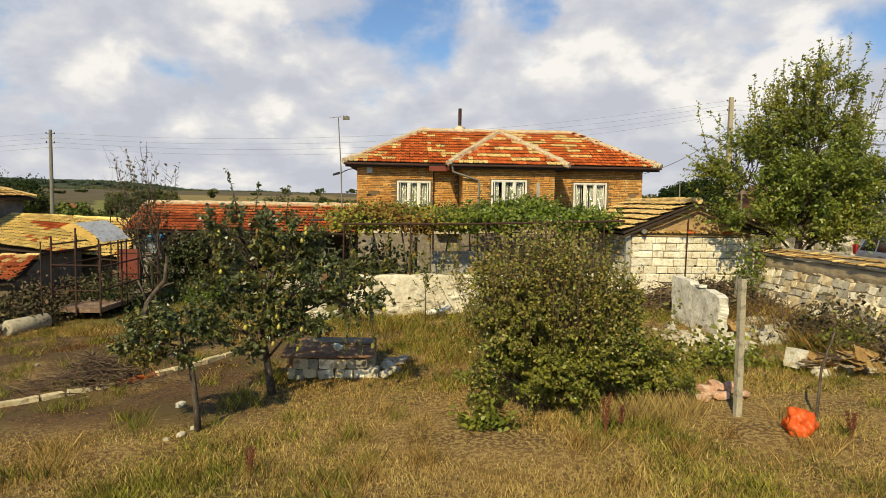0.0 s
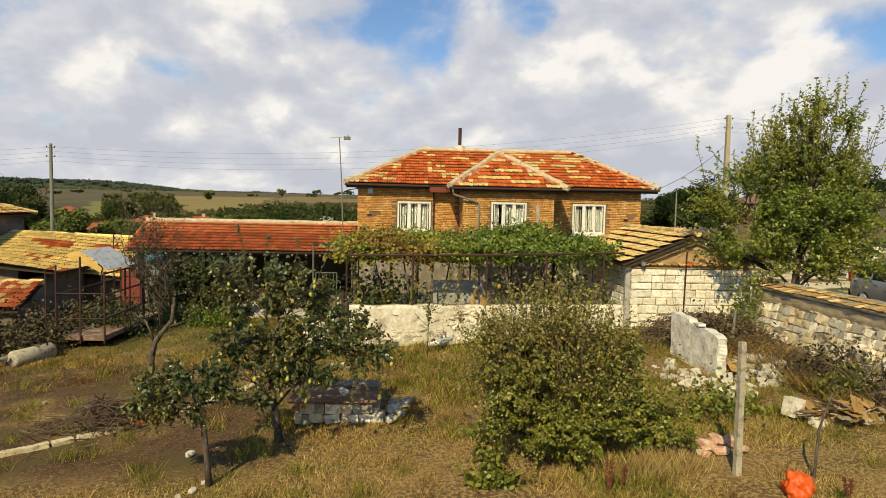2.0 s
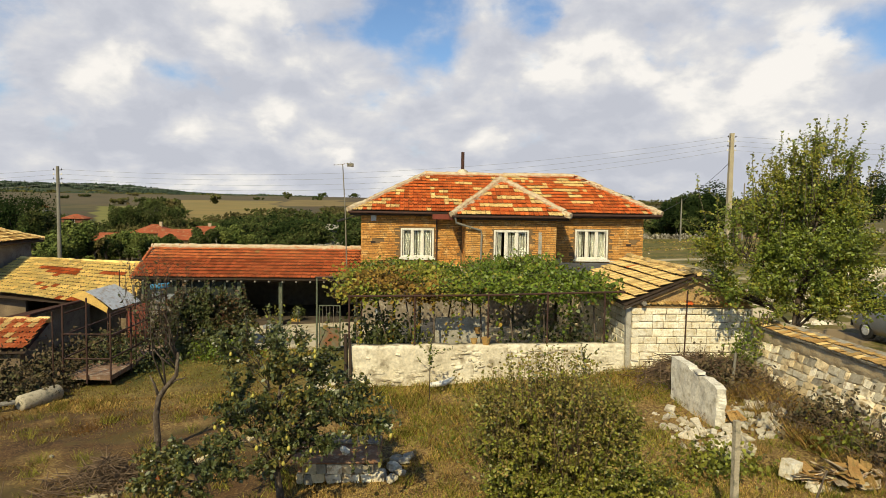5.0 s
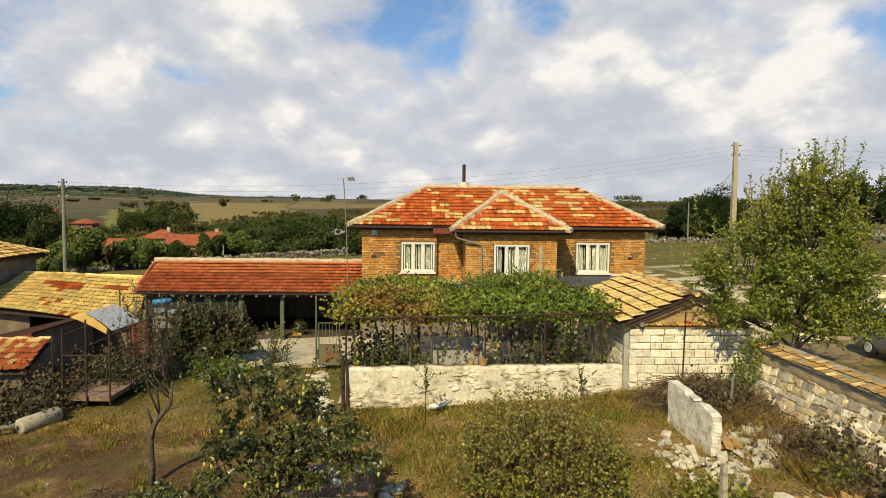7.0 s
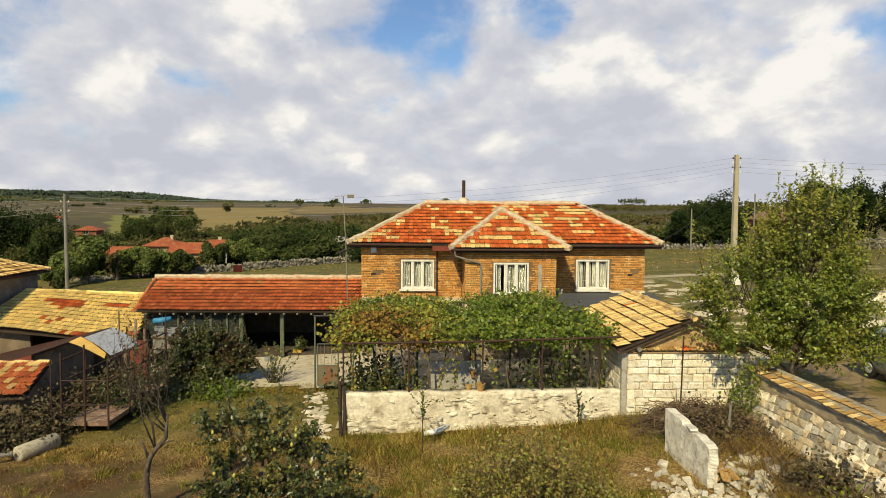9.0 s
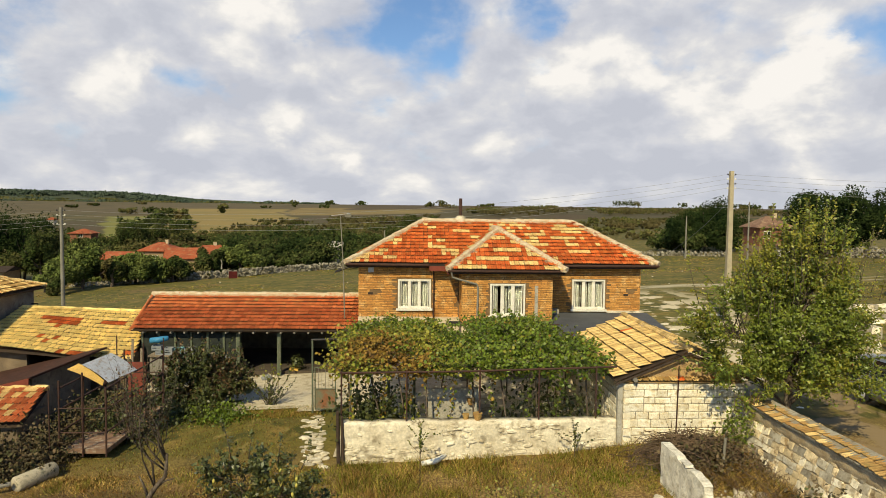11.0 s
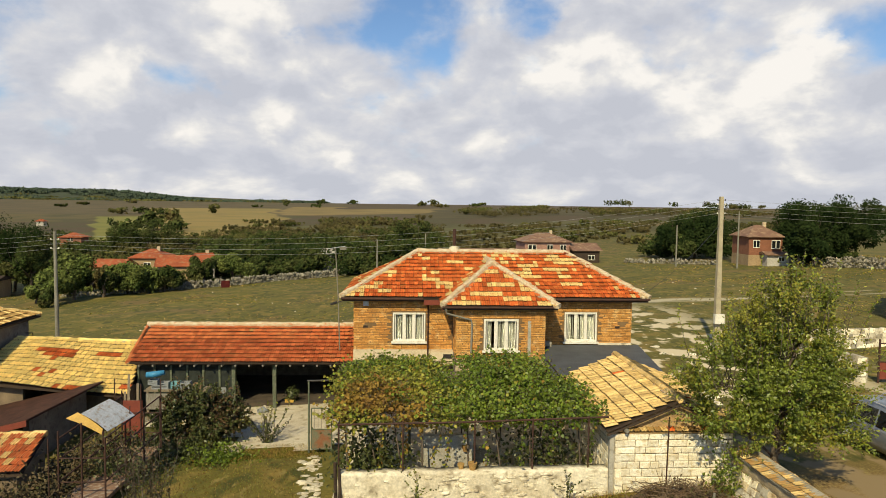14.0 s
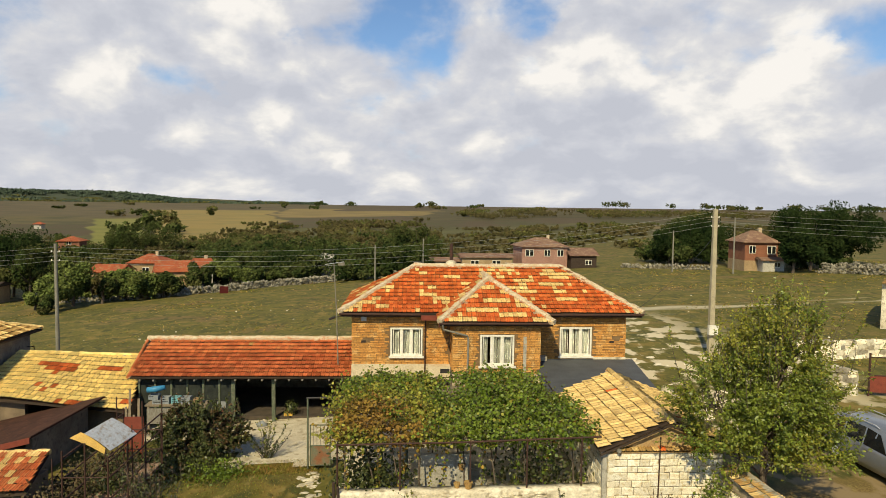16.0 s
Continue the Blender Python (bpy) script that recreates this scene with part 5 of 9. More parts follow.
def build_boundary():
    a, b = (8.12, 18.3), (8.42, 10.6)
    wall = rubble_wall("boundary_wall", a, b, 0.75, 2.16, 0.56, "old limestone boundary wall capped with clay tiles", 0, GARDEN_BLOCKS, 0.23, 300, 4, 1, "earth_joint", 0.34, 0.012)
    s = Shape()
    s.slab([(8.02, 18.4, 2.42), (8.32, 10.6, 2.42), (8.92, 10.6, 2.58), (8.62, 18.4, 2.58)][::-1], 0.05)
    part("capping_bed", s, M["rubble"], wall, "pale mortar bed")
    s = lumpy_wall(0, 7.7, 0, 0.3, lambda x: 0.28, 0.0, 60, 4, 0.025, 9)
    way = Vector((0.3, -7.7, 0)).normalized()
    side = Vector((-way.y, way.x, 0))
    s.v = [tuple(Vector((8.105, 18.3, 2.10)) + way * p[0] + side * p[1] + Vector((0, 0, p[2]))) for p in s.v]
    part("plaster_band", s, M["earth_joint"], wall, "warm brown mortar band under the coping", True)
    rb = random.Random(33)
    for y, z, q in ((13.6, 1.55, 0.42), (13.2, 1.25, 0.38), (12.75, 1.5, 0.36), (12.9, 1.0, 0.4), (12.3, 1.15, 0.34)):
        ob = new("boulder", rb.choice(BLOCKS))
        ob.matrix_basis = pose(8.16 + (18.3 - y) * 0.039 - 0.34 * (2.16 - z), y, z, rb.uniform(-12, 12), rb.uniform(-12, 12), rb.uniform(70, 110)) @ Matrix.Diagonal((q, q * 0.8, q * 0.75, 1))
        hang(ob, wall)
    r = random.Random(12)
    meshes = [tile_mesh("tile", 0.22, 0.33, M["tile_coping"], 0.022, 0.032), tile_mesh("tile", 0.22, 0.33, M["tile_ochre"], 0.022, 0.032), tile_mesh("tile", 0.22, 0.33, M["tile_red"], 0.022, 0.032)]
    for i in range(36):
        y = 18.35 - i * 0.214
        x = 8.0 + (18.4 - y) * 0.0385
        up = 0.012 * math.sin(i * 0.6)
        for k, (dx, tilt) in enumerate(((0.0, 12), (0.30, 9))):
            ob = new("tile", r.choice((meshes[0], meshes[0], meshes[0], meshes[0], meshes[1])))
            ob.matrix_basis = pose(x + dx + r.uniform(-0.03, 0.03), y, 2.46 + 0.075 * k + up * (1 - k) + r.uniform(-0.008, 0.01), tilt + r.uniform(-3, 3), r.uniform(-2, 2), -88 + r.uniform(-3, 3))
            hang(ob, wall)


build_boundary()


# ---- foliage ----
class Twigs:
    """Gathers the wood of one plant and the places and ways of its leaves."""

    def __init__(self, seed):
        self.r, self.nr, self.wood, self.at, self.way = random.Random(seed), np.random.RandomState(seed), Shape(), [], []

    def leafy(self, a, b, n, spread, droop):
        """n leaves set alternately along a twig from a to b, pointing outwards and down."""
        if n < 1:
            return
        a, b = np.array(a), np.array(b)
        d = b - a
        length = np.linalg.norm(d) + 1e-6
        d = d / length
        t = np.linspace(0.12, 1.03, n) + self.nr.normal(0, 0.03, n)
        side = self.nr.normal(size=(n, 3))
        side -= d * (side @ d)[:, None]
        side /= np.linalg.norm(side, axis=1)[:, None] + 1e-6
        way = d * 0.7 + side * 0.9
        way[:, 2] -= droop
        self.at.append(a + (b - a) * t[:, None] + side * spread * self.nr.uniform(0.2, 1.0, (n, 1)))
        self.way.append(way)

    def curve(self, a, b, bow, r0, r1, n=6, wander=0.06):
        r = self.r
        a, b = Vector(a), Vector(b)
        length = (b - a).length
        off = lambda k: Vector((r.uniform(-wander, wander), r.uniform(-wander, wander), 0)) * length + Vector((0, 0, bow * length * k))
        pts = [a, a.lerp(b, 0.35) + off(0.8), a.lerp(b, 0.7) + off(1.0), b]
        self.wood.tube(pts, [r0, r0 + (r1 - r0) * 0.4, r0 + (r1 - r0) * 0.75, r1], n)
        return pts

    def lobe(self, root, centre, radii, branches, twigs, per_twig, length, limb_r, spread=0.03, droop=0.3, bare=0.0, up=0.2, bow=0.10):
        """One mass of the crown: a limb to it, branches to all sides of it, twigs along them, leaves along the twigs."""
        r = self.r
        c, rad = Vector(centre), Vector(radii)
        foot = c - Vector((0, 0, rad.z * 0.35))
        limb = self.curve(root, foot, bow, limb_r, limb_r * 0.5, 7)
        for i in range(branches):
            th, zz = 2 * math.pi * (i * 0.618 + r.uniform(-0.1, 0.1)), r.uniform(-0.85, 1.0)
            q = math.sqrt(max(0.03, 1 - zz * zz))
            k = r.uniform(0.45, 1.06)
            end = c + Vector((math.cos(th) * q * rad.x, math.sin(th) * q * rad.y, zz * rad.z)) * k
            start = limb[2].lerp(limb[3], r.random()) if r.random() < 0.6 else limb[1].lerp(limb[2], r.random())
            pts = self.curve(start, end, 0.06, limb_r * 0.34, limb_r * 0.07, 5, 0.09)
            for j in range(twigs):
                t = 1.0 if j == 0 else r.uniform(0.3, 1.0)
                p = pts[1].lerp(pts[2], t / 0.6) if t < 0.6 else pts[2].lerp(pts[3], (t - 0.6) / 0.4)
                d = Vector((r.gauss(0, 0.75), r.gauss(0, 0.75), r.gauss(up, 0.6))) + (p - c).normalized() * 0.8 + (pts[3] - pts[0]).normalized() * 0.5
                e = p + d.normalized() * length * r.uniform(0.5, 1.3)
                self.wood.tube([p, e], [limb_r * 0.07, limb_r * 0.03], 3)
                if r.random() >= bare:
                    self.leafy(p, e, max(1, int(per_twig * r.uniform(0.5, 1.4))), spread, droop)

    def shoot(self, a, b, n, rad, spread=0.03, droop=0.2):
        pts = self.curve(a, b, 0.0, rad, rad * 0.3, 4, 0.05)
        self.leafy(pts[0], pts[2], n // 2, spread, droop)
        self.leafy(pts[2], pts[3], n - n // 2, spread, droop)

    def finish(self, tree, bark, leaf, mats, seed, long=1.7, mi=None, sun=0.55):
        part("trunk", self.wood, M[bark], tree, "", True)
        pts, way = np.concatenate(self.at), np.concatenate(self.way)
        part("crown", leaves("crown", pts, leaf, mats, seed, long=long, axes=way, mi=mi(pts) if mi else None, sun=sun), None, tree)
        return pts


def mixed_leaves(seed, share, scale=0.9, swing=0.9):
    """Which leaves are turning: a share that rises and falls through the crown."""
    def pick(pts):
        f = np.array([noise.noise((a * scale, b * scale, c * scale + seed)) for a, b, c in pts])
        return (np.random.RandomState(seed).rand(len(pts)) < np.clip(share + swing * f, 0.02, 0.95)).astype(int)
    return pick


def build_fruit_tree():
    t = Twigs(1)
    r = t.r
    tree = thing("tree", (9.45, 18.35, 1.0), "full green fruit tree with long upright shoots behind wall", "tree")
    trunk = [Vector(p) for p in ((9.45, 18.35, 0.85), (9.42, 18.35, 1.6), (9.3, 18.3, 2.3), (9.35, 18.3, 3.2), (9.5, 18.3, 4.4))]
    t.wood.tube(trunk, [0.19, 0.14, 0.11, 0.08, 0.05], 10)
    a, b, c, d = trunk[1:]
    for root, centre, radii, n in ((d, (9.4, 18.3, 5.4), (1.9, 1.6, 1.7), 34), (c, (7.6, 18.3, 4.9), (1.5, 1.4, 1.3), 26), (c, (10.8, 18.4, 4.6), (1.25, 1.3, 1.2), 22), (b, (9.5, 17.9, 3.3), (1.9, 1.2, 1.0), 28),
                                   (b, (7.6, 17.9, 3.6), (1.2, 1.0, 0.9), 16), (d, (10.2, 18.4, 6.3), (1.0, 1.0, 1.0), 14), (d, (8.7, 18.4, 6.1), (1.0, 1.0, 1.0), 14), (b, (10.9, 18.0, 3.4), (1.15, 0.9, 0.8), 15), (c, (9.3, 17.5, 4.4), (1.7, 0.9, 1.2), 22),
                                   (d, (9.7, 18.3, 7.1), (0.8, 0.8, 0.7), 9)):
        t.lobe(root, centre, [q * 0.86 for q in radii], int(n * 1.1), 15, 18, 0.6, 0.045, 0.07, 0.15, 0.0, 0.75)
    for k in range(64):
        x, y = 9.5 + r.gauss(0, 1.35), 18.3 + r.gauss(0, 0.8)
        top = 8.1 - 0.55 * abs(x - 9.8) + r.uniform(-0.9, 0.3)
        t.shoot((x, y, top - r.uniform(1.2, 2.0)), (x + 0.14 * (x - 9.5) + r.uniform(-0.25, 0.35), y + r.uniform(-0.3, 0.3), top), 30, 0.012, 0.055)
    for x, dx, z in ((9.7, 0.25, 8.4), (10.1, 0.2, 8.2), (9.2, 0.1, 7.9), (8.6, -0.1, 7.3), (11.2, 0.8, 7.9), (11.6, 0.7, 7.3), (8.0, -0.2, 6.9)):
        t.shoot((x, 18.3, z - 1.7), (x + dx, 18.3, z), 26, 0.012, 0.045)
    for k in range(16):
        z = r.uniform(3.2, 6.0)
        t.shoot((7.0, 18.2, z), (r.uniform(5.7, 6.5), 18.1, z + r.uniform(-0.1, 0.7)), 16, 0.010, 0.045)
    for k in range(18):
        z = r.uniform(2.8, 6.8)
        t.shoot((11.0, 18.2, z), (r.uniform(11.6, 12.5), 18.1, z + r.uniform(-0.1, 0.8)), 18, 0.010, 0.045)
    for k in range(10):
        x = 8.0 + r.uniform(-0.5, 0.4)
        t.shoot((x, 17.8, 2.9), (x + r.uniform(-0.3, 0.2), 17.75, r.uniform(1.3, 2.0)), 26, 0.010, 0.05)
    t.finish(tree, "bark", 0.047, [M["leaf_tree"], M["leaf_tree_old"]], 1, 1.8, mixed_leaves(2, 0.42, 0.5), 1.0)


def build_pears():
    pear = Shape()
    rings = [(0.0, 0.010), (0.02, 0.026), (0.045, 0.032), (0.07, 0.030), (0.088, 0.014)]
    pear.tube([(0, 0, -z) for z, _ in rings[::-1]], [q for _, q in rings[::-1]], 8)
    me = pear.data("pear", M["pear"], True)
    rr = np.random.RandomState(3)

    def fruit(tree, pts, count, k):
        for p in pts[rr.choice(len(pts), count, replace=False)]:
            ob = new("pear", me)
            ob.matrix_basis = pose(p[0], p[1] - 0.03, p[2], rr.uniform(-12, 12), rr.uniform(-12, 12), 0) @ Matrix.Scale(k * rr.uniform(0.85, 1.1), 4)
            hang(ob, tree)

    # The old pear tree with a broad hanging crown.
    t = Twigs(5)
    r = t.r
    tree = thing("pear_tree", (-4.0, 11.65, gz(-4, 11.65)), "small gnarled pear tree bearing yellow pears", "tree")
    trunk = [Vector(p) for p in ((-3.98, 11.65, 0.25), (-4.02, 11.62, 0.65), (-4.05, 11.55, 1.0), (-4.12, 11.5, 1.45), (-4.05, 11.45, 2.0), (-3.95, 11.4, 2.6))]
    t.wood.tube(trunk, [0.085, 0.066, 0.058, 0.048, 0.038, 0.024], 10)
    f, g, h = trunk[2], trunk[3], trunk[4]
    for root, centre, radii, n, m in ((h, (-4.35, 11.4, 3.15), (0.65, 0.65, 0.60), 16, 8), (h, (-3.6, 11.4, 3.05), (0.6, 0.6, 0.6), 15, 8), (g, (-3.1, 11.3, 2.55), (0.6, 0.6, 0.6), 15, 8), (g, (-2.45, 11.1, 2.15), (0.45, 0.45, 0.55), 13, 8),
                                      (f, (-4.65, 11.3, 2.25), (0.45, 0.5, 0.5), 12, 8), (f, (-4.85, 11.3, 1.8), (0.4, 0.4, 0.3), 8, 7), (g, (-3.6, 11.3, 2.1), (0.6, 0.6, 0.5), 14, 8), (f, (-3.35, 11.2, 1.65), (0.5, 0.4, 0.3), 8, 7), (f, (-4.05, 11.2, 1.45), (0.42, 0.35, 0.38), 10, 7)):
        t.lobe(root, centre, radii, int(n * 1.2), m + 4, 11, 0.26, 0.026, 0.03, 0.55, 0.06, 0.05, 0.14)
    for a, b, n in (((-4.5, 11.4, 3.5), (-4.68, 11.4, 4.2), 26), ((-4.2, 11.4, 3.5), (-4.15, 11.4, 4.0), 18), ((-3.7, 11.4, 3.4), (-3.65, 11.4, 3.95), 18), ((-3.3, 11.4, 3.3), (-3.1, 11.3, 3.85), 16), ((-4.8, 11.4, 2.9), (-4.95, 11.4, 3.4), 14),
                    ((-2.3, 11.0, 2.0), (-2.2, 10.95, 1.35), 26), ((-2.6, 11.0, 1.9), (-2.65, 10.9, 1.3), 24), ((-2.1, 11.1, 2.4), (-1.85, 11.0, 2.05), 16), ((-2.45, 11.0, 1.9), (-2.4, 10.95, 1.25), 22)):
        t.shoot(a, b, n, 0.010, 0.035, 0.5)
    pts = t.finish(tree, "bark", 0.042, [M["leaf_pear"], M["leaf_pear_old"]], 2, 1.9, mixed_leaves(3, 0.14, 1.2))
    fruit(tree, pts[pts[:, 1] < 11.5], 60, 0.95)
    # The young one, leaning, its crown weeping to one side.
    t = Twigs(6)
    tree = thing("pear_tree", (-4.72, 9.85, gz(-4.72, 9.85)), "young leaning pear tree with low crown", "tree")
    trunk = [Vector(p) for p in ((-4.68, 9.88, 0.25), (-4.70, 9.84, 0.75), (-4.73, 9.76, 1.3), (-4.84, 9.7, 1.62), (-4.84, 9.68, 1.85))]
    t.wood.tube(trunk, [0.055, 0.045, 0.040, 0.032, 0.022], 9)
    f, g = trunk[3], trunk[4]
    for root, centre, radii, n in ((g, (-5.3, 9.7, 1.85), (0.40, 0.4, 0.26), 11), (g, (-4.8, 9.6, 2.0), (0.42, 0.4, 0.22), 10), (g, (-4.42, 9.7, 1.9), (0.26, 0.3, 0.26), 8), (f, (-5.45, 9.65, 1.55), (0.3, 0.3, 0.25), 9), (f, (-5.05, 9.6, 1.6), (0.3, 0.3, 0.25), 8)):
        t.lobe(root, centre, radii, int(n * 1.3), 11, 11, 0.2, 0.02, 0.025, 0.6, 0.05, -0.1, 0.2)
    pts = t.finish(tree, "bark", 0.036, [M["leaf_pear"], M["leaf_pear_old"]], 3, 1.9, mixed_leaves(4, 0.16, 1.2))
    fruit(tree, pts, 9, 0.9)


def build_plum():
    t = Twigs(7)
    r = t.r
    tree = thing("plum_tree", (-7.2, 14.35, gz(-7.2, 14.35)), "half-bare old plum tree with crooked trunk", "tree")
    trunk = [Vector(p) for p in ((-7.21, 14.36, 0.1), (-7.17, 14.35, 0.6), (-7.2, 14.35, 1.1), (-7.13, 14.35, 1.5), (-6.98, 14.34, 1.72), (-6.74, 14.3, 2.0), (-6.7, 14.3, 2.5))]
    t.wood.tube(trunk, [0.085, 0.07, 0.066, 0.062, 0.052, 0.044, 0.03], 9)
    for a, b in ((trunk[3], (-7.3, 14.3, 2.0)), (trunk[4], (-6.55, 14.3, 1.95)), (trunk[2], (-7.02, 14.2, 1.62))):
        t.wood.tube([a, a.lerp(Vector(b), 0.5) + Vector((0, 0, 0.05)), b], [0.036, 0.024, 0.014], 6)
    for k in range(9):
        root = trunk[5].lerp(trunk[6], r.random()) if k % 4 else trunk[4]
        end = Vector((-6.85 + r.uniform(-0.75, 0.75), 14.3 + r.uniform(-0.5, 0.5), r.uniform(3.0, 3.7)))
        pts = t.curve(root, end, 0.04, 0.022, 0.008, 5, 0.1)
        for j in range(8):
            p = pts[1].lerp(pts[3], r.uniform(0.1, 1.0))
            e = p + Vector((r.gauss((p.x + 6.85) * 0.35, 0.3), r.gauss(0, 0.2), r.uniform(0.4, 1.6)))
            e.z = min(e.z, 4.6 + 0.3 * r.random())
            t.shoot(p, e, r.choice((2, 5, 9, 14, 20)), 0.006, 0.05, 0.1)
            for q in range(3):
                w = p.lerp(e, r.random())
                t.wood.tube([w, w + Vector((r.gauss(0, 0.14), r.gauss(0, 0.12), r.uniform(0.03, 0.25)))], [0.004, 0.002], 3)
    t.finish(tree, "bark", 0.040, [M["leaf_plum"], M["leaf_plum_red"]], 4, 1.6, mixed_leaves(5, 0.4, 1.2))


def build_bushes():
    # Dark fruit bushes before the shed.
    for k, (x, y, lobes) in enumerate(((-10.4, 26.2, ((-10.9, 26.0, 1.3, 0.8, 0.75), (-10.1, 25.9, 1.65, 0.85, 0.85), (-10.5, 25.7, 0.8, 0.9, 0.55))),
                                       (-9.0, 26.0, ((-9.2, 25.9, 1.6, 0.85, 0.8), (-8.4, 25.9, 1.1, 0.75, 0.7), (-8.9, 25.6, 0.75, 0.8, 0.5))))):
        t = Twigs(10 + k)
        tree = thing("fruit_bush", (x, y, gz(x, y)), "dense dark-leaved fruit bush before the shed", "bush")
        root = Vector((x, y, gz(x, y) + 0.35))
        t.wood.tube([root - Vector((0, 0, 0.5)), root], [0.10, 0.08], 8)
        for cx, cy, cz, rx, rz in lobes:
            t.lobe(root, (cx, cy, cz), (rx, 0.75, rz), 28, 12, 12, 0.30, 0.04, 0.05, 0.2)
        for j in range(12):
            cx = x + t.r.uniform(-1.1, 1.1)
            t.shoot((cx, y - 0.1, 1.7), (cx + t.r.uniform(-0.3, 0.3), y - 0.1, t.r.uniform(2.2, 2.8)), 14, 0.008, 0.05)
        t.finish(tree, "bark", 0.068, [M["leaf_plum"], M["leaf_plum_red"]], 10 + k, 1.5, mixed_leaves(7 + k, 0.22, 0.8))
    t = Twigs(14)
    tree = thing("fruit_bush", (-7.0, 25.6, gz(-7, 25.6)), "loose low bush at the yard's edge", "bush")
    for j in range(26):
        e = Vector((-7.0 + t.r.gauss(0, 0.55), 25.6 + t.r.gauss(0, 0.4), t.r.uniform(0.7, 1.75)))
        t.shoot((-7.0 + t.r.uniform(-0.15, 0.15), 25.6, gz(-7, 25.6)), e, 20, 0.012, 0.05, 0.1)
    t.finish(tree, "bark", 0.060, [M["leaf_plum"], M["leaf_bush"]], 14, 1.6, mixed_leaves(9, 0.4))
    # The big rambling bush: broad dark leaves low down, dry thin stems above.
    t = Twigs(20)
    r = t.r
    tree = thing("garden_bush", (0.6, 10.4, gz(0.6, 10.4)), "large rambling green bush with dry upper stems", "bush")
    root = Vector((0.6, 10.4, gz(0.6, 10.4) + 0.1))
    for cx, cy, cz, rx, ry, rz, n in ((-0.15, 10.1, 1.25, 0.85, 0.7, 0.6, 26), (0.65, 9.9, 1.2, 0.85, 0.7, 0.6, 28), (1.4, 10.1, 1.3, 0.8, 0.7, 0.62, 26), (0.15, 10.4, 1.95, 0.95, 0.8, 0.62, 30), (1.15, 10.4, 2.0, 0.85, 0.7, 0.66, 28), (-0.25, 10.4, 2.25, 0.6, 0.6, 0.5, 14), (0.6, 10.4, 2.45, 0.65, 0.6, 0.55, 15), (1.45, 10.4, 2.3, 0.65, 0.6, 0.5, 14), (1.95, 10.2, 1.2, 0.55, 0.5, 0.45, 14), (2.45, 10.3, 1.05, 0.45, 0.45, 0.32, 10)):
        t.lobe(root, (cx, cy, cz), (rx, ry, rz), int(n * 1.7), 14, 13, 0.22, 0.014, 0.035, 0.15, 0.03)
    for k in range(700):
        x, y = 0.6 + r.gauss(0, 0.75), 10.5 + r.gauss(0, 0.4)
        top = r.uniform(2.4, 3.6) - 0.4 * abs(x - 0.5)
        a = Vector((x * 0.7 + 0.15, y, r.uniform(1.2, 2.0)))
        t.shoot(a, (x + r.uniform(-0.25, 0.25), y + r.uniform(-0.2, 0.2), top), r.choice((5, 9, 14, 20, 30)), 0.004, 0.055, 0.0)
    t.finish(tree, "twigs", 0.033, [M["leaf_bush"], M["leaf_bush_dry"]], 20, 1.6, sun=0.9, mi=
             lambda p: (np.random.RandomState(4).rand(len(p)) < np.clip(0.22 + 0.40 * (p[:, 2] - 1.5), 0.16, 0.66)).astype(int))
    # Saplings before the white wall.
    for k, (x, y, h) in enumerate(((-1.2, 17.2, 1.75), (3.2, 18.3, 0.9))):
        g = gz(x, y)
        t = Twigs(30 + k)
        tree = thing("sapling", (x, y, g), "thin sapling by the white wall", "sapling")
        t.wood.tube([(x, y, g - 0.05), (x, y, g + h * 0.5), (x, y, g + h)], [0.016, 0.011, 0.004], 6)
        for j in range(16):
            z = g + h * t.r.uniform(0.35, 0.95)
            t.shoot((x, y, z), (x + t.r.gauss(0, 0.24), y + t.r.gauss(0, 0.2), z + t.r.uniform(0.1, 0.4)), 8, 0.005, 0.03, 0.1)
        t.finish(tree, "bark", 0.046, [M["leaf_plum"], M["leaf_bush"]], 30 + k, 1.6, mixed_leaves(11, 0.4))


M["pear"] = mat("pear", (0.46, 0.40, 0.075), (0.38, 0.36, 0.08), 20, 0.5, 0.1, (0.42, 0.24, 0.06), 80)
build_fruit_tree()
build_pears()
build_plum()
build_bushes()


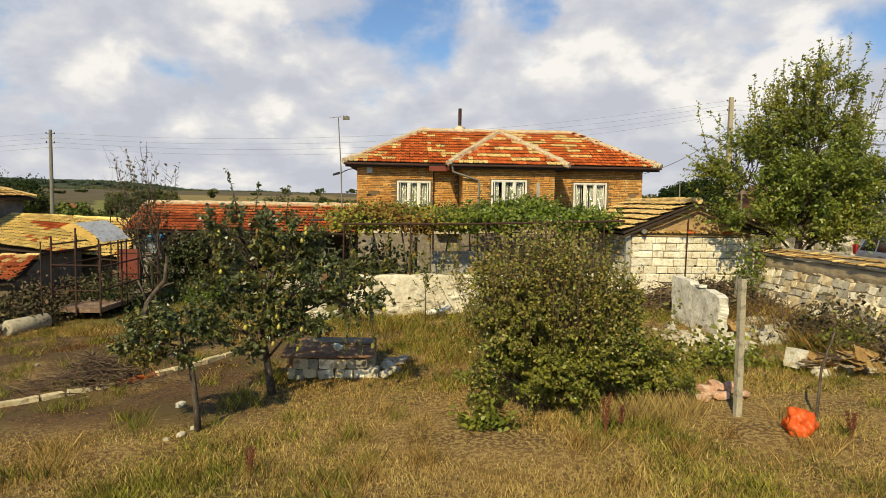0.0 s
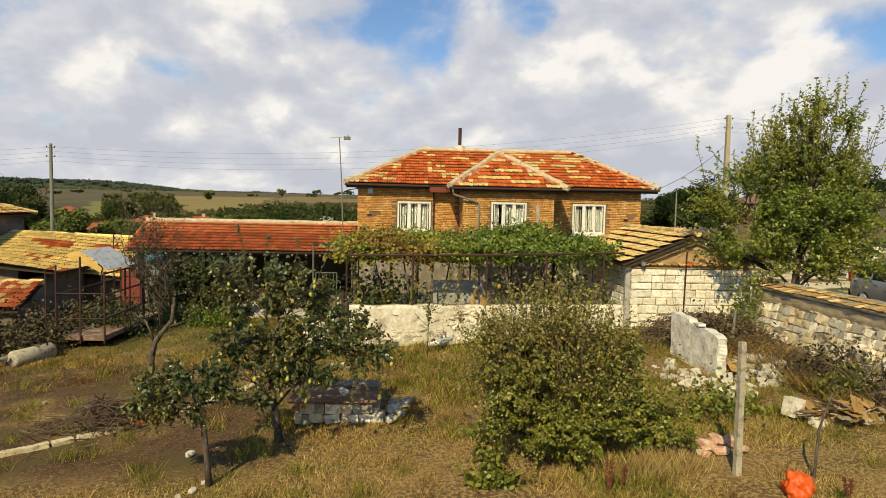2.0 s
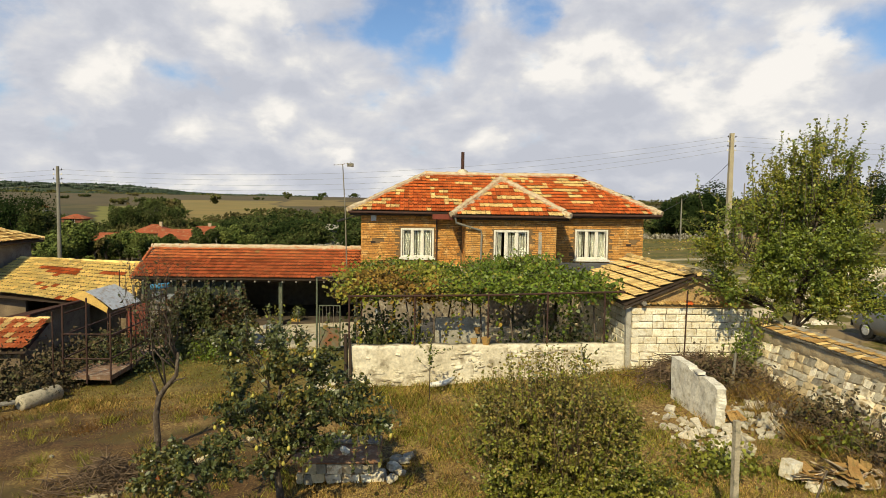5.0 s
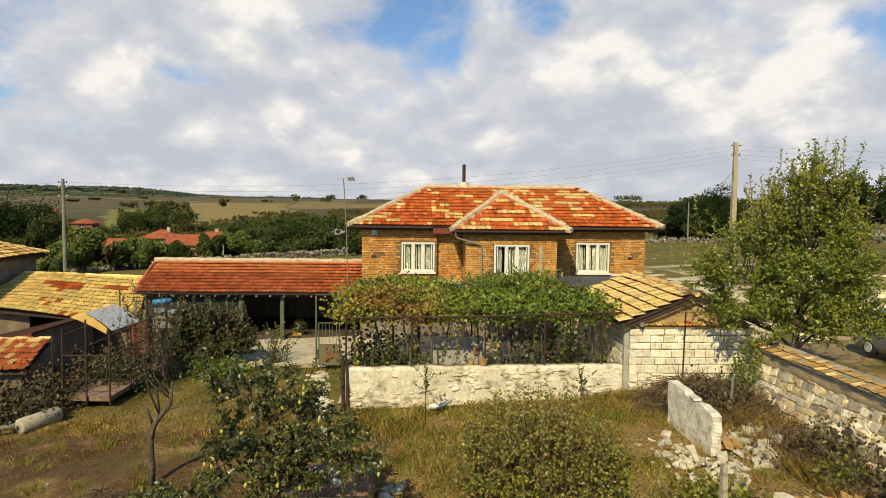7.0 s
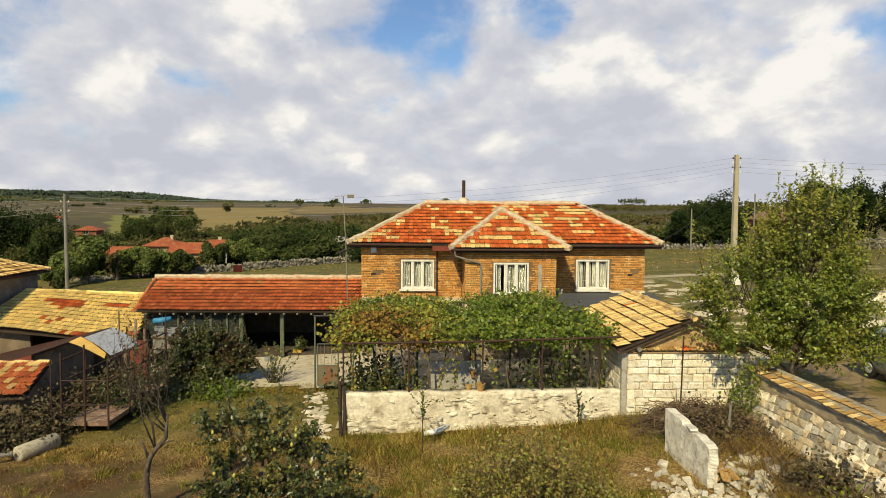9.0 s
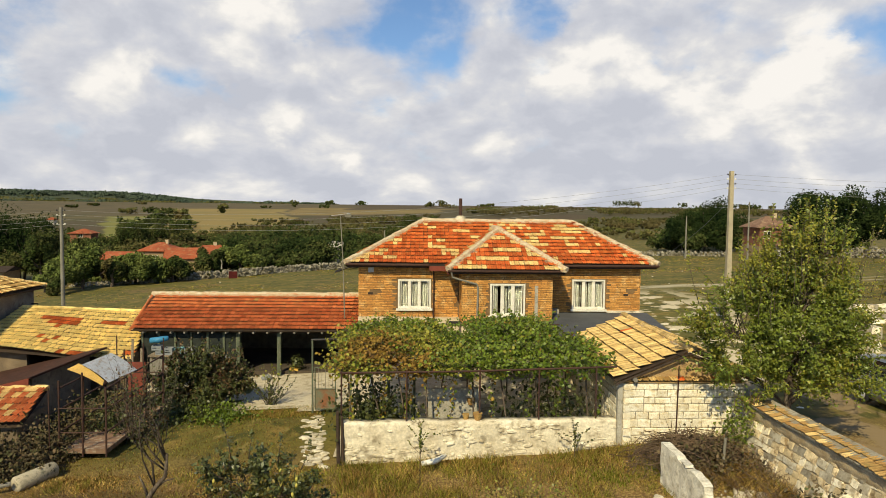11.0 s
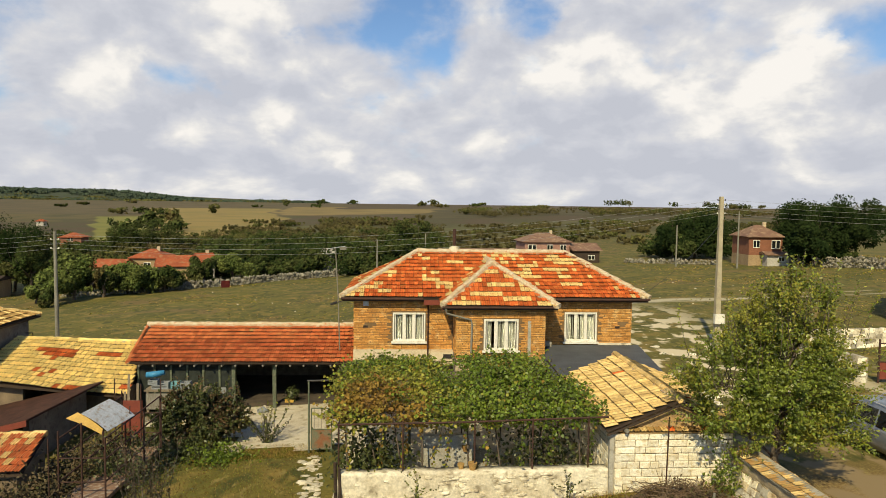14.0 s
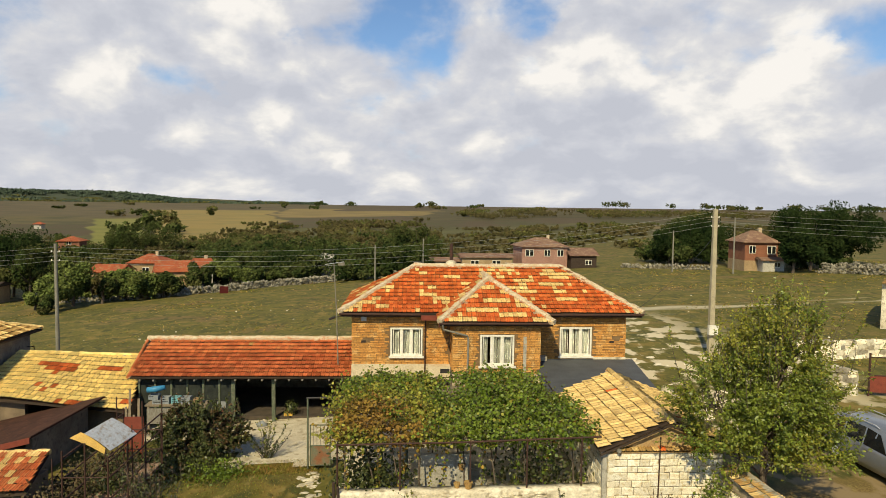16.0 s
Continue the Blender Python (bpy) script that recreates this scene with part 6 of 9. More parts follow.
# ---- vine on its trellis ----
def build_vine():
    tr = thing("trellis", (0.5, 19.1, 1.6), "rusty pipe trellis over the courtyard", "trellis")
    y0, y1 = 19.12, 26.6
    for x in (-3.5, -1.6, 0.55, 2.3, 4.0):
        s = Shape()
        s.rod((x, y0, 1.5), (x, y0, 3.10 + 0.025 * (x + 3.5)), 0.026)
        part("post", s, M["steel_rust"], tr)
    s = Shape()
    s.tube([(-3.55, y0, 3.06), (0.3, y0, 3.12), (4.6, y0, 3.26)], [0.03] * 3)
    part("front_rail", s, M["steel_rust"], tr, "rusty front rail")
    for x in (-3.5, -1.9, -0.2, 1.5, 3.0, 4.3):
        s = Shape()
        s.rod((x, y0, 3.10), (x, y1, 3.22), 0.018)
        part("cross_bar", s, M["steel_rust"], tr)
    for y in (21.5, 24.0, 26.6):
        s = Shape()
        s.rod((-3.6, y, 3.14), (4.5, y, 3.2), 0.018)
        part("long_bar", s, M["steel_rust"], tr)
    for x in (-3.5, 0.55, 4.2):
        s = Shape()
        s.rod((x, 24.0, 0.2), (x, 24.0, 3.2), 0.026)
        part("post", s, M["steel_rust"], tr)
    vine = thing("grape_vine", (0.4, 22, 0.5), "grape vine roof, green with yellowing autumn leaves", "vine")
    r = random.Random(9)
    wood = Shape()
    for k in range(11):
        x = -3.2 + k * 0.72 + r.uniform(-0.2, 0.2)
        y = r.choice((19.5, 19.7, 22.5))
        wood.tube([(x, y, gz(x, y)), (x + r.uniform(-0.2, 0.2), y + 0.1, 1.4), (x + r.uniform(-0.3, 0.3), y + 0.3, 3.1), (x + r.uniform(-1, 1), y + 2.2, 3.3)], [0.035, 0.03, 0.022, 0.012], 6)
    part("stem", wood, M["bark"], vine, "", True)
    nr = np.random.RandomState(6)
    t = Twigs(9)

    def height(x, y):
        """The lumpy top of the vine: a mound at each end with a dip and a gap between."""
        mound = 0.28 * math.exp(-((x + 2.3) / 1.5) ** 2 - ((y - 23.2) / 3.0) ** 2) + 0.46 * math.exp(-((x - 2.3) / 1.6) ** 2 - ((y - 23.4) / 2.8) ** 2)
        return 3.16 + 0.02 * x + mound + 0.22 * noise.noise((x * 0.9, y * 0.9, 3)) + 0.12 * noise.noise((x * 2.4, y * 2.4, 8))

    canes = 0
    while canes < 3900:
        x, y = t.r.uniform(-3.85, 4.4), t.r.uniform(19.35, 26.9)
        gap = abs(x - 0.25) < 0.2 + 0.11 * max(0.0, y - 22.4) and y > 22.6
        if (gap and t.r.random() < 0.93) or (x > 3.7 and y > 23.4) or noise.noise((x * 0.9, y * 0.9, 13)) < -0.46:
            continue
        canes += 1
        th, length = t.r.uniform(0, 6.28), t.r.uniform(0.3, 0.75)
        up = t.r.choice((0.0, 0.02, 0.06, 0.15, 0.3)) if t.r.random() < 0.8 else 0.45
        z = height(x, y) - t.r.choice((0.0, 0.05, 0.15, 0.3))
        a = Vector((x, y, z))
        e = a + Vector((math.cos(th) * length, math.sin(th) * length, up * length * 1.3))
        e.y = max(e.y, 19.15)
        t.wood.tube([a, e], [0.006, 0.003], 3)
        t.leafy(a, e, t.r.randrange(6, 12), 0.09, 0.25)
    # Canes that hang over the front rail, thick at the green end.
    for k in range(190):
        x = t.r.uniform(-3.6, 4.6)
        lace = noise.noise((x * 1.5, 5, 0))
        if t.r.random() < (0.62 if x < 0.9 else 0.25 if x < 3.1 else 0.7):
            continue
        drop = max(0.12, (0.35 + 1.0 * lace) * (0.85 if x > 0.9 else 0.7)) * t.r.uniform(0.5, 1.2)
        y = 19.2 + abs(t.r.gauss(0, 0.3))
        a, e = Vector((x, y, 3.15 + 0.02 * x)), Vector((x + t.r.gauss(0, 0.14), y + t.r.gauss(0, 0.1), 3.1 - min(drop, 1.5)))
        t.wood.tube([a, e], [0.006, 0.003], 3)
        t.leafy(a, e, int(4 + 16 * min(drop, 1.5)), 0.09, 0.4)
    for x in (-3.3, -2.2, -1.55, -1.4, -0.35, -0.2, 0.95, 2.1, 3.1, 4.2):
        y = t.r.uniform(19.15, 19.6)
        e = Vector((x + t.r.gauss(0, 0.15), y, t.r.uniform(1.1, 1.9)))
        t.wood.tube([(x, y, 3.1), e], [0.008, 0.004], 4)
        t.leafy((x, y, 3.0), e, 34, 0.11, 0.4)
    part("cane", t.wood, M["bark"], vine, "thin brown vine canes")
    pts, way = np.concatenate(t.at), np.concatenate(t.way)
    wander = np.array([noise.noise((a * 0.8, b * 0.8, c)) for a, b, c in pts])
    brown = 0.85 * np.exp(-((pts[:, 0] + 2.9) / 1.3) ** 2 - ((pts[:, 1] - 21.0) / 1.8) ** 2) + 0.6 * np.exp(-((pts[:, 0] + 1.2) / 0.8) ** 2 - ((pts[:, 1] - 19.9) / 0.9) ** 2) + 0.35 * wander
    brown = np.where((pts[:, 2] < 2.8) & (pts[:, 0] < 1.0), np.maximum(brown, 0.35), brown)
    gold = np.clip(0.62 - 0.30 * (pts[:, 0] + 1.2), 0.06, 0.6) * np.clip((27.5 - pts[:, 1]) / 4.0, 0.15, 1.0) + 0.4 * wander
    roll = 0.45 + 0.5 * (nr.rand(len(pts)) - 0.5)
    mi = np.where((roll < brown) | (nr.rand(len(pts)) < 0.02), 1, np.where((roll < gold + 0.06) | (nr.rand(len(pts)) < 0.06), 2, 0))
    part("foliage", leaves("foliage", pts, 0.088, [M["leaf_vine"], M["leaf_vine_dry"], M["leaf_vine_gold"]], 6, 0.2, mi, 1.2, way, 0.8), None, vine, "broad vine leaves, green and yellow-brown")


build_vine()


# ---- left side: huts, cage, neighbour ----
def sagging(poses, fn):
    out = []
    for m, k in poses:
        q = m.copy()
        q.translation.z += fn(m.translation.x, m.translation.y)
        out.append((q, k))
    return out


def build_yellow_hut():
    hut = thing("tiled_hut", (-17, 31, 0), "low hut with sagging yellow and red tiled roof", "hut")
    # Ridge and eave run slightly askew.
    R0, R1 = Vector((-20.85, 33.2, 2.78)), Vector((-14.6, 33.2, 2.60))
    E0, E1 = Vector((-20.85, 29.2, 1.70)), Vector((-13.75, 28.9, 1.10))
    s = Shape()
    dn = Vector((0, 0, 0.12))
    s.add([E0 - dn, E1 - dn, R1 - dn, R0 - dn], [(0, 1, 2), (0, 2, 3)])
    s.slab([R0, R1, R1 + Vector((0.6, 3.5, -1.2)), R0 + Vector((0, 3.5, -1.2))], 0.06)
    roof = part("roof", s, M["dark_wood"], hut, "yellowed clay tiles with red patches")
    lu, lv = (E1 - E0).length, ((R0 + R1) / 2 - (E0 + E1) / 2).length
    w, l = 0.235, 0.36

    def pick(a, b, r):
        patch = noise.noise((a * 0.55, b * 0.9, 7)) + 0.35 * (a / lu) - 0.25 * (b / lv)
        return 1 if patch + r.uniform(-0.15, 0.15) > 0.46 else 0

    poses = tile_quad(E0, E1, R0, R1, w, l, pick, 51, lambda x, y: 0.05 * math.sin(x * 0.9))
    poses.sort(key=lambda q: -q[0].translation.x)
    lay_tiles(roof, poses, [tile_mesh("tile", w, l, M["tile_yellow"]), tile_mesh("tile", w, l, M["tile_red"])], 300)
    lay_ridge("ridge_cap", R0 + Vector((0, 0, 0.03)), R1 + Vector((0, 0, 0.03)), 0.09, 55, M["tile_yellow"], roof)
    for lo, hi in (((-20.8, 29.6, -0.8), (-18.6, 29.8, 1.45)), ((-16.5, 29.5, -0.8), (-14.1, 29.7, 1.1)), ((-14.3, 29.7, -0.8), (-14.1, 33, 1.2)), ((-20.8, 33.4, -0.8), (-14.3, 33.6, 2.3))):
        s = Shape()
        s.box(lo, hi)
        part("wall", s, M["mud_wall"], hut, "brown mud-brick wall")
    # Dark sheet added behind the opening for the shade within the hut.
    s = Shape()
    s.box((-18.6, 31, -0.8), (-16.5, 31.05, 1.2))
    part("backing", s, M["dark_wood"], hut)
    r = random.Random(3)
    for k in range(6):
        b = Shape()
        x = -13.5 + r.uniform(-0.25, 0.35)
        b.box((x, 28.6, 0.2), (x + 0.09, 28.64, 1.5 + r.uniform(-0.2, 0.3)), pose(0, 0, 0, 0, r.uniform(-3, 3), 0), 0, 0.005, k)
        part("leaning_plank", b, M["old_wood"], hut, "weathered leaning plank")


M["tile_yellow"] = mat("tile_yellow", (0.84, 0.64, 0.23), (0.74, 0.52, 0.16), 3, 0.85, 0.4, (0.62, 0.42, 0.14), 40, 0.22, obj=0.22, spec=0.1)
M["mud_wall"] = mat("mud_wall", (0.22, 0.16, 0.10), (0.15, 0.11, 0.07), 2, 0.95, 0.6, None, 25)
M["grey_render"] = mat("grey_render", (0.21, 0.18, 0.145), (0.155, 0.13, 0.105), 1.5, 0.95, 0.5, (0.12, 0.10, 0.08), 25, spec=0.1)
M["brown_sheet"] = mat("brown_sheet", (0.075, 0.036, 0.024), (0.05, 0.026, 0.018), 1.5, 0.8, 0.2, (0.10, 0.044, 0.028), 25, spec=0.1)
M["yellow_sheet"] = mat("yellow_sheet", (0.50, 0.31, 0.06), (0.42, 0.25, 0.05), 3, 0.6, 0.15, None, 30)
build_yellow_hut()


def build_brown_shed():
    sh = thing("sheet_shed", (-17, 26, 0), "lean-to shed with rust-brown sheet roof", "shed")
    s = Shape()
    s.slab([(-20.5, 24.2, 0.35), (-15.35, 24.2, 1.60), (-14.95, 29.3, 1.66), (-20.5, 29.3, 0.31)], 0.08)
    part("roof", s, M["brown_sheet"], sh, "rust-brown metal sheet roof")
    s = Shape()
    s.box((-15.75, 24.6, -0.4), (-15.5, 28.9, 1.46))
    part("side_wall", s, M["grey_render"], sh, "grey cement rendered wall")
    s = Shape()
    s.box((-16.9, 24.55, -0.4), (-15.76, 24.75, 1.02))
    part("front_wall", s, M["grey_render"], sh)
    s = Shape()
    s.add([(-20.5, 24.17, 0.10), (-15.35, 24.17, 1.36), (-15.35, 24.17, 1.58), (-20.5, 24.17, 0.33), (-20.5, 24.13, 0.10), (-15.35, 24.13, 1.36), (-15.35, 24.13, 1.58), (-20.5, 24.13, 0.33)], [(4, 5, 6, 7), (1, 0, 3, 2), (0, 1, 5, 4), (2, 3, 7, 6), (1, 2, 6, 5)])
    part("front_board", s, M["red_board"], sh, "red-brown front board")
    s = Shape()
    s.box((-17.3, 28.8, -0.4), (-15.76, 29.0, 0.95))
    part("back_wall", s, M["mud_wall"], sh)


build_brown_shed()


def build_low_hut():
    hut = thing("tile_hut", (-15, 21, 0), "tiny tumbledown hut with broken red tile roof", "hut")
    E0, E1, R0, R1 = Vector((-17.0, 20.2, 1.10)), Vector((-13.35, 20.3, 1.17)), Vector((-17.0, 22.1, 1.74)), Vector((-13.6, 22.2, 1.76))
    s = Shape()
    dn = Vector((0, 0, 0.10))
    s.add([E0 - dn, E1 - dn, R1 - dn, R0 - dn], [(0, 1, 2), (0, 2, 3)])
    roof = part("roof", s, M["dark_wood"], hut, "broken red and cream roof tiles")
    poses = tile_quad(E0, E1, R0, R1, 0.22, 0.36, lambda a, b, r: 1 if r.random() < 0.18 else 0, 61)
    lay_tiles(roof, poses, [tile_mesh("tile", 0.22, 0.36, M["tile_shed"]), tile_mesh("tile", 0.22, 0.36, M["tile_cream"])], 300)
    lay_ridge("ridge_cap", R0, R1, 0.10, 62, M["tile_cream"], roof)
    s = Shape()
    s.box((-16.9, 20.5, -0.2), (-13.6, 20.7, 1.12)).box((-13.8, 20.7, -0.2), (-13.6, 22.1, 1.2)).box((-16.9, 21.9, -0.2), (-13.8, 22.1, 1.5))
    part("wall", s, M["mud_wall"], hut, "brown mud walls")


build_low_hut()


def build_neighbour():
    nb = thing("neighbour_house", (-24, 31, -0.5), "grey rendered neighbour house with tiled eaves", "house")
    s = Shape()
    s.box((-29, 27.4, -0.8), (-21.1, 34.6, 3.55))
    part("wall", s, M["grey_render"], nb, "grey rough-rendered wall")
    y0, y1, ym = 26.9, 35.1, 31.0
    E0, E1, R, Q, F0, F1 = (Vector(p) for p in ((-20.72, y0, 3.64), (-20.72, y1, 3.64), (-24.6, ym, 5.05), (-26, ym, 5.05), (-29.5, y0, 3.64), (-29.5, y1, 3.64)))
    s = Shape()
    dn = Vector((0, 0, 0.05))
    s.slab([E0 - dn, E1 - dn, R - dn], 0.08)
    s.slab([F0 - dn, E0 - dn, R - dn, Q - dn], 0.08)
    s.slab([E1 - dn, F1 - dn, Q - dn, R - dn], 0.08)
    roof = part("roof", s, M["dark_wood"], nb, "orange and cream tile roof")
    pick = lambda a, b, r: 1 if r.random() < 0.45 else 0
    v2 = R - (E0 + E1) / 2
    side = y1 - y0
    poses = tile_face(E0 + Vector((0, 0, 0.02)), (0, 1, 0), v2, lambda a, b: b < v2.length and side / 2 * b / v2.length < a < side - side / 2 * b / v2.length, 0.23, 0.36, 12, 36, pick, 72)
    v = Vector((0, ym - y0, 1.41))
    poses += tile_face(F0 + Vector((0, 0, 0.02)), (1, 0, 0), v, lambda a, b: b < v.length and a < 8.78 - 3.88 * b / v.length, 0.23, 0.36, 13, 40, pick, 71)
    lay_tiles(roof, poses, [tile_mesh("tile", 0.23, 0.36, M["tile_coping"]), tile_mesh("tile", 0.23, 0.36, M["tile_cream"])], 300)
    for k, e in enumerate((E0, E1)):
        lay_ridge("hip_cap", e + Vector((0, 0, 0.05)), R + Vector((0, 0, 0.05)), 0.1, 73 + k, M["tile_cream"], roof)
    s = Shape()
    z, y, x = 2.55, 34.3, -21.08
    s.rod((x, y, z), (x + 0.35, y, z), 0.025).rod((x + 0.35, y, z - 0.3), (x + 0.35, y, z + 0.3), 0.02).rod((x, y, z + 0.28), (x + 0.35, y, z + 0.28), 0.025)
    part("bracket", s, M["steel_dark"], nb, "black iron wire bracket")


build_neighbour()


def build_cage():
    cage = thing("pipe_frame", (-11.4, 21, 0.4), "rusty pipe frame cage with small tin roof", "frame")
    g = 0.42
    s = Shape()
    s.box((-12.1, 20.2, 0.28), (-10.75, 24.6, g), None, 0, 0.02, 1)
    part("floor", s, M["ridge_brown"], cage, "cracked reddish paving floor")
    xs = (-12.15, -11.45, -10.75)
    ys = (20.15, 21.6, 23.1, 24.6)
    for x in xs:
        for y in ys:
            if x == xs[1] and y in ys[1:3]:
                continue
            s = Shape()
            top = {xs[0]: 2.55, xs[1]: 2.8, xs[2]: 2.35}[x]
            s.rod((x, y, 0.2), (x + 0.02, y, top), 0.029)
            part("post", s, M["steel_rust"], cage)
    for x in (xs[0], xs[2]):
        for z in (0.95, 1.65, 2.3):
            s = Shape()
            s.rod((x, ys[0], z), (x, ys[-1], z + 0.02), 0.027)
            part("rail", s, M["steel_rust"], cage)
    for y in (ys[0], ys[-1]):
        for z in (0.95, 1.7):
            s = Shape()
            s.rod((xs[0], y, z), (xs[2], y, z), 0.02)
            part("rail", s, M["steel_rust"], cage)
    for x, y, z in ((-12.3, 19.9, 2.4), (-11.9, 23.5, 3.3), (-10.7, 24.6, 3.0), (-10.75, 22.0, 2.75)):
        s = Shape()
        s.rod((x, y, 0.2), (x, y, z), 0.02)
        part("post", s, M["steel_rust"], cage)
    # Tin roof in two curved sheets.
    def sheet(a, b, c, d, sag):
        q = Shape()
        n = 8
        v = []
        for i in range(n + 1):
            t = i / n
            up = Vector((0, 0, sag * math.sin(t * math.pi)))
            v += [Vector(a).lerp(Vector(b), t) + up, Vector(d).lerp(Vector(c), t) + up]
        v += [p - Vector((0, 0, 0.012)) for p in v]
        k = 2 * (n + 1)
        f = [(2 * i, 2 * i + 2, 2 * i + 3, 2 * i + 1) for i in range(n)] + [(k + 2 * i + 1, k + 2 * i + 3, k + 2 * i + 2, k + 2 * i) for i in range(n)]
        f += [(2 * i + 2, 2 * i, k + 2 * i, k + 2 * i + 2) for i in range(n)] + [(2 * i + 1, 2 * i + 3, k + 2 * i + 3, k + 2 * i + 1) for i in range(n)]
        return q.add(v, f)
    part("tin_sheet", sheet((-11.70, 20.7, 2.92), (-10.9, 20.7, 2.36), (-10.62, 22.1, 2.42), (-11.45, 22.1, 2.98), 0.05), M["zinc"], cage, "pale galvanised tin sheet")
    part("yellow_sheet", sheet((-12.15, 20.68, 2.78), (-11.05, 20.62, 2.28), (-11.05, 20.72, 2.42), (-11.85, 20.8, 2.93), 0.04), M["yellow_sheet"], cage, "mustard yellow metal flap")
    s = Shape()
    s.box((-12.7, 26.0, 0.05), (-11.95, 26.04, 1.75))
    single("metal_door", s, M["red_board"], "rust-red sheet metal garden door", "door")


M["ridge_brown"] = mat("ridge_brown", (0.26, 0.15, 0.09), (0.18, 0.11, 0.07), 3, 0.95, 0.5, (0.33, 0.27, 0.2), 25)
build_cage()


# ---- gate, shed contents ----
def build_gate():
    gate = thing("garden_gate", (-4.7, 24.2, 0.4), "tall rusty pipe gate with mesh and sheet panel", "gate")
    for x in (-5.15, -3.75):
        s = Shape()
        s.rod((x, 24.2, 0.3), (x, 24.2, 3.02), 0.035)
        part("post", s, M["green_post"], gate, "faded green gate post")
    s = Shape()
    s.rod((-5.2, 24.2, 3.02), (-3.7, 24.2, 3.06), 0.035)
    part("lintel", s, M["steel_dark"], gate)
    s = Shape()
    for a, b in (((-5.05, 0.45), (-5.05, 2.0)), ((-4.3, 0.45), (-4.3, 2.0)), ((-5.05, 2.0), (-4.3, 2.0)), ((-5.05, 1.2), (-4.3, 1.2)), ((-5.05, 0.45), (-4.3, 0.45))):
        s.rod((a[0], 24.15, a[1]), (b[0], 24.15, b[1]), 0.022)
    leaf = part("leaf_frame", s, M["green_post"], gate)
    for k in range(5):
        s = Shape()
        x = -4.93 + k * 0.13
        s.rod((x, 24.15, 1.2), (x, 24.15, 2.0), 0.008)
        part("bar", s, M["grey_wood"], leaf)
    s = Shape()
    s.box((-5.03, 24.14, 0.47), (-4.32, 24.16, 1.18))
    part("panel", s, M["rust_panel"], leaf, "rust-streaked green sheet panel")
    s = Shape()
    s.rod((-3.55, 18.9, 0.3), (-3.58, 18.9, 2.0), 0.06, 0.05)
    s.rod((-3.42, 18.9, 0.3), (-3.46, 18.9, 1.85), 0.045, 0.04)
    single("fence_post", s, M["dark_wood"], "dark weathered double wooden fence post", "post")


M["rust_panel"] = mat("rust_panel", (0.13, 0.13, 0.08), (0.20, 0.08, 0.035), 4, 0.8, 0.2, None, 30)
build_gate()


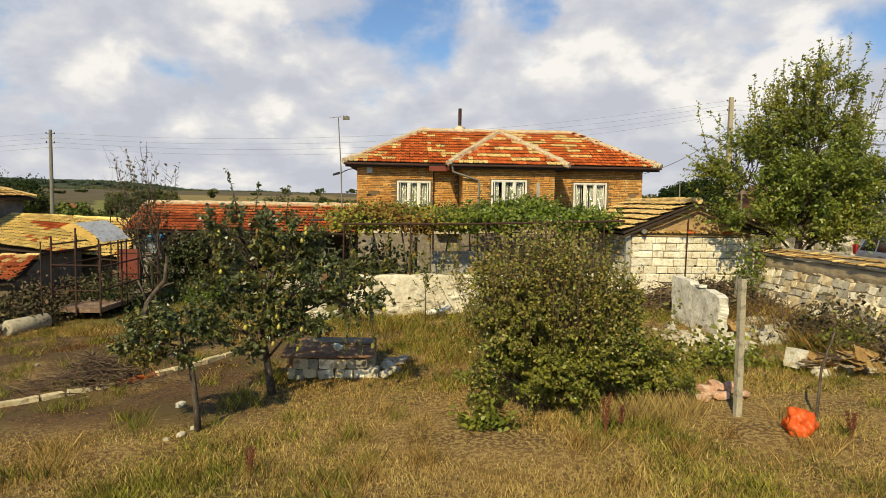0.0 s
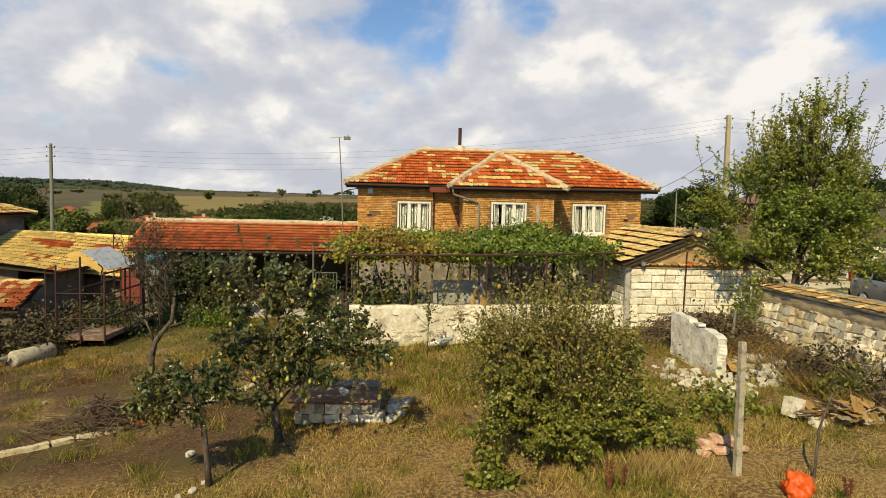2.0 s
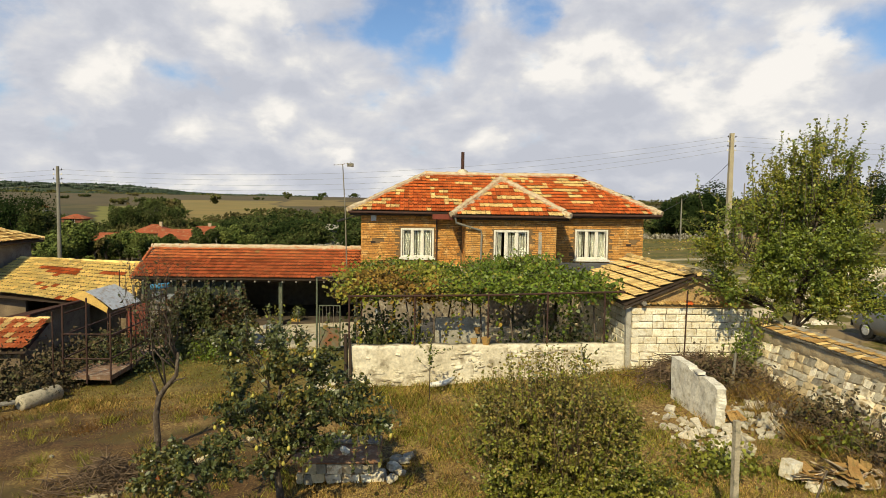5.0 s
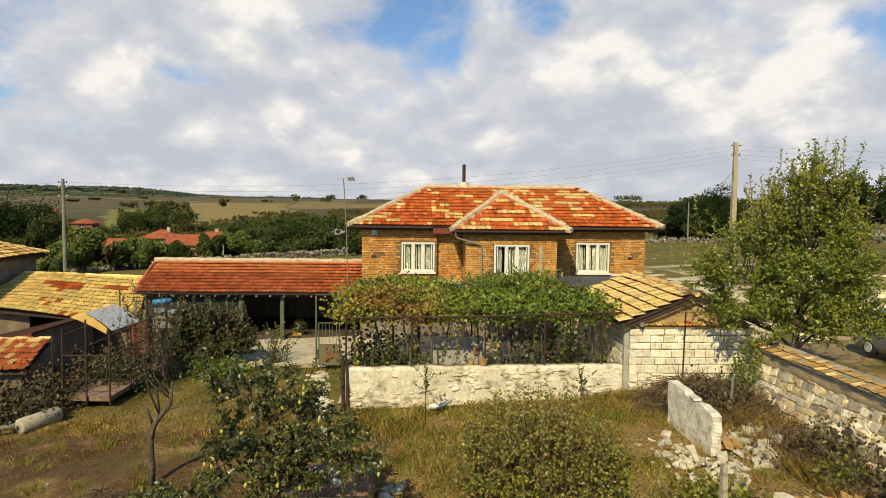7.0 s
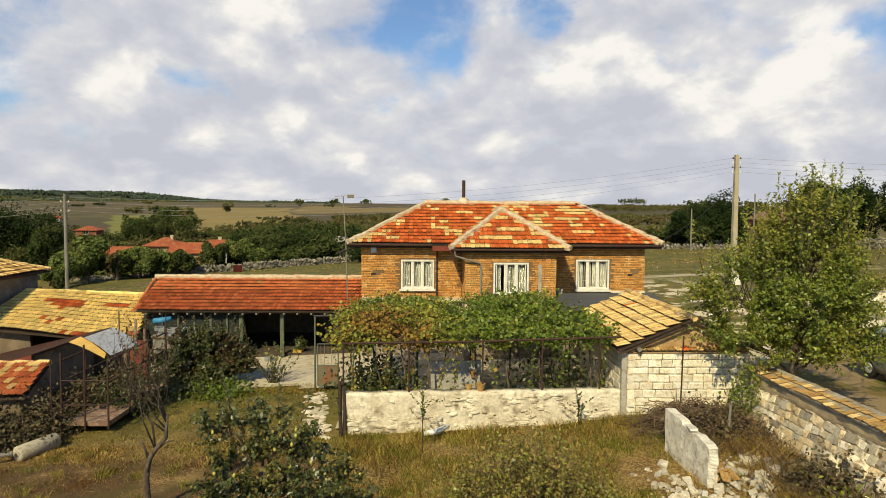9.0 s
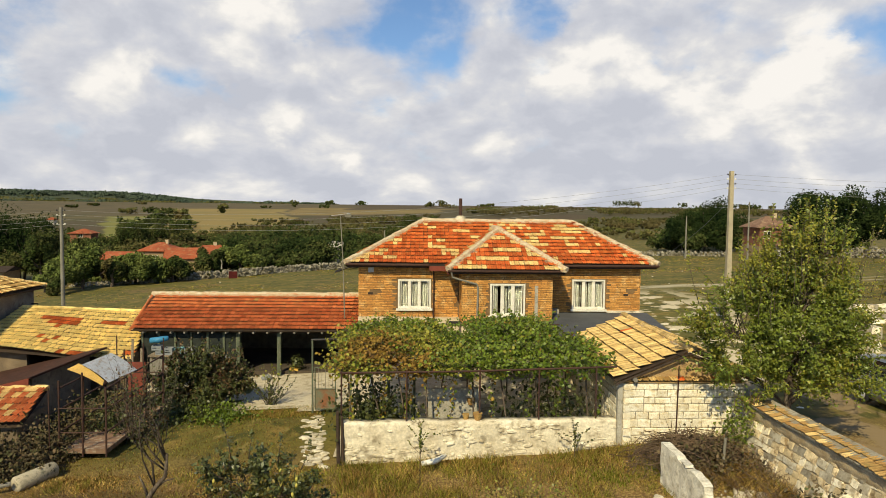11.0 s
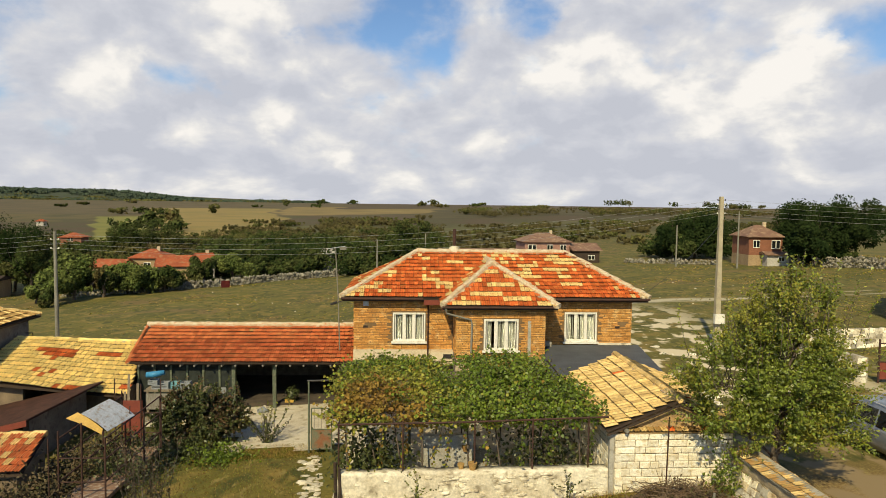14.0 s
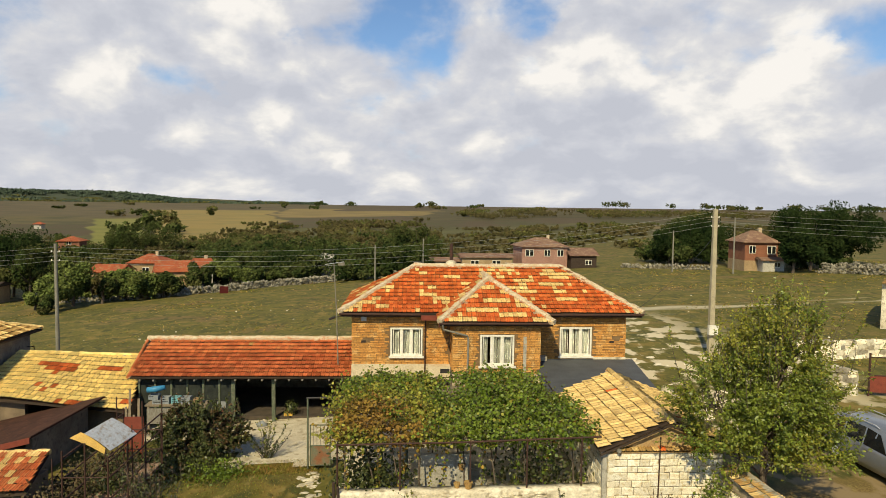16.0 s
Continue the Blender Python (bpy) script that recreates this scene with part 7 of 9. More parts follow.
def build_shed_clutter():
    # Shelf with crates against the shed.
    sh = thing("shelf", (-11.85, 29.3, 0.4), "rough plank shelf piled with crates", "shelf")
    s = Shape()
    s.box((-13.05, 28.9, 1.28), (-10.35, 29.6, 1.36), None, 0, 0.01, 1)
    part("board", s, M["old_wood"], sh)
    for x in (-12.95, -11.75, -10.45):
        s = Shape()
        s.box((x, 28.95, 0.0), (x + 0.08, 29.05, 1.28))
        part("leg", s, M["old_wood"], sh)
    s = Shape()
    s.box((-12.95, 28.88, 0.5), (-10.45, 28.92, 1.2))
    part("front_board", s, M["grey_wood"], sh)
    crates = [(-12.70, "grey", 0.42, 0.2), (-12.20, "grey", 0.36, 0.3), (-11.75, "cyan", 0.34, 0.3), (-11.30, "grey", 0.4, 0.3), (-10.80, "brown", 0.34, 0.22), (-12.55, "grey", 0.4, 0.18)]
    for k, (x, c, w, h) in enumerate(crates):
        z = 1.36 if k != 0 else 1.56
        t = thing("crate", (x, 29.2, z), {"blue": "blue plastic crate", "cyan": "pale turquoise plastic crate", "grey": "grey plastic crate", "brown": "brown wooden crate"}[c] + " on the shelf", "crate", "crates on the shelf")
        s = Shape()
        s.box((x - w / 2, 29.0, z), (x + w / 2, 29.35, z + 0.03)).box((x - w / 2, 29.0, z + 0.03), (x - w / 2 + 0.03, 29.35, z + h)).box((x + w / 2 - 0.03, 29.0, z + 0.03), (x + w / 2, 29.35, z + h))
        s.box((x - w / 2 + 0.03, 29.32, z + 0.03), (x + w / 2 - 0.03, 29.35, z + h))
        body = part("body", s, M["crate_" + c], t)
        for q in range(3):
            a = Shape()
            z0 = z + 0.03 + q * h / 3
            a.box((x - w / 2 + 0.03, 29.0, z0), (x + w / 2 - 0.03, 29.02, z0 + h / 5))
            part("slat", a, M["crate_" + c], t)
    # Blue tarpaulin roll.
    s = Shape()
    s.tube([(-13.00, 29.1, 1.98), (-12.65, 29.15, 2.0), (-12.25, 29.2, 2.08)], [0.12, 0.14, 0.10], 9)
    single("tarpaulin", s, M["crate_blue"], "rolled blue tarpaulin on crates", "tarpaulin", smooth=True)
    # Things on the yard.
    s = Shape()
    s.tube([(-10.2, 30.2, 0.02), (-10.2, 30.2, 0.65)], [0.22, 0.24], 12)
    single("drum", s, M["red_board"], "rusty red metal drum", "drum")
    s = Shape()
    s.box((-10.45, 30.6, 0.7), (-9.95, 30.9, 1.0))
    single("box", s, M["crate_grey"], "grey box under the shed roof", "box")
    s = Shape()
    s.box((-7.3, 30.9, 0.03), (-6.9, 31.25, 0.3), None, 0, 0.01, 2)
    t = thing("flower_box", (-7.1, 31, 0.05), "yellow box with a grey-leaved plant", "planter")
    part("box", s, M["yellow_sheet"], t)
    nr = np.random.RandomState(5)
    part("foliage", leaves("foliage", np.array((-7.0, 31.05, 0.55)) + nr.normal(0, 0.16, (220, 3)), 0.07, M["leaf_plum"], 5), None, t)
    r = random.Random(4)
    for k in range(6):
        put = put_stone(None, -7.9 + r.uniform(-0.3, 0.5), 30.2 + r.uniform(-0.2, 0.2), gz(-8, 30) + 0.12, r.uniform(0.15, 0.28), r)
        tagged(put, "loose stone on the yard", "stone", "stones by the post")
    s = Shape()
    s.tube([(-8.35, 29.9, 0.05), (-8.1, 29.95, 0.14), (-7.9, 29.9, 0.06)], [0.12, 0.16, 0.08], 8)
    single("sack", s, M["crate_grey"], "crumpled grey-blue sack by the post", "sack", smooth=True)


for key, c in (("blue", (0.05, 0.24, 0.42)), ("cyan", (0.18, 0.38, 0.40)), ("grey", (0.24, 0.25, 0.25)), ("brown", (0.3, 0.2, 0.1))):
    M["crate_" + key] = mat("crate_" + key, c, tuple(q * 0.8 for q in c), 4, 0.5, 0.1, None, 30)
build_shed_clutter()


def build_court():
    # Concrete trough, stones, pots and seats under the vine.
    s = Shape()
    s.box((-0.95, 20.5, 0.5), (0.62, 20.7, 2.22), None, 0, 0.02, 1)
    t = single("standing_slab", s, M["concrete"], "upright pale concrete panel in the courtyard", "panel")
    s = Shape()
    s.box((-0.9, 21.0, 0.55), (1.3, 23.0, 1.0), None, 0, 0.03, 2)
    single("stone_bench", s, M["concrete"], "low grey stone bench under the vine", "bench")
    r = random.Random(21)
    for k, (x, y, z, q) in enumerate(((0.5, 19.15, 1.68, 0.16), (0.15, 19.2, 1.68, 0.12), (0.4, 20.45, 1.75, 0.15))):
        pot = Shape()
        pot.tube([(x, y, z - 0.02), (x, y, z + q * 0.7), (x, y, z + q * 1.2)], [q * 0.55, q * 0.8, q * 0.9], 12)
        single("flower_pot", pot, M["tile_coping"], "small terracotta flower pot", "pot", "flower pots")
    for k in range(9):
        o = put_stone(None, r.uniform(-2.5, 3.5), r.uniform(19.8, 21.5), 0.75, r.uniform(0.25, 0.5), r)
        tagged(o, "rough stone lying in the courtyard", "stone", "courtyard stones")
    for x, c in ((-2.9, "white_paint"), (-2.3, "green_post"), (-1.4, "green_post")):
        s = Shape()
        s.rod((x, 23.0, 0.4), (x, 23.0, 2.5), 0.05)
        single("court_post", s, M[c], "painted upright post under the vine", "post", "posts under the vine")
    # White dish lying before the wall.
    s = Shape()
    s.tube([(-1.15, 18.35, 0.66), (-0.75, 18.45, 0.70), (-0.45, 18.6, 0.82)], [0.07, 0.09, 0.05], 8)
    single("broken_basin", s, M["white_paint"], "white broken basin lying before the wall", "basin", smooth=True)
    # Shrub inside the wall at the open end.
    nr = np.random.RandomState(15)
    p = np.array((-2.6, 20.3, 1.5)) + nr.normal(0, 1, (2000, 3)) * (0.62, 0.45, 0.45)
    p = p[p[:, 2] > 0.6]
    t = thing("shrub", (-2.6, 20.3, 0.5), "leafy green shrub inside the wall", "shrub")
    part("foliage", leaves("foliage", p, 0.08, M["leaf_plum"], 15), None, t)
    s = Shape()
    for k in range(6):
        s.tube([(-2.6 + 0.05 * k, 20.3, 0.45), (-2.9 + 0.14 * k, 20.3, 1.7)], [0.02, 0.008], 5)
    part("stem", s, M["bark"], t)
    p = np.array((2.9, 20.6, 1.6)) + nr.normal(0, 1, (900, 3)) * (0.8, 0.5, 0.5)
    p = p[p[:, 2] > 0.7]
    t = thing("shrub", (2.9, 20.6, 0.6), "dark green climbing shrub inside the wall", "shrub")
    part("foliage", leaves("foliage", p, 0.085, M["leaf_plum"], 16), None, t)
    s = Shape()
    for k in range(6):
        s.tube([(2.8 + 0.05 * k, 20.6, 0.5), (2.4 + 0.2 * k, 20.6, 1.9)], [0.02, 0.008], 5)
    part("stem", s, M["bark"], t)


build_court()


# ---- garden things ----
def build_garden():
    r = random.Random(31)
    # Stone cistern with a slab.
    t = thing("cistern", (-2.95, 12.9, 0.4), "rough stone cistern covered by a brown slab", "cistern")
    g = 0.42
    s = Shape()
    s.box((-3.85, 12.5, 0.3), (-2.4, 13.4, 0.82))
    core = part("core", s, M["dark_slab"], t)
    x = -3.9
    for i, z in enumerate((0.52, 0.72)):
        x = -3.86 + 0.1 * i
        while x < -2.45:
            w = r.uniform(0.14, 0.32)
            o = new("stone", r.choice(GARDEN_BLOCKS))
            o.matrix_basis = pose(x + w / 2, 12.47 + r.uniform(-0.02, 0.03), z + r.uniform(-0.02, 0.02), r.uniform(-6, 6), r.uniform(-9, 9), r.uniform(-8, 8)) @ Matrix.Diagonal((w * 0.96, 0.22, r.uniform(0.17, 0.205), 1))
            hang(o, core)
            x += w
    for y, z in ((12.75, 0.55), (13.15, 0.56), (12.95, 0.74)):
        o = new("stone", r.choice(GARDEN_BLOCKS))
        o.matrix_basis = pose(-2.4, y, z, 4, 0, 90) @ Matrix.Diagonal((0.38, 0.24, 0.24, 1))
        hang(o, core)
    s = Shape()
    s.box((-0.84, -0.6, 0), (0.84, 0.6, 0.05), pose(-3.12, 12.9, 0.87, 5, 0, 0), 0, 0.02, 5)
    part("slab", s, M["dark_slab"], t, "brown rusty iron cover slab")
    s = Shape()
    s.box((-0.64, -0.16, 0), (0.66, 0.16, 0.035), pose(-2.95, 13.22, 0.952, 5, 0, -2), 0, 0.012, 6)
    part("board", s, M["old_wood"], t, "pale weathered board")
    o = put_stone(None, -2.95, 12.6, 0.98, 0.2, r, LIME_STONES)
    tagged(o, "white stone lying on the cistern slab", "stone")
    for k in range(7):
        x, y = -1.85 + r.uniform(-0.2, 0.25), 12.9 + r.uniform(-0.6, 0.6)
        tagged(put_stone(None, x, y, gz(x, y) + 0.1, r.uniform(0.2, 0.35), r), "rough stone beside the cistern", "stone", "stones by the cistern")
    # Row of edging stones and boards across the grass.
    p = thing("garden_edging", (-6.5, 12.6, 0.4), "broken line of pale edging slabs in grass", "edging")
    line = [Vector(q) for q in ((-8.9, 11.25, 0), (-8.35, 11.62, 0), (-7.0, 12.58, 0), (-6.1, 13.8, 0), (-5.2, 15.25, 0))]
    for k in range(16):
        q = (k + 0.5) / 4
        a, b = line[int(q)], line[int(q) + 1]
        c = a.lerp(b, q % 1)
        turn = math.degrees(math.atan2(b.y - a.y, b.x - a.x))
        s = Shape()
        L = r.uniform(0.30, 0.44)
        s.box((-L / 2, -0.07, -0.05), (L / 2, 0.07, 0.085), pose(c.x, c.y, gz(c.x, c.y) - 0.01, r.uniform(-5, 5), r.uniform(-4, 4), turn + r.uniform(-6, 6)), 0, 0.012, k)
        part("slab", s, M["tile_red"] if k in (8, 9) else M["edging"], p)
    # Heap of pruned branches.
    heap = Shape()
    for k in range(800):
        th, rad = r.uniform(0, 6.28), abs(r.gauss(0, 0.42))
        x, y = -7.55 + math.cos(th) * rad * 1.35, 12.85 + math.sin(th) * rad * 0.9
        z = gz(x, y) + max(0.03, 0.55 - rad * 0.6) * r.random()
        d = Vector((r.gauss(0, 1), r.gauss(0, 0.8), r.gauss(0, 0.28))).normalized() * r.uniform(0.25, 0.7)
        heap.tube([(x - d.x / 2, y - d.y / 2, max(z - d.z / 2, gz(x, y) + 0.01)), (x, y, z + 0.04), (x + d.x / 2, y + d.y / 2, max(z + d.z / 2, gz(x, y) + 0.01))], [0.009, 0.008, 0.004], 4)
    single("branch_heap", heap, M["twigs"], "heap of pruned dry branches on the grass", "branches", kind="stuff")
    # Concrete roller lying in the grass.
    s = Shape()
    A, B = Vector((-12.25, 18.1, gz(-12.2, 18) + 0.2)), Vector((-11.75, 19.15, gz(-11.8, 19) + 0.22))
    s.tube([A, A.lerp(B, 0.03), A.lerp(B, 0.97), B], [0.19, 0.22, 0.22, 0.19], 18)
    single("roller", s, M["post_grey"], "grey concrete roller lying in the grass", "roller", smooth=True)
    s = Shape()
    s.rod((-13.3, 17.5, 0.2), (-12.3, 18.0, 0.28), 0.07, 0.06)
    single("log", s, M["grey_wood"], "short grey log beside the roller", "log")
    # Stones in the grass.
    for x, y, q in ((-5.35, 11.1, 0.2), (-4.85, 9.65, 0.17), (-5.0, 9.5, 0.12), (-4.75, 9.95, 0.16), (-9.5, 14.5, 0.12), (1.5, 13.0, 0.14)):
        tagged(put_stone(None, x, y, gz(x, y) + q * 0.2, q * 0.9, r, STONES), "pale stone lying in the grass", "stone", "stones in the grass")
    # Leaning concrete post and thin stake.
    s = Shape()
    s.box((-0.042, -0.04, -0.2), (0.042, 0.04, 1.92), pose(2.97, 9.14, gz(3.0, 9.14) + 0.02, 0, -0.6, 4), 0, 0.008, 3)
    single("concrete_post", s, M["post_grey"], "grey concrete fence post with lichen", "post")
    s = Shape()
    s.tube([(3.95, 8.9, gz(3.9, 8.9) - 0.05), (4.05, 9.0, 1.5), (4.22, 9.0, 2.05)], [0.022, 0.018, 0.012], 6)
    single("stake", s, M["bark"], "thin crooked wooden stake", "stake")
    s = Shape()
    s.rod((6.65, 16.6, 0.8), (6.72, 16.6, 2.0), 0.035)
    single("iron_post", s, M["pole_grey"], "pale metal post among dead weeds", "post")
    # Orange sack.
    bm = bmesh.new()
    bmesh.ops.create_icosphere(bm, subdivisions=4, radius=0.5)
    for v in bm.verts:
        q = v.co.copy()
        fold = noise.noise(q * 2.6 + Vector((3, 1, 7))) * 0.45 - (1 - abs(noise.noise(Vector((q.x * 4, q.y * 4, q.z * 2.2))) * 2)) ** 4 * 0.22 - abs(noise.noise(Vector((q.x * 5, q.y * 2, q.z * 3)) + Vector((1, 9, 2)))) * 0.40 + noise.noise(q * 9) * 0.06
        q *= 1 + fold
        v.co = Vector((q.x * 0.52, q.y * 0.40, max(-0.02, (q.z + 0.26) * 0.42)))
    me = bpy.data.meshes.new("sack")
    bm.to_mesh(me)
    bm.free()
    me.materials.append(M["orange_sack"])
    me.polygons.foreach_set("use_smooth", [True] * len(me.polygons))
    ob = new("sack", me)
    ob.matrix_basis = pose(3.45, 8.45, gz(3.45, 8.45), 0, 0, 30)
    tagged(ob, "crumpled bright orange plastic sack on grass", "sack")
    # Pinkish boulders, white block, rubble.
    for x, y, q in ((2.95, 10.1, 0.34), (3.2, 10.25, 0.36), (3.4, 10.2, 0.3), (3.1, 9.9, 0.24), (3.45, 9.95, 0.2), (2.8, 9.85, 0.22)):
        tagged(put_stone(None, x, y, gz(x, y) + q * 0.3, q, r, PINK), "pinkish boulder in the grass", "boulder", "pink boulders")
    s = Shape()
    s.box((-0.13, -0.13, 0), (0.13, 0.13, 0.30), pose(5.12, 11.35, gz(5.1, 11.4) + 0.08, 3, 4, 20), 0, 0.015, 7)
    single("limestone_block", s, M["limestone"], "squared white limestone block", "block")
    heap = thing("rubble_heap", (5.2, 13.8, 0.8), "heap of broken white limestone rubble", "rubble")
    for cx, cy, rx, ry, high, count in ((4.75, 13.6, 0.85, 1.05, 0.16, 120), (5.75, 14.3, 0.7, 0.8, 0.10, 40), (6.6, 15.2, 0.7, 0.6, 0.10, 40), (4.2, 14.9, 0.6, 0.8, 0.05, 24)):
        for k in range(count):
            th, rad = r.uniform(0, 6.28), r.random() ** 0.6
            x, y = cx + math.cos(th) * rad * rx, cy + math.sin(th) * rad * ry
            if 4.85 < x < 5.4 and 14.2 < y < 16.4:
                continue
            q = r.choice((0.04, 0.05, 0.06, 0.08, 0.10, 0.13, 0.19))
            z = gz(x, y) + q * 0.12 + high * max(0, 1 - rad) * r.random()
            ob = new("stone", r.choice(SHARDS))
            ob.matrix_basis = pose(x, y, z, r.uniform(-30, 30), r.uniform(-30, 30), r.uniform(0, 360)) @ Matrix.Diagonal((q * r.uniform(0.8, 1.5), q * r.uniform(0.7, 1.2), q * r.uniform(0.5, 0.9), 1))
            hang(ob, heap)
    # Standing concrete slab, remains of a wall.
    s = Shape()
    P = [(4.93, 16.35), (5.12, 14.25)]
    v, f, ids = [], [], {}
    n, m = 26, 16
    for side, off in ((0, 0.0), (1, 0.22)):
        for i in range(n + 1):
            for k in range(m + 1):
                t, q = i / n, k / m
                top = 1.99 + 0.05 * noise.noise((t * 6, 1, 3)) - 0.14 * t - (0.07 if t > 0.42 else 0.0) - 0.6 * max(0.0, t - 0.9)
                bot = 0.60
                ids[side, i, k] = len(v)
                edge = 0.07 * noise.noise((q * 5, side, 2)) if i in (0, n) else 0
                x = P[0][0] + (P[1][0] - P[0][0]) * t + off + 0.025 * noise.noise((t * 7, q * 4, side * 5)) - 0.1 * (1 - q) * 0
                v.append((x, P[0][1] + (P[1][1] - P[0][1]) * t + edge, bot + (top - bot) * q))
    for i in range(n):
        for k in range(m):
            f.append((ids[0, i, k], ids[0, i + 1, k], ids[0, i + 1, k + 1], ids[0, i, k + 1]))
            f.append((ids[1, i, k + 1], ids[1, i + 1, k + 1], ids[1, i + 1, k], ids[1, i, k]))
        f.append((ids[0, i, m], ids[0, i + 1, m], ids[1, i + 1, m], ids[1, i, m]))
    for k in range(m):
        f.append((ids[0, 0, k], ids[0, 0, k + 1], ids[1, 0, k + 1], ids[1, 0, k]))
        f.append((ids[0, n, k + 1], ids[0, n, k], ids[1, n, k], ids[1, n, k + 1]))
    s.add(v, f)
    single("wall_fragment", s, M["pale_concrete"], "standing broken pale concrete wall fragment", "wall fragment")
    cap = Shape()
    cap.box((-0.09, -0.3, 0), (0.09, 0.3, 0.05), pose(5.13, 15.3, 1.84, -4, 0, -5), 0, 0.012, 4)
    single("stone_slab", cap, M["pale_concrete"], "loose flat stone lying on the wall fragment", "stone")
    # Stacks of old roof tiles.
    tm = [tile_mesh("tile", 0.2, 0.34, M[q], 0.02, 0.03) for q in ("tile_coping", "tile_old", "tile_old", "tile_coping")]
    for cx, cy, n_rows, layers, grp in ((6.0, 11.0, 8, 9, "a"), (5.75, 14.6, 2, 9, "b")):
        st = thing("tile_stack", (cx, cy, gz(cx, cy)), "slumped stack of old brown roof tiles", "tiles")
        for i in range(n_rows):
            for k in range(layers):
                ob = new("tile", r.choice(tm))
                x = cx + (i - n_rows / 2) * 0.16 + r.uniform(-0.04, 0.04)
                y = cy + r.uniform(-0.12, 0.12)
                ob.matrix_basis = pose(x, y, gz(x, y) + 0.02 + k * 0.04 * (1 - 0.8 * abs(i / max(1, n_rows - 1) - 0.5)), r.uniform(-22, 22), 8 + r.uniform(-22, 22), r.choice((0, 90, 180, 40)) + r.uniform(-40, 40))
                hang(ob, st)
        for k in range(5):
            x, y = cx + r.uniform(-0.8, 0.8), cy + r.uniform(-0.4, 0.5)
            tagged(put_stone(None, x, y, gz(x, y) + 0.08, r.uniform(0.2, 0.4), r), "flat stone by the tile stack", "stone", "stones by the tiles")


M["edging"] = mat("edging", (0.66, 0.55, 0.33), (0.52, 0.42, 0.23), 4, 0.95, 0.6, (0.30, 0.2, 0.1), 30)
M["dark_slab"] = mat("dark_slab", (0.30, 0.16, 0.085), (0.22, 0.115, 0.06), 3, 0.9, 0.4, (0.40, 0.28, 0.17), 30, spec=0.03)
M["post_grey"] = mat("post_grey", (0.42, 0.36, 0.25), (0.33, 0.28, 0.19), 4, 0.95, 0.6, (0.2, 0.18, 0.12), 40)
M["orange_sack"] = mat("orange_sack", (0.80, 0.13, 0.02), (0.70, 0.10, 0.015), 6, 0.45, 0.2, None, 40, translucent=0.15)
M["pale_concrete"] = mat("pale_concrete", (0.70, 0.65, 0.53), (0.58, 0.53, 0.42), 2.2, 0.95, 0.8, (0.42, 0.37, 0.27), 22, bump_scale=9)
M["pink_stone"] = mat("pink_stone", (0.55, 0.33, 0.20), (0.45, 0.25, 0.15), 4, 0.95, 0.6, (0.6, 0.45, 0.32), 25, obj=0.15)
M["tile_old"] = mat("tile_old", (0.52, 0.42, 0.27), (0.40, 0.31, 0.19), 4, 0.95, 0.5, (0.30, 0.17, 0.09), 40, obj=0.3)
PINK = [stone_mesh("boulder", (1, 0.85, 0.7), 40 + k, M["pink_stone"]) for k in range(3)]
build_garden()


# ---- grass and weeds ----
def blades(name, xs, ys, h, w, mats, seed, mi=None, lean=0.45, base=None):
    r = np.random.RandomState(seed)
    n = len(xs)
    z = ground_height(xs, ys) - 0.03 if base is None else base
    th, ph = r.uniform(0, 6.28, n), r.uniform(0, 6.28, n)
    hh = h * r.uniform(0.4, 1.35, n)
    ww = w * r.uniform(0.7, 1.3, n)
    dx, dy = np.cos(th) * ww / 2, np.sin(th) * ww / 2
    k = lean * r.uniform(0.2, 1.4, n) * hh
    lx, ly = np.cos(ph) * k, np.sin(ph) * k
    v = np.stack([np.stack([xs - dx, ys - dy, z], 1), np.stack([xs + dx, ys + dy, z], 1),
                  np.stack([xs + dx * 0.6 + lx * 0.55, ys + dy * 0.6 + ly * 0.55, z + hh * 0.6], 1), np.stack([xs + lx - dx * 0.1, ys + ly - dy * 0.1, z + hh], 1)], 1).reshape(-1, 3)
    return from_arrays(name, v, np.arange(4 * n).reshape(n, 4), mats, mi)


def field(x, y, s, off=0.0):
    return np.array([noise.noise((a * s, b * s, off)) for a, b in zip(x, y)])


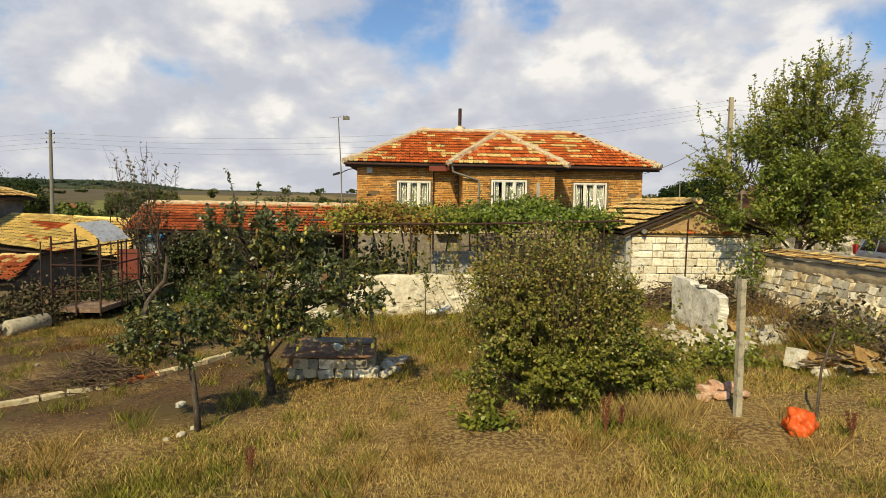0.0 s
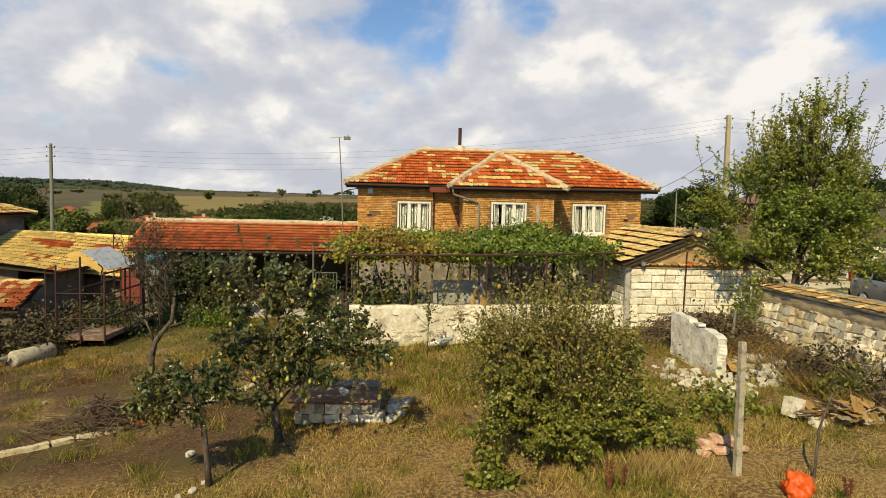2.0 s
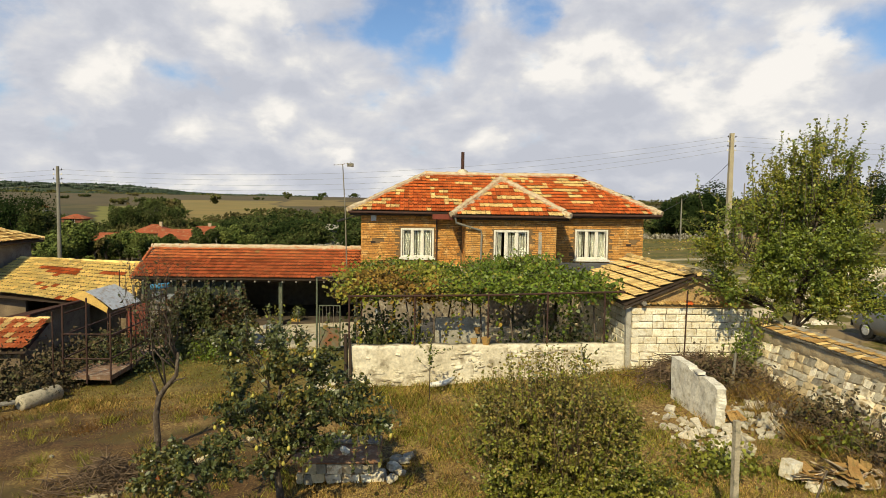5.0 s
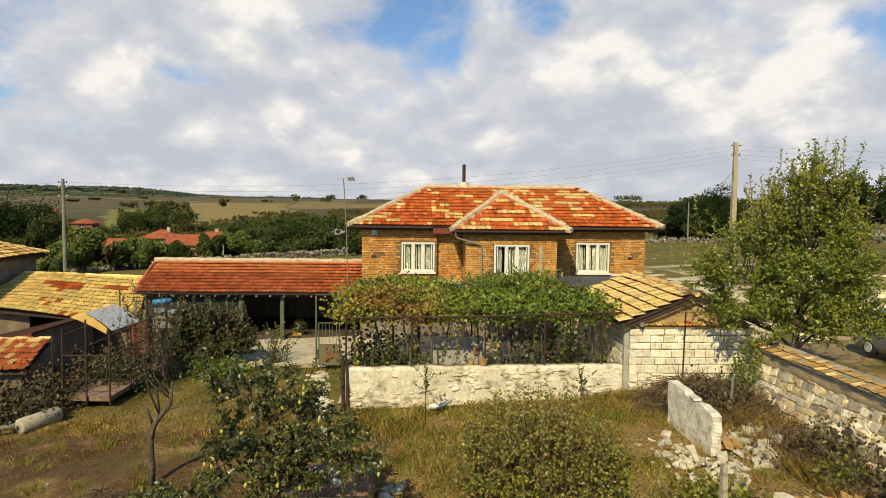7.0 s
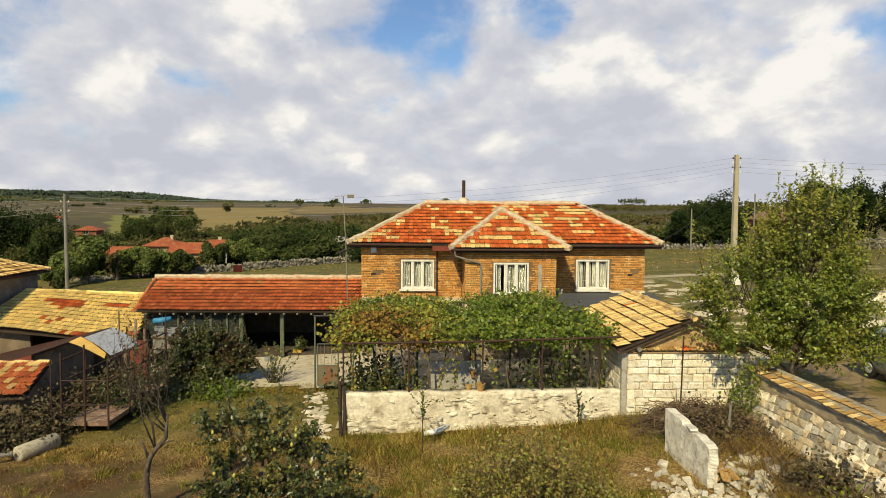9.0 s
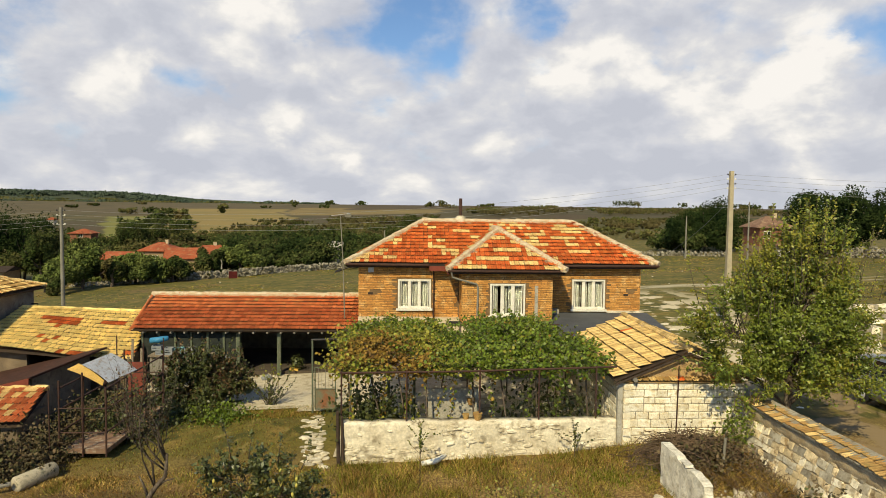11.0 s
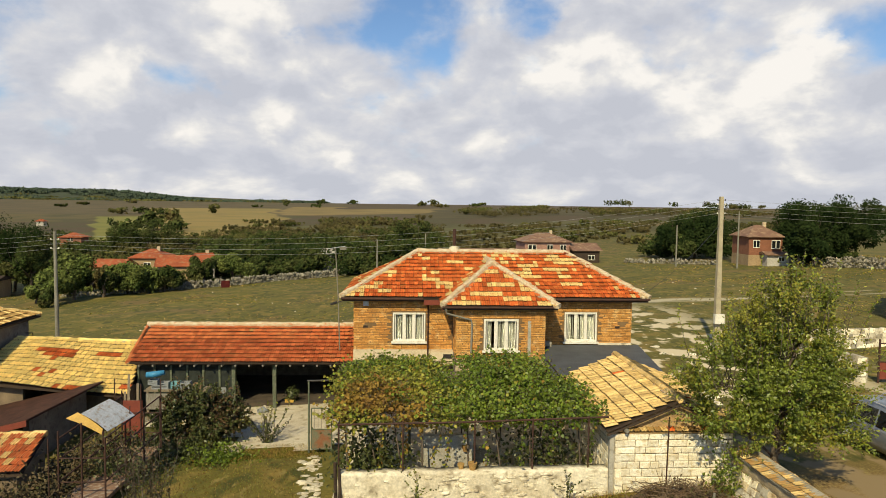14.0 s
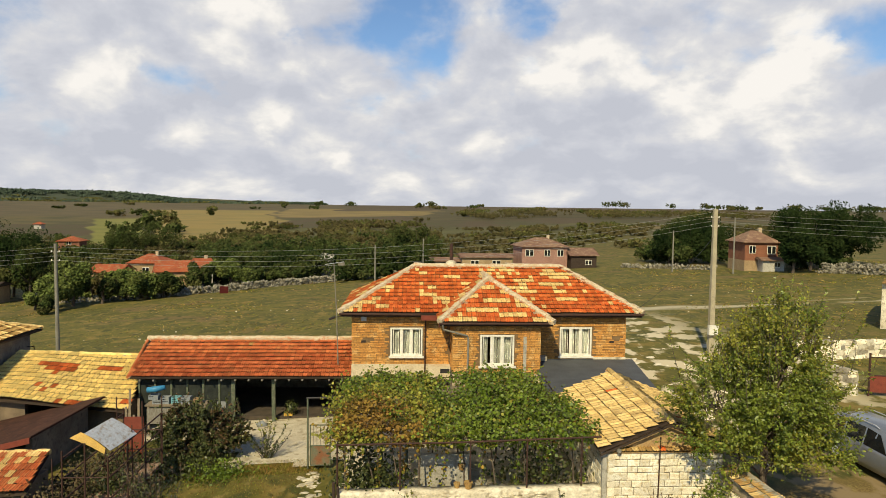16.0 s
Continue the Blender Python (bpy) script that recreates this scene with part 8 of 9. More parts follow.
def build_grass():
    r = np.random.RandomState(44)
    n = 560000
    x, y = r.uniform(-14, 7.8, n), 4.2 + 14.7 * r.rand(n) ** 1.6
    f = field(x, y, 0.5)
    g = field(x, y, 0.35, 9.0) + 0.25 * (x > 3.0) - 0.1
    dens = np.clip(0.66 + 0.22 * np.clip((10.5 - y) / 1.5, 0, 1) + 0.95 * f + 0.25 * field(x, y, 2.3, 31.0), 0.22, 1.0)
    keep = r.rand(n) < dens
    keep &= ~((np.abs(x - 5.3) < 1.3) & (np.abs(y - 14) < 2.0) & (r.rand(n) < 0.8))
    for (ax, ay), (bx, by) in (((-8.9, 11.25), (-7.0, 12.58)), ((-7.0, 12.58), (-5.2, 15.25))):
        d = math.hypot(bx - ax, by - ay)
        off = ((x - ax) * (by - ay) - (y - ay) * (bx - ax)) / d
        along = ((x - ax) * (bx - ax) + (y - ay) * (by - ay)) / d
        keep &= ~((off > -0.1) & (off < 0.28) & (along > 0) & (along < d))
    x, y, f, g = x[keep], y[keep], f[keep], g[keep]
    fine = field(x, y, 1.5, 3.0)
    g = g + 0.35 * fine
    tall = 0.04 + 0.06 * np.clip(f + 0.3, 0, 1) + 0.075 * np.clip(g + 0.05, 0, 0.8) + 0.02 * np.clip(y - 16.3, 0, 1.6)
    g = g + 0.42 * ((x > -4.6) & (y > 14.2)) - 0.12 * (y < 10.0) - 0.16 * ((x < -4.0) & (y > 10.0) & (y < 17.5))
    brown = np.clip((-3.6 - x) / 1.5, 0, 1) * np.clip((y - 9.8) / 1.2, 0, 1) * np.clip((18.2 - y) / 1.5, 0, 1)
    tall = (tall + 0.012 * np.clip((10.5 - y) / 2, 0, 1)) * (1 - 0.35 * brown)
    green = (r.rand(len(x)) < np.clip(0.33 + 1.2 * g, 0.04, 0.9)).astype(int)
    green = np.where((green == 0) & (r.rand(len(x)) < np.clip((x + 9) / 7, 0.35, 0.8) * np.clip((11.5 - y) / 1.5, 0, 1)), 2, green)
    pick = r.rand(len(x))
    green = np.where(brown > 0.3, np.where(pick < 0.68 - 0.6 * fine, 3, np.where(pick < 0.86 + 0.3 * fine, 1, 0)), green)
    some = ~((brown > 0.3) & (r.rand(len(x)) < 0.3 + 0.6 * f))
    x, y, tall, green = x[some], y[some], tall[some], green[some]
    me = blades("grass", x, y, tall, 0.007 + 0.0010 * y, [M["grass_dry"], M["grass_green"], M["straw"], M["dead_grass"]], 1, green, 0.75)
    tagged(new("grass", me), "dry straw-coloured and green garden grass", "grass", kind="stuff")
    # Straw lying flat.
    n = 260000
    x, y = r.uniform(-14, 7.6, n), 3.5 + 15.2 * r.rand(n) ** 1.7
    keep = r.rand(n) < np.clip(0.55 + 1.2 * field(x, y, 0.9, 21.0), 0.12, 1.0)
    keep &= ~((x < -3.8) & (y > 10) & (y < 18.4) & (r.rand(n) < 0.85))
    x, y = x[keep], y[keep]
    me = blades("straw_litter", x, y, 0.05, 0.006 + 0.0004 * y, [M["straw"], M["weeds"], M["grass_dry"]], 12, r.choice((0, 0, 1, 2), len(x)), 2.6)
    tagged(new("straw_litter", me), "dead straw lying flat on the earth", "straw", kind="stuff")
    # Taller tufts.
    cx, cy = r.uniform(-13, 7.5, 420), 5.0 + 13.6 * r.rand(420) ** 1.5
    k = 75
    x, y = np.repeat(cx, k) + r.normal(0, 0.11, 420 * k), np.repeat(cy, k) + r.normal(0, 0.11, 420 * k)
    kind = np.repeat((r.rand(420) < np.where((cx < -3.8) & (cy > 10), 0.9, 0.45)).astype(int), k)
    me = blades("grass_tufts", x, y, 0.22, 0.008, [M["grass_dry"], M["grass_green"]], 2, kind, 0.6)
    tagged(new("grass_tuft", me), "taller tufts of dry and green grass", "grass", kind="stuff")
    # Uncut weeds before the white wall.
    n = 34000
    x, y = r.uniform(-3.4, 5.2, n), 18.75 - 5.6 * r.rand(n) ** 1.3
    keep = r.rand(n) < np.clip(0.25 + 1.5 * field(x, y, 0.8, 41.0) + 0.35 * (y > 18.1), 0.02, 1.0)
    keep &= ~((x > 3.4) & (y < 17.2)) & ~((x < -1.9) & (y < 14.2))
    x, y = x[keep], y[keep]
    me = blades("tall_weeds", x, y, 0.24, 0.014, [M["grass_dry"], M["grass_green"], M["dead_grass"]], 13, r.choice((0, 0, 1, 1, 1, 2), len(x)), 0.6)
    tagged(new("tall_weeds", me), "uncut olive and golden weeds before the wall", "weeds", kind="stuff")
    # Long yellow grass beside the bush.
    x, y = 1.9 + r.normal(0, 0.36, 1800), 9.5 + r.normal(0, 0.22, 1800)
    me = blades("long_grass", x, y, 0.28, 0.006, [M["straw"]], 3, None, 0.5)
    tagged(new("long_grass", me), "long drooping yellow grass by the bush", "grass", kind="stuff")
    # Grass on the yard's edge and the meadow close by.
    x, y = r.uniform(-14, -5.0, 36000), 18.6 + 9.0 * r.rand(36000) ** 1.4
    keep = (y < 24.7) | (x < -9.2)
    x, y = x[keep], y[keep]
    me = blades("edge_grass", x, y, 0.07, 0.022, [M["grass_dry"], M["grass_green"], M["dead_grass"]], 4, r.choice((0, 1, 1, 1, 2, 2, 2, 2), len(x)), 0.8)
    tagged(new("edge_grass", me), "rough green and straw grass beside the yard", "grass", kind="stuff")
    x, y = r.uniform(-9.6, -4.6, 12000), r.uniform(23.9, 25.3, 12000)
    me = blades("yard_grass", x, y, 0.10, 0.018, [M["grass_dry"], M["grass_green"]], 9, (r.rand(len(x)) < 0.5).astype(int))
    tagged(new("yard_grass", me), "ragged grass along the yard's edge", "grass", kind="stuff")
    # Tufts that roughen the meadow behind the house.
    n = 90000
    y = 36 + 75 * r.rand(n) ** 1.6
    x = r.uniform(-0.75, 0.85, n) * y
    keep = (r.rand(n) < np.clip(0.45 + 1.1 * field(x, y, 0.16, 4.0), 0.04, 1)) & ~((x > 10) & (x < 24) & (y < 58))
    x, y = x[keep], y[keep]
    me = blades("meadow_grass", x, y, 0.07, 0.0026 * y, [M["grass_dry"], M["grass_green"]], 7, (r.rand(len(x)) < 0.5).astype(int), 0.8)
    tagged(new("meadow_grass", me), "short olive and straw tufts on the meadow", "grass", kind="stuff")
    # Dead weeds between the boundary wall and the rubble.
    n = 42000
    x, y = r.uniform(5.6, 7.9, n), r.uniform(10.8, 18.7, n)
    keep = (r.rand(n) < np.clip(0.35 + 1.3 * field(x, y, 0.8, 3), 0.03, 1)) & ((x > 6.3) | (y > 15.6))
    x, y = x[keep], y[keep]
    me = blades("dead_weeds", x, y, 0.30, 0.006, [M["weeds"], M["grass_dry"], M["grass_green"], M["dead_grass"]], 5, r.choice((0, 1, 1, 1, 1, 3, 3, 2), len(x)), 0.7)
    tagged(new("dead_weeds", me), "tangle of brown dead weeds by the wall", "weeds", kind="stuff")
    rr = random.Random(6)
    s = Shape()
    for k in range(900):
        x, y = rr.uniform(5.7, 8.1), rr.uniform(10.6, 18.6)
        if x < 6.4 and y < 15.7:
            continue
        hump = 0.45 * max(0, 1 - ((x - 7.2) / 1.0) ** 2 - ((y - 12.2) / 1.4) ** 2) + 0.35 * max(0, 1 - ((x - 6.6) / 1.4) ** 2 - ((y - 17.6) / 1.0) ** 2)
        z = gz(x, y) + 0.06 + rr.random() * (0.25 + hump)
        d = Vector((rr.gauss(0, 1), rr.gauss(0, 1), rr.gauss(0.7, 0.6))).normalized() * rr.uniform(0.3, 0.8)
        s.tube([(x - d.x / 2, y - d.y / 2, max(z - d.z / 2, gz(x, y) - 0.02)), (x, y, z + 0.05), (x + d.x / 2, y + d.y / 2, z + abs(d.z) / 2)], [0.008, 0.007, 0.003], 3)
    for k in range(900):
        x, y = rr.gauss(6.2, 0.8), rr.gauss(17.5, 0.42)
        if not 4.5 < x < 8.0 or not 16.3 < y < 18.5:
            continue
        z = gz(x, y) + 0.05 + rr.random() * 0.42 * max(0.15, 1 - ((x - 6.1) / 1.7) ** 2)
        d = Vector((rr.gauss(0, 1), rr.gauss(0, 0.7), rr.gauss(0.05, 0.25))).normalized() * rr.uniform(0.5, 1.2)
        s.tube([(x - d.x / 2, y - d.y / 2, max(z - d.z / 2, gz(x, y) + 0.02)), (x, y, z + 0.12), (x + d.x / 2, y + d.y / 2, max(z + d.z / 2, gz(x, y) + 0.02))], [0.011, 0.009, 0.004], 3)
    single("dry_brushwood", s, M["twigs"], "tangled dry brushwood by the boundary wall", "brushwood", kind="stuff")
    # Rust-brown dock stalks gone to seed.
    for x, y, h in ((0.98, 8.75, 0.62), (-3.55, 8.2, 0.34), (-6.75, 8.0, 0.45), (1.25, 9.0, 0.4), (3.9, 8.1, 0.35)):
        g = gz(x, y)
        s = Shape()
        for q in range(3):
            e = Vector((x + rr.uniform(-0.07, 0.07), y + rr.uniform(-0.05, 0.05), g + h * rr.uniform(0.75, 1.0)))
            s.tube([(x, y, g - 0.02), e], [0.006, 0.003], 4)
            for _ in range(60):
                p = Vector((x, y, g)).lerp(e, rr.uniform(0.35, 1.0)) + Vector([rr.gauss(0, 0.012) for _ in range(3)])
                s.box(p - Vector((0.006, 0.006, 0.006)), p + Vector((0.006, 0.006, 0.006)), None, 0, 0.003, rr.random())
        single("dock_stalk", s, M["dock"], "rust-brown dock stalk gone to seed in grass", "weed", "dock stalks")
    # Green weeds low down.
    for k, (x, y, h, m, cnt, sx) in enumerate(((-0.5, 9.4, 0.15, "leaf_bush", 350, 0.2), (-8.4, 24.0, 0.25, "leaf_vine", 1200, 0.6), (-12.6, 20.2, 0.5, "leaf_brown", 1500, 0.4), (-11.5, 25.2, 0.4, "leaf_plum", 2500, 0.9), (-9.7, 24.6, 0.3, "leaf_plum", 1800, 0.8), (-11.3, 22.2, 0.5, "leaf_plum", 2200, 0.55),
                                                (7.5, 11.4, 0.5, "leaf_brown", 1500, 0.4), (7.4, 13.6, 0.4, "leaf_brown", 1500, 0.5), (6.4, 16.9, 0.35, "leaf_brown", 1500, 0.6), (6.9, 12.4, 0.3, "leaf_bush", 600, 0.35), (4.0, 11.8, 0.3, "leaf_bush", 700, 0.4), (7.9, 18.0, 0.9, "leaf_tree", 900, 0.35))):
        p = np.stack([x + r.normal(0, sx, cnt), y + r.normal(0, sx * 0.7, cnt), gz(x, y) + np.abs(r.normal(0, h, cnt))], 1)
        t = thing("weed_clump", (x, y, gz(x, y)), "low clump of green leafy weeds", "weeds", "weed clumps")
        part("foliage", leaves("foliage", p, 0.06, M[m], 60 + k), None, t)
    # Overgrown brown bushes at the low huts.
    for k, (x, y, sx, sy, h, cnt) in enumerate(((-13.9, 19.3, 0.55, 0.4, 1.0, 4200), (-14.8, 18.6, 0.7, 0.5, 1.1, 4200), (-12.9, 20.6, 0.4, 0.5, 0.8, 2500), (-13.0, 22.6, 0.5, 0.8, 0.8, 3500), (-12.9, 24.6, 0.5, 0.8, 0.7, 3000), (-11.9, 22.9, 0.35, 0.6, 0.7, 2600), (-12.7, 19.2, 0.4, 0.35, 0.6, 2400))):
        p = np.stack([x + r.normal(0, sx, cnt), y + r.normal(0, sy, cnt), gz(x, y) + np.abs(r.normal(0, h * 0.5, cnt))], 1)
        t = thing("wild_bush", (x, y, gz(x, y)), "overgrown brown-leaved bush by the hut", "bush", "wild bushes")
        part("foliage", leaves("foliage", p, 0.07, M["leaf_brown"], 80 + k), None, t)
        s = Shape()
        for q in range(14):
            s.tube([(x, y, gz(x, y)), (x + rr.gauss(0, sx), y + rr.gauss(0, sy), gz(x, y) + h * rr.uniform(0.6, 1.3))], [0.02, 0.006], 4)
        part("stem", s, M["twigs"], t)


M["dock"] = mat("dock", (0.17, 0.055, 0.025), (0.12, 0.04, 0.02), 8, 0.9, 0, None, 40, 0.4)
M["leaf_brown"] = mat("leaf_brown", (0.11, 0.072, 0.036), (0.07, 0.056, 0.024), 2, 0.8, 0, (0.055, 0.065, 0.019), 20, 0.5)
build_grass()


# ---- antenna, poles and wires ----
def build_antenna():
    an = thing("antenna", (-4.75, 30.9, 2.6), "tall television antenna mast beside the house", "antenna")
    s = Shape()
    s.tube([(-4.72, 30.9, 2.7), (-4.8, 30.95, 5.2), (-4.95, 31.1, 7.55)], [0.032, 0.028, 0.022], 8)
    part("mast", s, M["pole_grey"], an)
    s = Shape()
    s.rod((-5.35, 31.0, 7.50), (-4.5, 31.2, 7.62), 0.014)
    boom = part("boom", s, M["zinc"], an)
    for k in range(6):
        s = Shape()
        x = -5.3 + k * 0.15
        w = 0.2 + 0.03 * k
        s.rod((x - 0.08 * w, 31.05 - w, 7.52 + 0.02 * k), (x + 0.08 * w, 31.05 + w, 7.52 + 0.02 * k), 0.008)
        part("element", s, M["zinc"], boom)
    s = Shape()
    s.box((-4.75, 31.1, 7.45), (-4.45, 31.25, 7.6))
    part("amplifier", s, M["pole_grey"], an)
    s = Shape()
    s.tube([(-4.8, 30.9, 5.0), (-4.4, 30.5, 5.15), (-3.98, 30.3, 5.2)], [0.02] * 3, 6)
    s.tube([(-4.85, 30.9, 5.0), (-5.15, 30.8, 4.9)], [0.06, 0.05], 7)
    part("bracket", s, M["steel_dark"], an)


build_antenna()


def build_pole(x, y, top, material, label, square, box=False):
    g = gz(x, y)
    po = thing("utility_pole", (x, y, g), label, "pole", "utility poles")
    s = Shape()
    if square:
        a, b = 0.17, 0.11
        v = [(x + sx * a, y + sy * a, g - 0.3) for sx, sy in ((-1, -1), (1, -1), (1, 1), (-1, 1))] + [(x + sx * b, y + sy * b, top) for sx, sy in ((-1, -1), (1, -1), (1, 1), (-1, 1))]
        s.add(v, [(0, 1, 5, 4), (1, 2, 6, 5), (2, 3, 7, 6), (3, 0, 4, 7), (4, 5, 6, 7)])
    else:
        s.tube([(x, y, g - 0.3), (x, y, top)], [0.135, 0.09], 12)
    shaft = part("shaft", s, material, po)
    for k in range(4):
        for sx in (-1, 1):
            s = Shape()
            z = top - 0.25 - 0.28 * k
            s.rod((x + sx * 0.1, y - 0.02, z), (x + sx * 0.24, y - 0.02, z + 0.02), 0.012)
            s.tube([(x + sx * 0.24, y - 0.02, z), (x + sx * 0.24, y - 0.02, z + 0.05), (x + sx * 0.24, y - 0.02, z + 0.11)], [0.03, 0.045, 0.02], 8)
            part("insulator", s, M["white_paint"] if k % 2 else M["steel_dark"], po)
    if box:
        s = Shape()
        s.box((x - 0.3, y - 0.42, 2.45), (x + 0.3, y - 0.16, 3.05))
        part("meter_cabinet", s, M["white_paint"], po, "white meter cabinet")
    return po


def wire(a, b, sag, rad=0.010):
    s = Shape()
    a, b = Vector(a), Vector(b)
    pts = [a.lerp(b, t / 18) - Vector((0, 0, sag * 4 * (t / 18) * (1 - t / 18))) for t in range(19)]
    s.tube(pts, [rad] * 19, 4)
    return s


M["wire"] = mat("wire", (0.38, 0.37, 0.34), (0.30, 0.29, 0.27), 3, 0.6, 0, None, 30, metal=0.3)
M["wire_dark"] = mat("wire_dark", (0.03, 0.03, 0.03), (0.02, 0.02, 0.02), 3, 0.6, 0, None, 30)
PL, PR = (-23.45, 41.8, 7.75), (17.95, 40.1, 10.4)
build_pole(*PL, M["pole_grey"], "grey concrete utility pole on the meadow", False)
build_pole(*PR, M["pole_concrete"], "square yellowish concrete utility pole", True, True)
for k in range(4):
    for a, b, sag in ((PL, PR, 1.1), (PR, (58, 33, 11.2), 0.9), (PL, (-66, 40, 7.2), 0.9)):
        dz = -0.2 - 0.28 * k
        single("power_line", wire((a[0] + 0.24, a[1] - 0.02, a[2] + dz), (b[0] - 0.24, b[1] - 0.02, b[2] + dz), sag + 0.06 * k, 0.0065), M["wire"], "bare overhead power line", "wire", "power lines")
single("service_line", wire((PR[0] - 0.1, PR[1], 8.6), (HW1 + 0.3, HY + 0.5, 5.2), 0.35, 0.014), M["wire_dark"], "black service cable to the house", "wire")


# ---- the car ----
def build_car():
    car = thing("car", (15.2, 21.9, gz(15, 22)), "silver-grey family estate car parked on the track", "car")
    head = Vector((0.05, -0.9987, 0))
    L, W = 4.5, 1.74
    g = gz(15.5, 21.5)
    origin = Vector((14.3, 23.15, g + 0.02))           # rear corner on the near side
    m = Matrix(((head.x, -head.y, 0, origin.x), (head.y, head.x, 0, origin.y), (0, 0, 1, origin.z), (0, 0, 0, 1)))
    at = lambda x, y, z: m @ Vector((x, y, z))
    # Cross-sections along the length: x, sill, belt, roof, half width at belt, half width at roof.
    secs = [(0.0, 0.42, 0.85, 1.02, 0.76, 0.60), (0.06, 0.30, 0.95, 1.30, 0.82, 0.62), (0.22, 0.24, 0.98, 1.56, 0.85, 0.62), (0.6, 0.22, 0.98, 1.66, 0.87, 0.64), (1.6, 0.22, 0.97, 1.70, 0.87, 0.65),
            (2.5, 0.22, 0.95, 1.66, 0.87, 0.64), (3.05, 0.22, 0.94, 1.42, 0.87, 0.62), (3.5, 0.22, 0.93, 1.06, 0.86, 0.66), (4.1, 0.24, 0.84, 0.92, 0.84, 0.62), (4.42, 0.32, 0.66, 0.74, 0.74, 0.52)]
    v, f = [], []
    for x, a, b, c, wb, wr in secs:
        prof = [(-wb * 0.93, a), (-wb * 1.0, a + 0.22), (-wb, b - 0.03), (-wb * 0.97, b), (-wr, c - 0.05), (-wr * 0.86, c), (wr * 0.86, c), (wr, c - 0.05), (wb * 0.97, b), (wb, b - 0.03), (wb, a + 0.22), (wb * 0.93, a)]
        v += [at(x, W / 2 + y, z) for y, z in prof]
    n = 12
    for i in range(len(secs) - 1):
        f += [(i * n + k, (i + 1) * n + k, (i + 1) * n + (k + 1) % n, i * n + (k + 1) % n) for k in range(n)]
    f += [tuple(range(n)), tuple(reversed(range((len(secs) - 1) * n, len(secs) * n)))]
    s = Shape()
    s.add(v, f)
    me = s.data("body", M["car_paint"], True)
    body = hang(new("body", me), car)

    def glass_strip(name, pts):
        q = Shape()
        q.slab([at(*p) for p in pts], 0.012)
        part(name, q, M["car_glass"], car, "dark tinted car window")
    for side in (0, 1):
        def on(x, t):
            for k in range(len(secs) - 1):
                if secs[k][0] <= x <= secs[k + 1][0]:
                    q = (x - secs[k][0]) / (secs[k + 1][0] - secs[k][0])
                    b, c, wb, wr = (secs[k][j] + (secs[k + 1][j] - secs[k][j]) * q for j in (2, 3, 4, 5))
                    w = wb * 0.97 + (wr - wb * 0.97) * t
                    return (x, W / 2 + (-1 if side == 0 else 1) * (w + 0.012), b + (c - 0.05 - b) * t)
        for x0, x1, x2, x3 in ((0.30, 1.02, 1.02, 0.42), (1.10, 1.98, 1.98, 1.10), (2.06, 3.1, 2.62, 2.06)):
            pts = [on(x0, 0.08), on(x1, 0.08), on(x2, 0.92), on(x3, 0.92)]
            glass_strip("side_window", pts if side == 0 else pts[::-1])
        r = Shape()
        y = W / 2 + (-0.6 if side == 0 else 0.6)
        r.tube([at(0.55, y, 1.66), at(0.7, y, 1.75), at(2.3, y, 1.74), at(2.5, y, 1.68)], [0.018] * 4, 6)
        part("roof_rail", r, M["zinc"], car, "grey roof rail")
        h = Shape()
        h.box((0, 0, 0), (0.16, 0.1, 0.34), m @ pose(-0.02, 0.03 if side == 0 else W - 0.13, 0.86, 0, -6, 0), 0, 0.01, side)
        part("tail_light", h, M["tail_red"], car, "red tail light")
        for x in (1.25, 2.2):
            hb = Shape()
            y = W / 2 + (-0.885 if side == 0 else 0.885)
            hb.box((x, y - 0.012, 0.86), (x + 0.18, y + 0.012, 0.89), m)
            part("door_handle", hb, M["car_paint"], car)
    s = Shape()
    s.slab([at(0.045, W / 2 - 0.62, 1.0), at(0.045, W / 2 + 0.62, 1.0), at(0.19, W / 2 + 0.52, 1.48), at(0.19, W / 2 - 0.52, 1.48)][::-1], 0.012)
    part("rear_window", s, M["car_glass"], car, "dark rear window")
    s = Shape()
    s.slab([at(3.5, W / 2 - 0.7, 1.05), at(3.5, W / 2 + 0.7, 1.05), at(2.72, W / 2 + 0.56, 1.58), at(2.72, W / 2 - 0.56, 1.58)], 0.012)
    part("windscreen", s, M["car_glass"], car, "dark windscreen")
    s = Shape()
    s.box((-0.07, 0.1, 0.34), (0.1, W - 0.1, 0.56), m, 0, 0.012, 4)
    part("bumper", s, M["car_trim"], car, "dark plastic bumper")
    for x in (0.78, 3.55):
        for y in (0.02, W - 0.02):
            s = Shape()
            sg = -1 if y < 1 else 1
            s.tube([at(x, y - sg * 0.2, 0.31), at(x, y - sg * 0.18, 0.31), at(x, y - sg * 0.0, 0.31), at(x, y + sg * 0.02, 0.31)], [0.27, 0.315, 0.315, 0.27], 20)
            wheel = part("wheel", s, M["car_trim"], car, "black tyre on alloy rim")
            q = Shape()
            q.tube([at(x, y + sg * 0.005, 0.31), at(x, y + sg * 0.035, 0.31)], [0.20, 0.17], 16)
            part("rim", q, M["zinc"], wheel, "grey alloy rim")


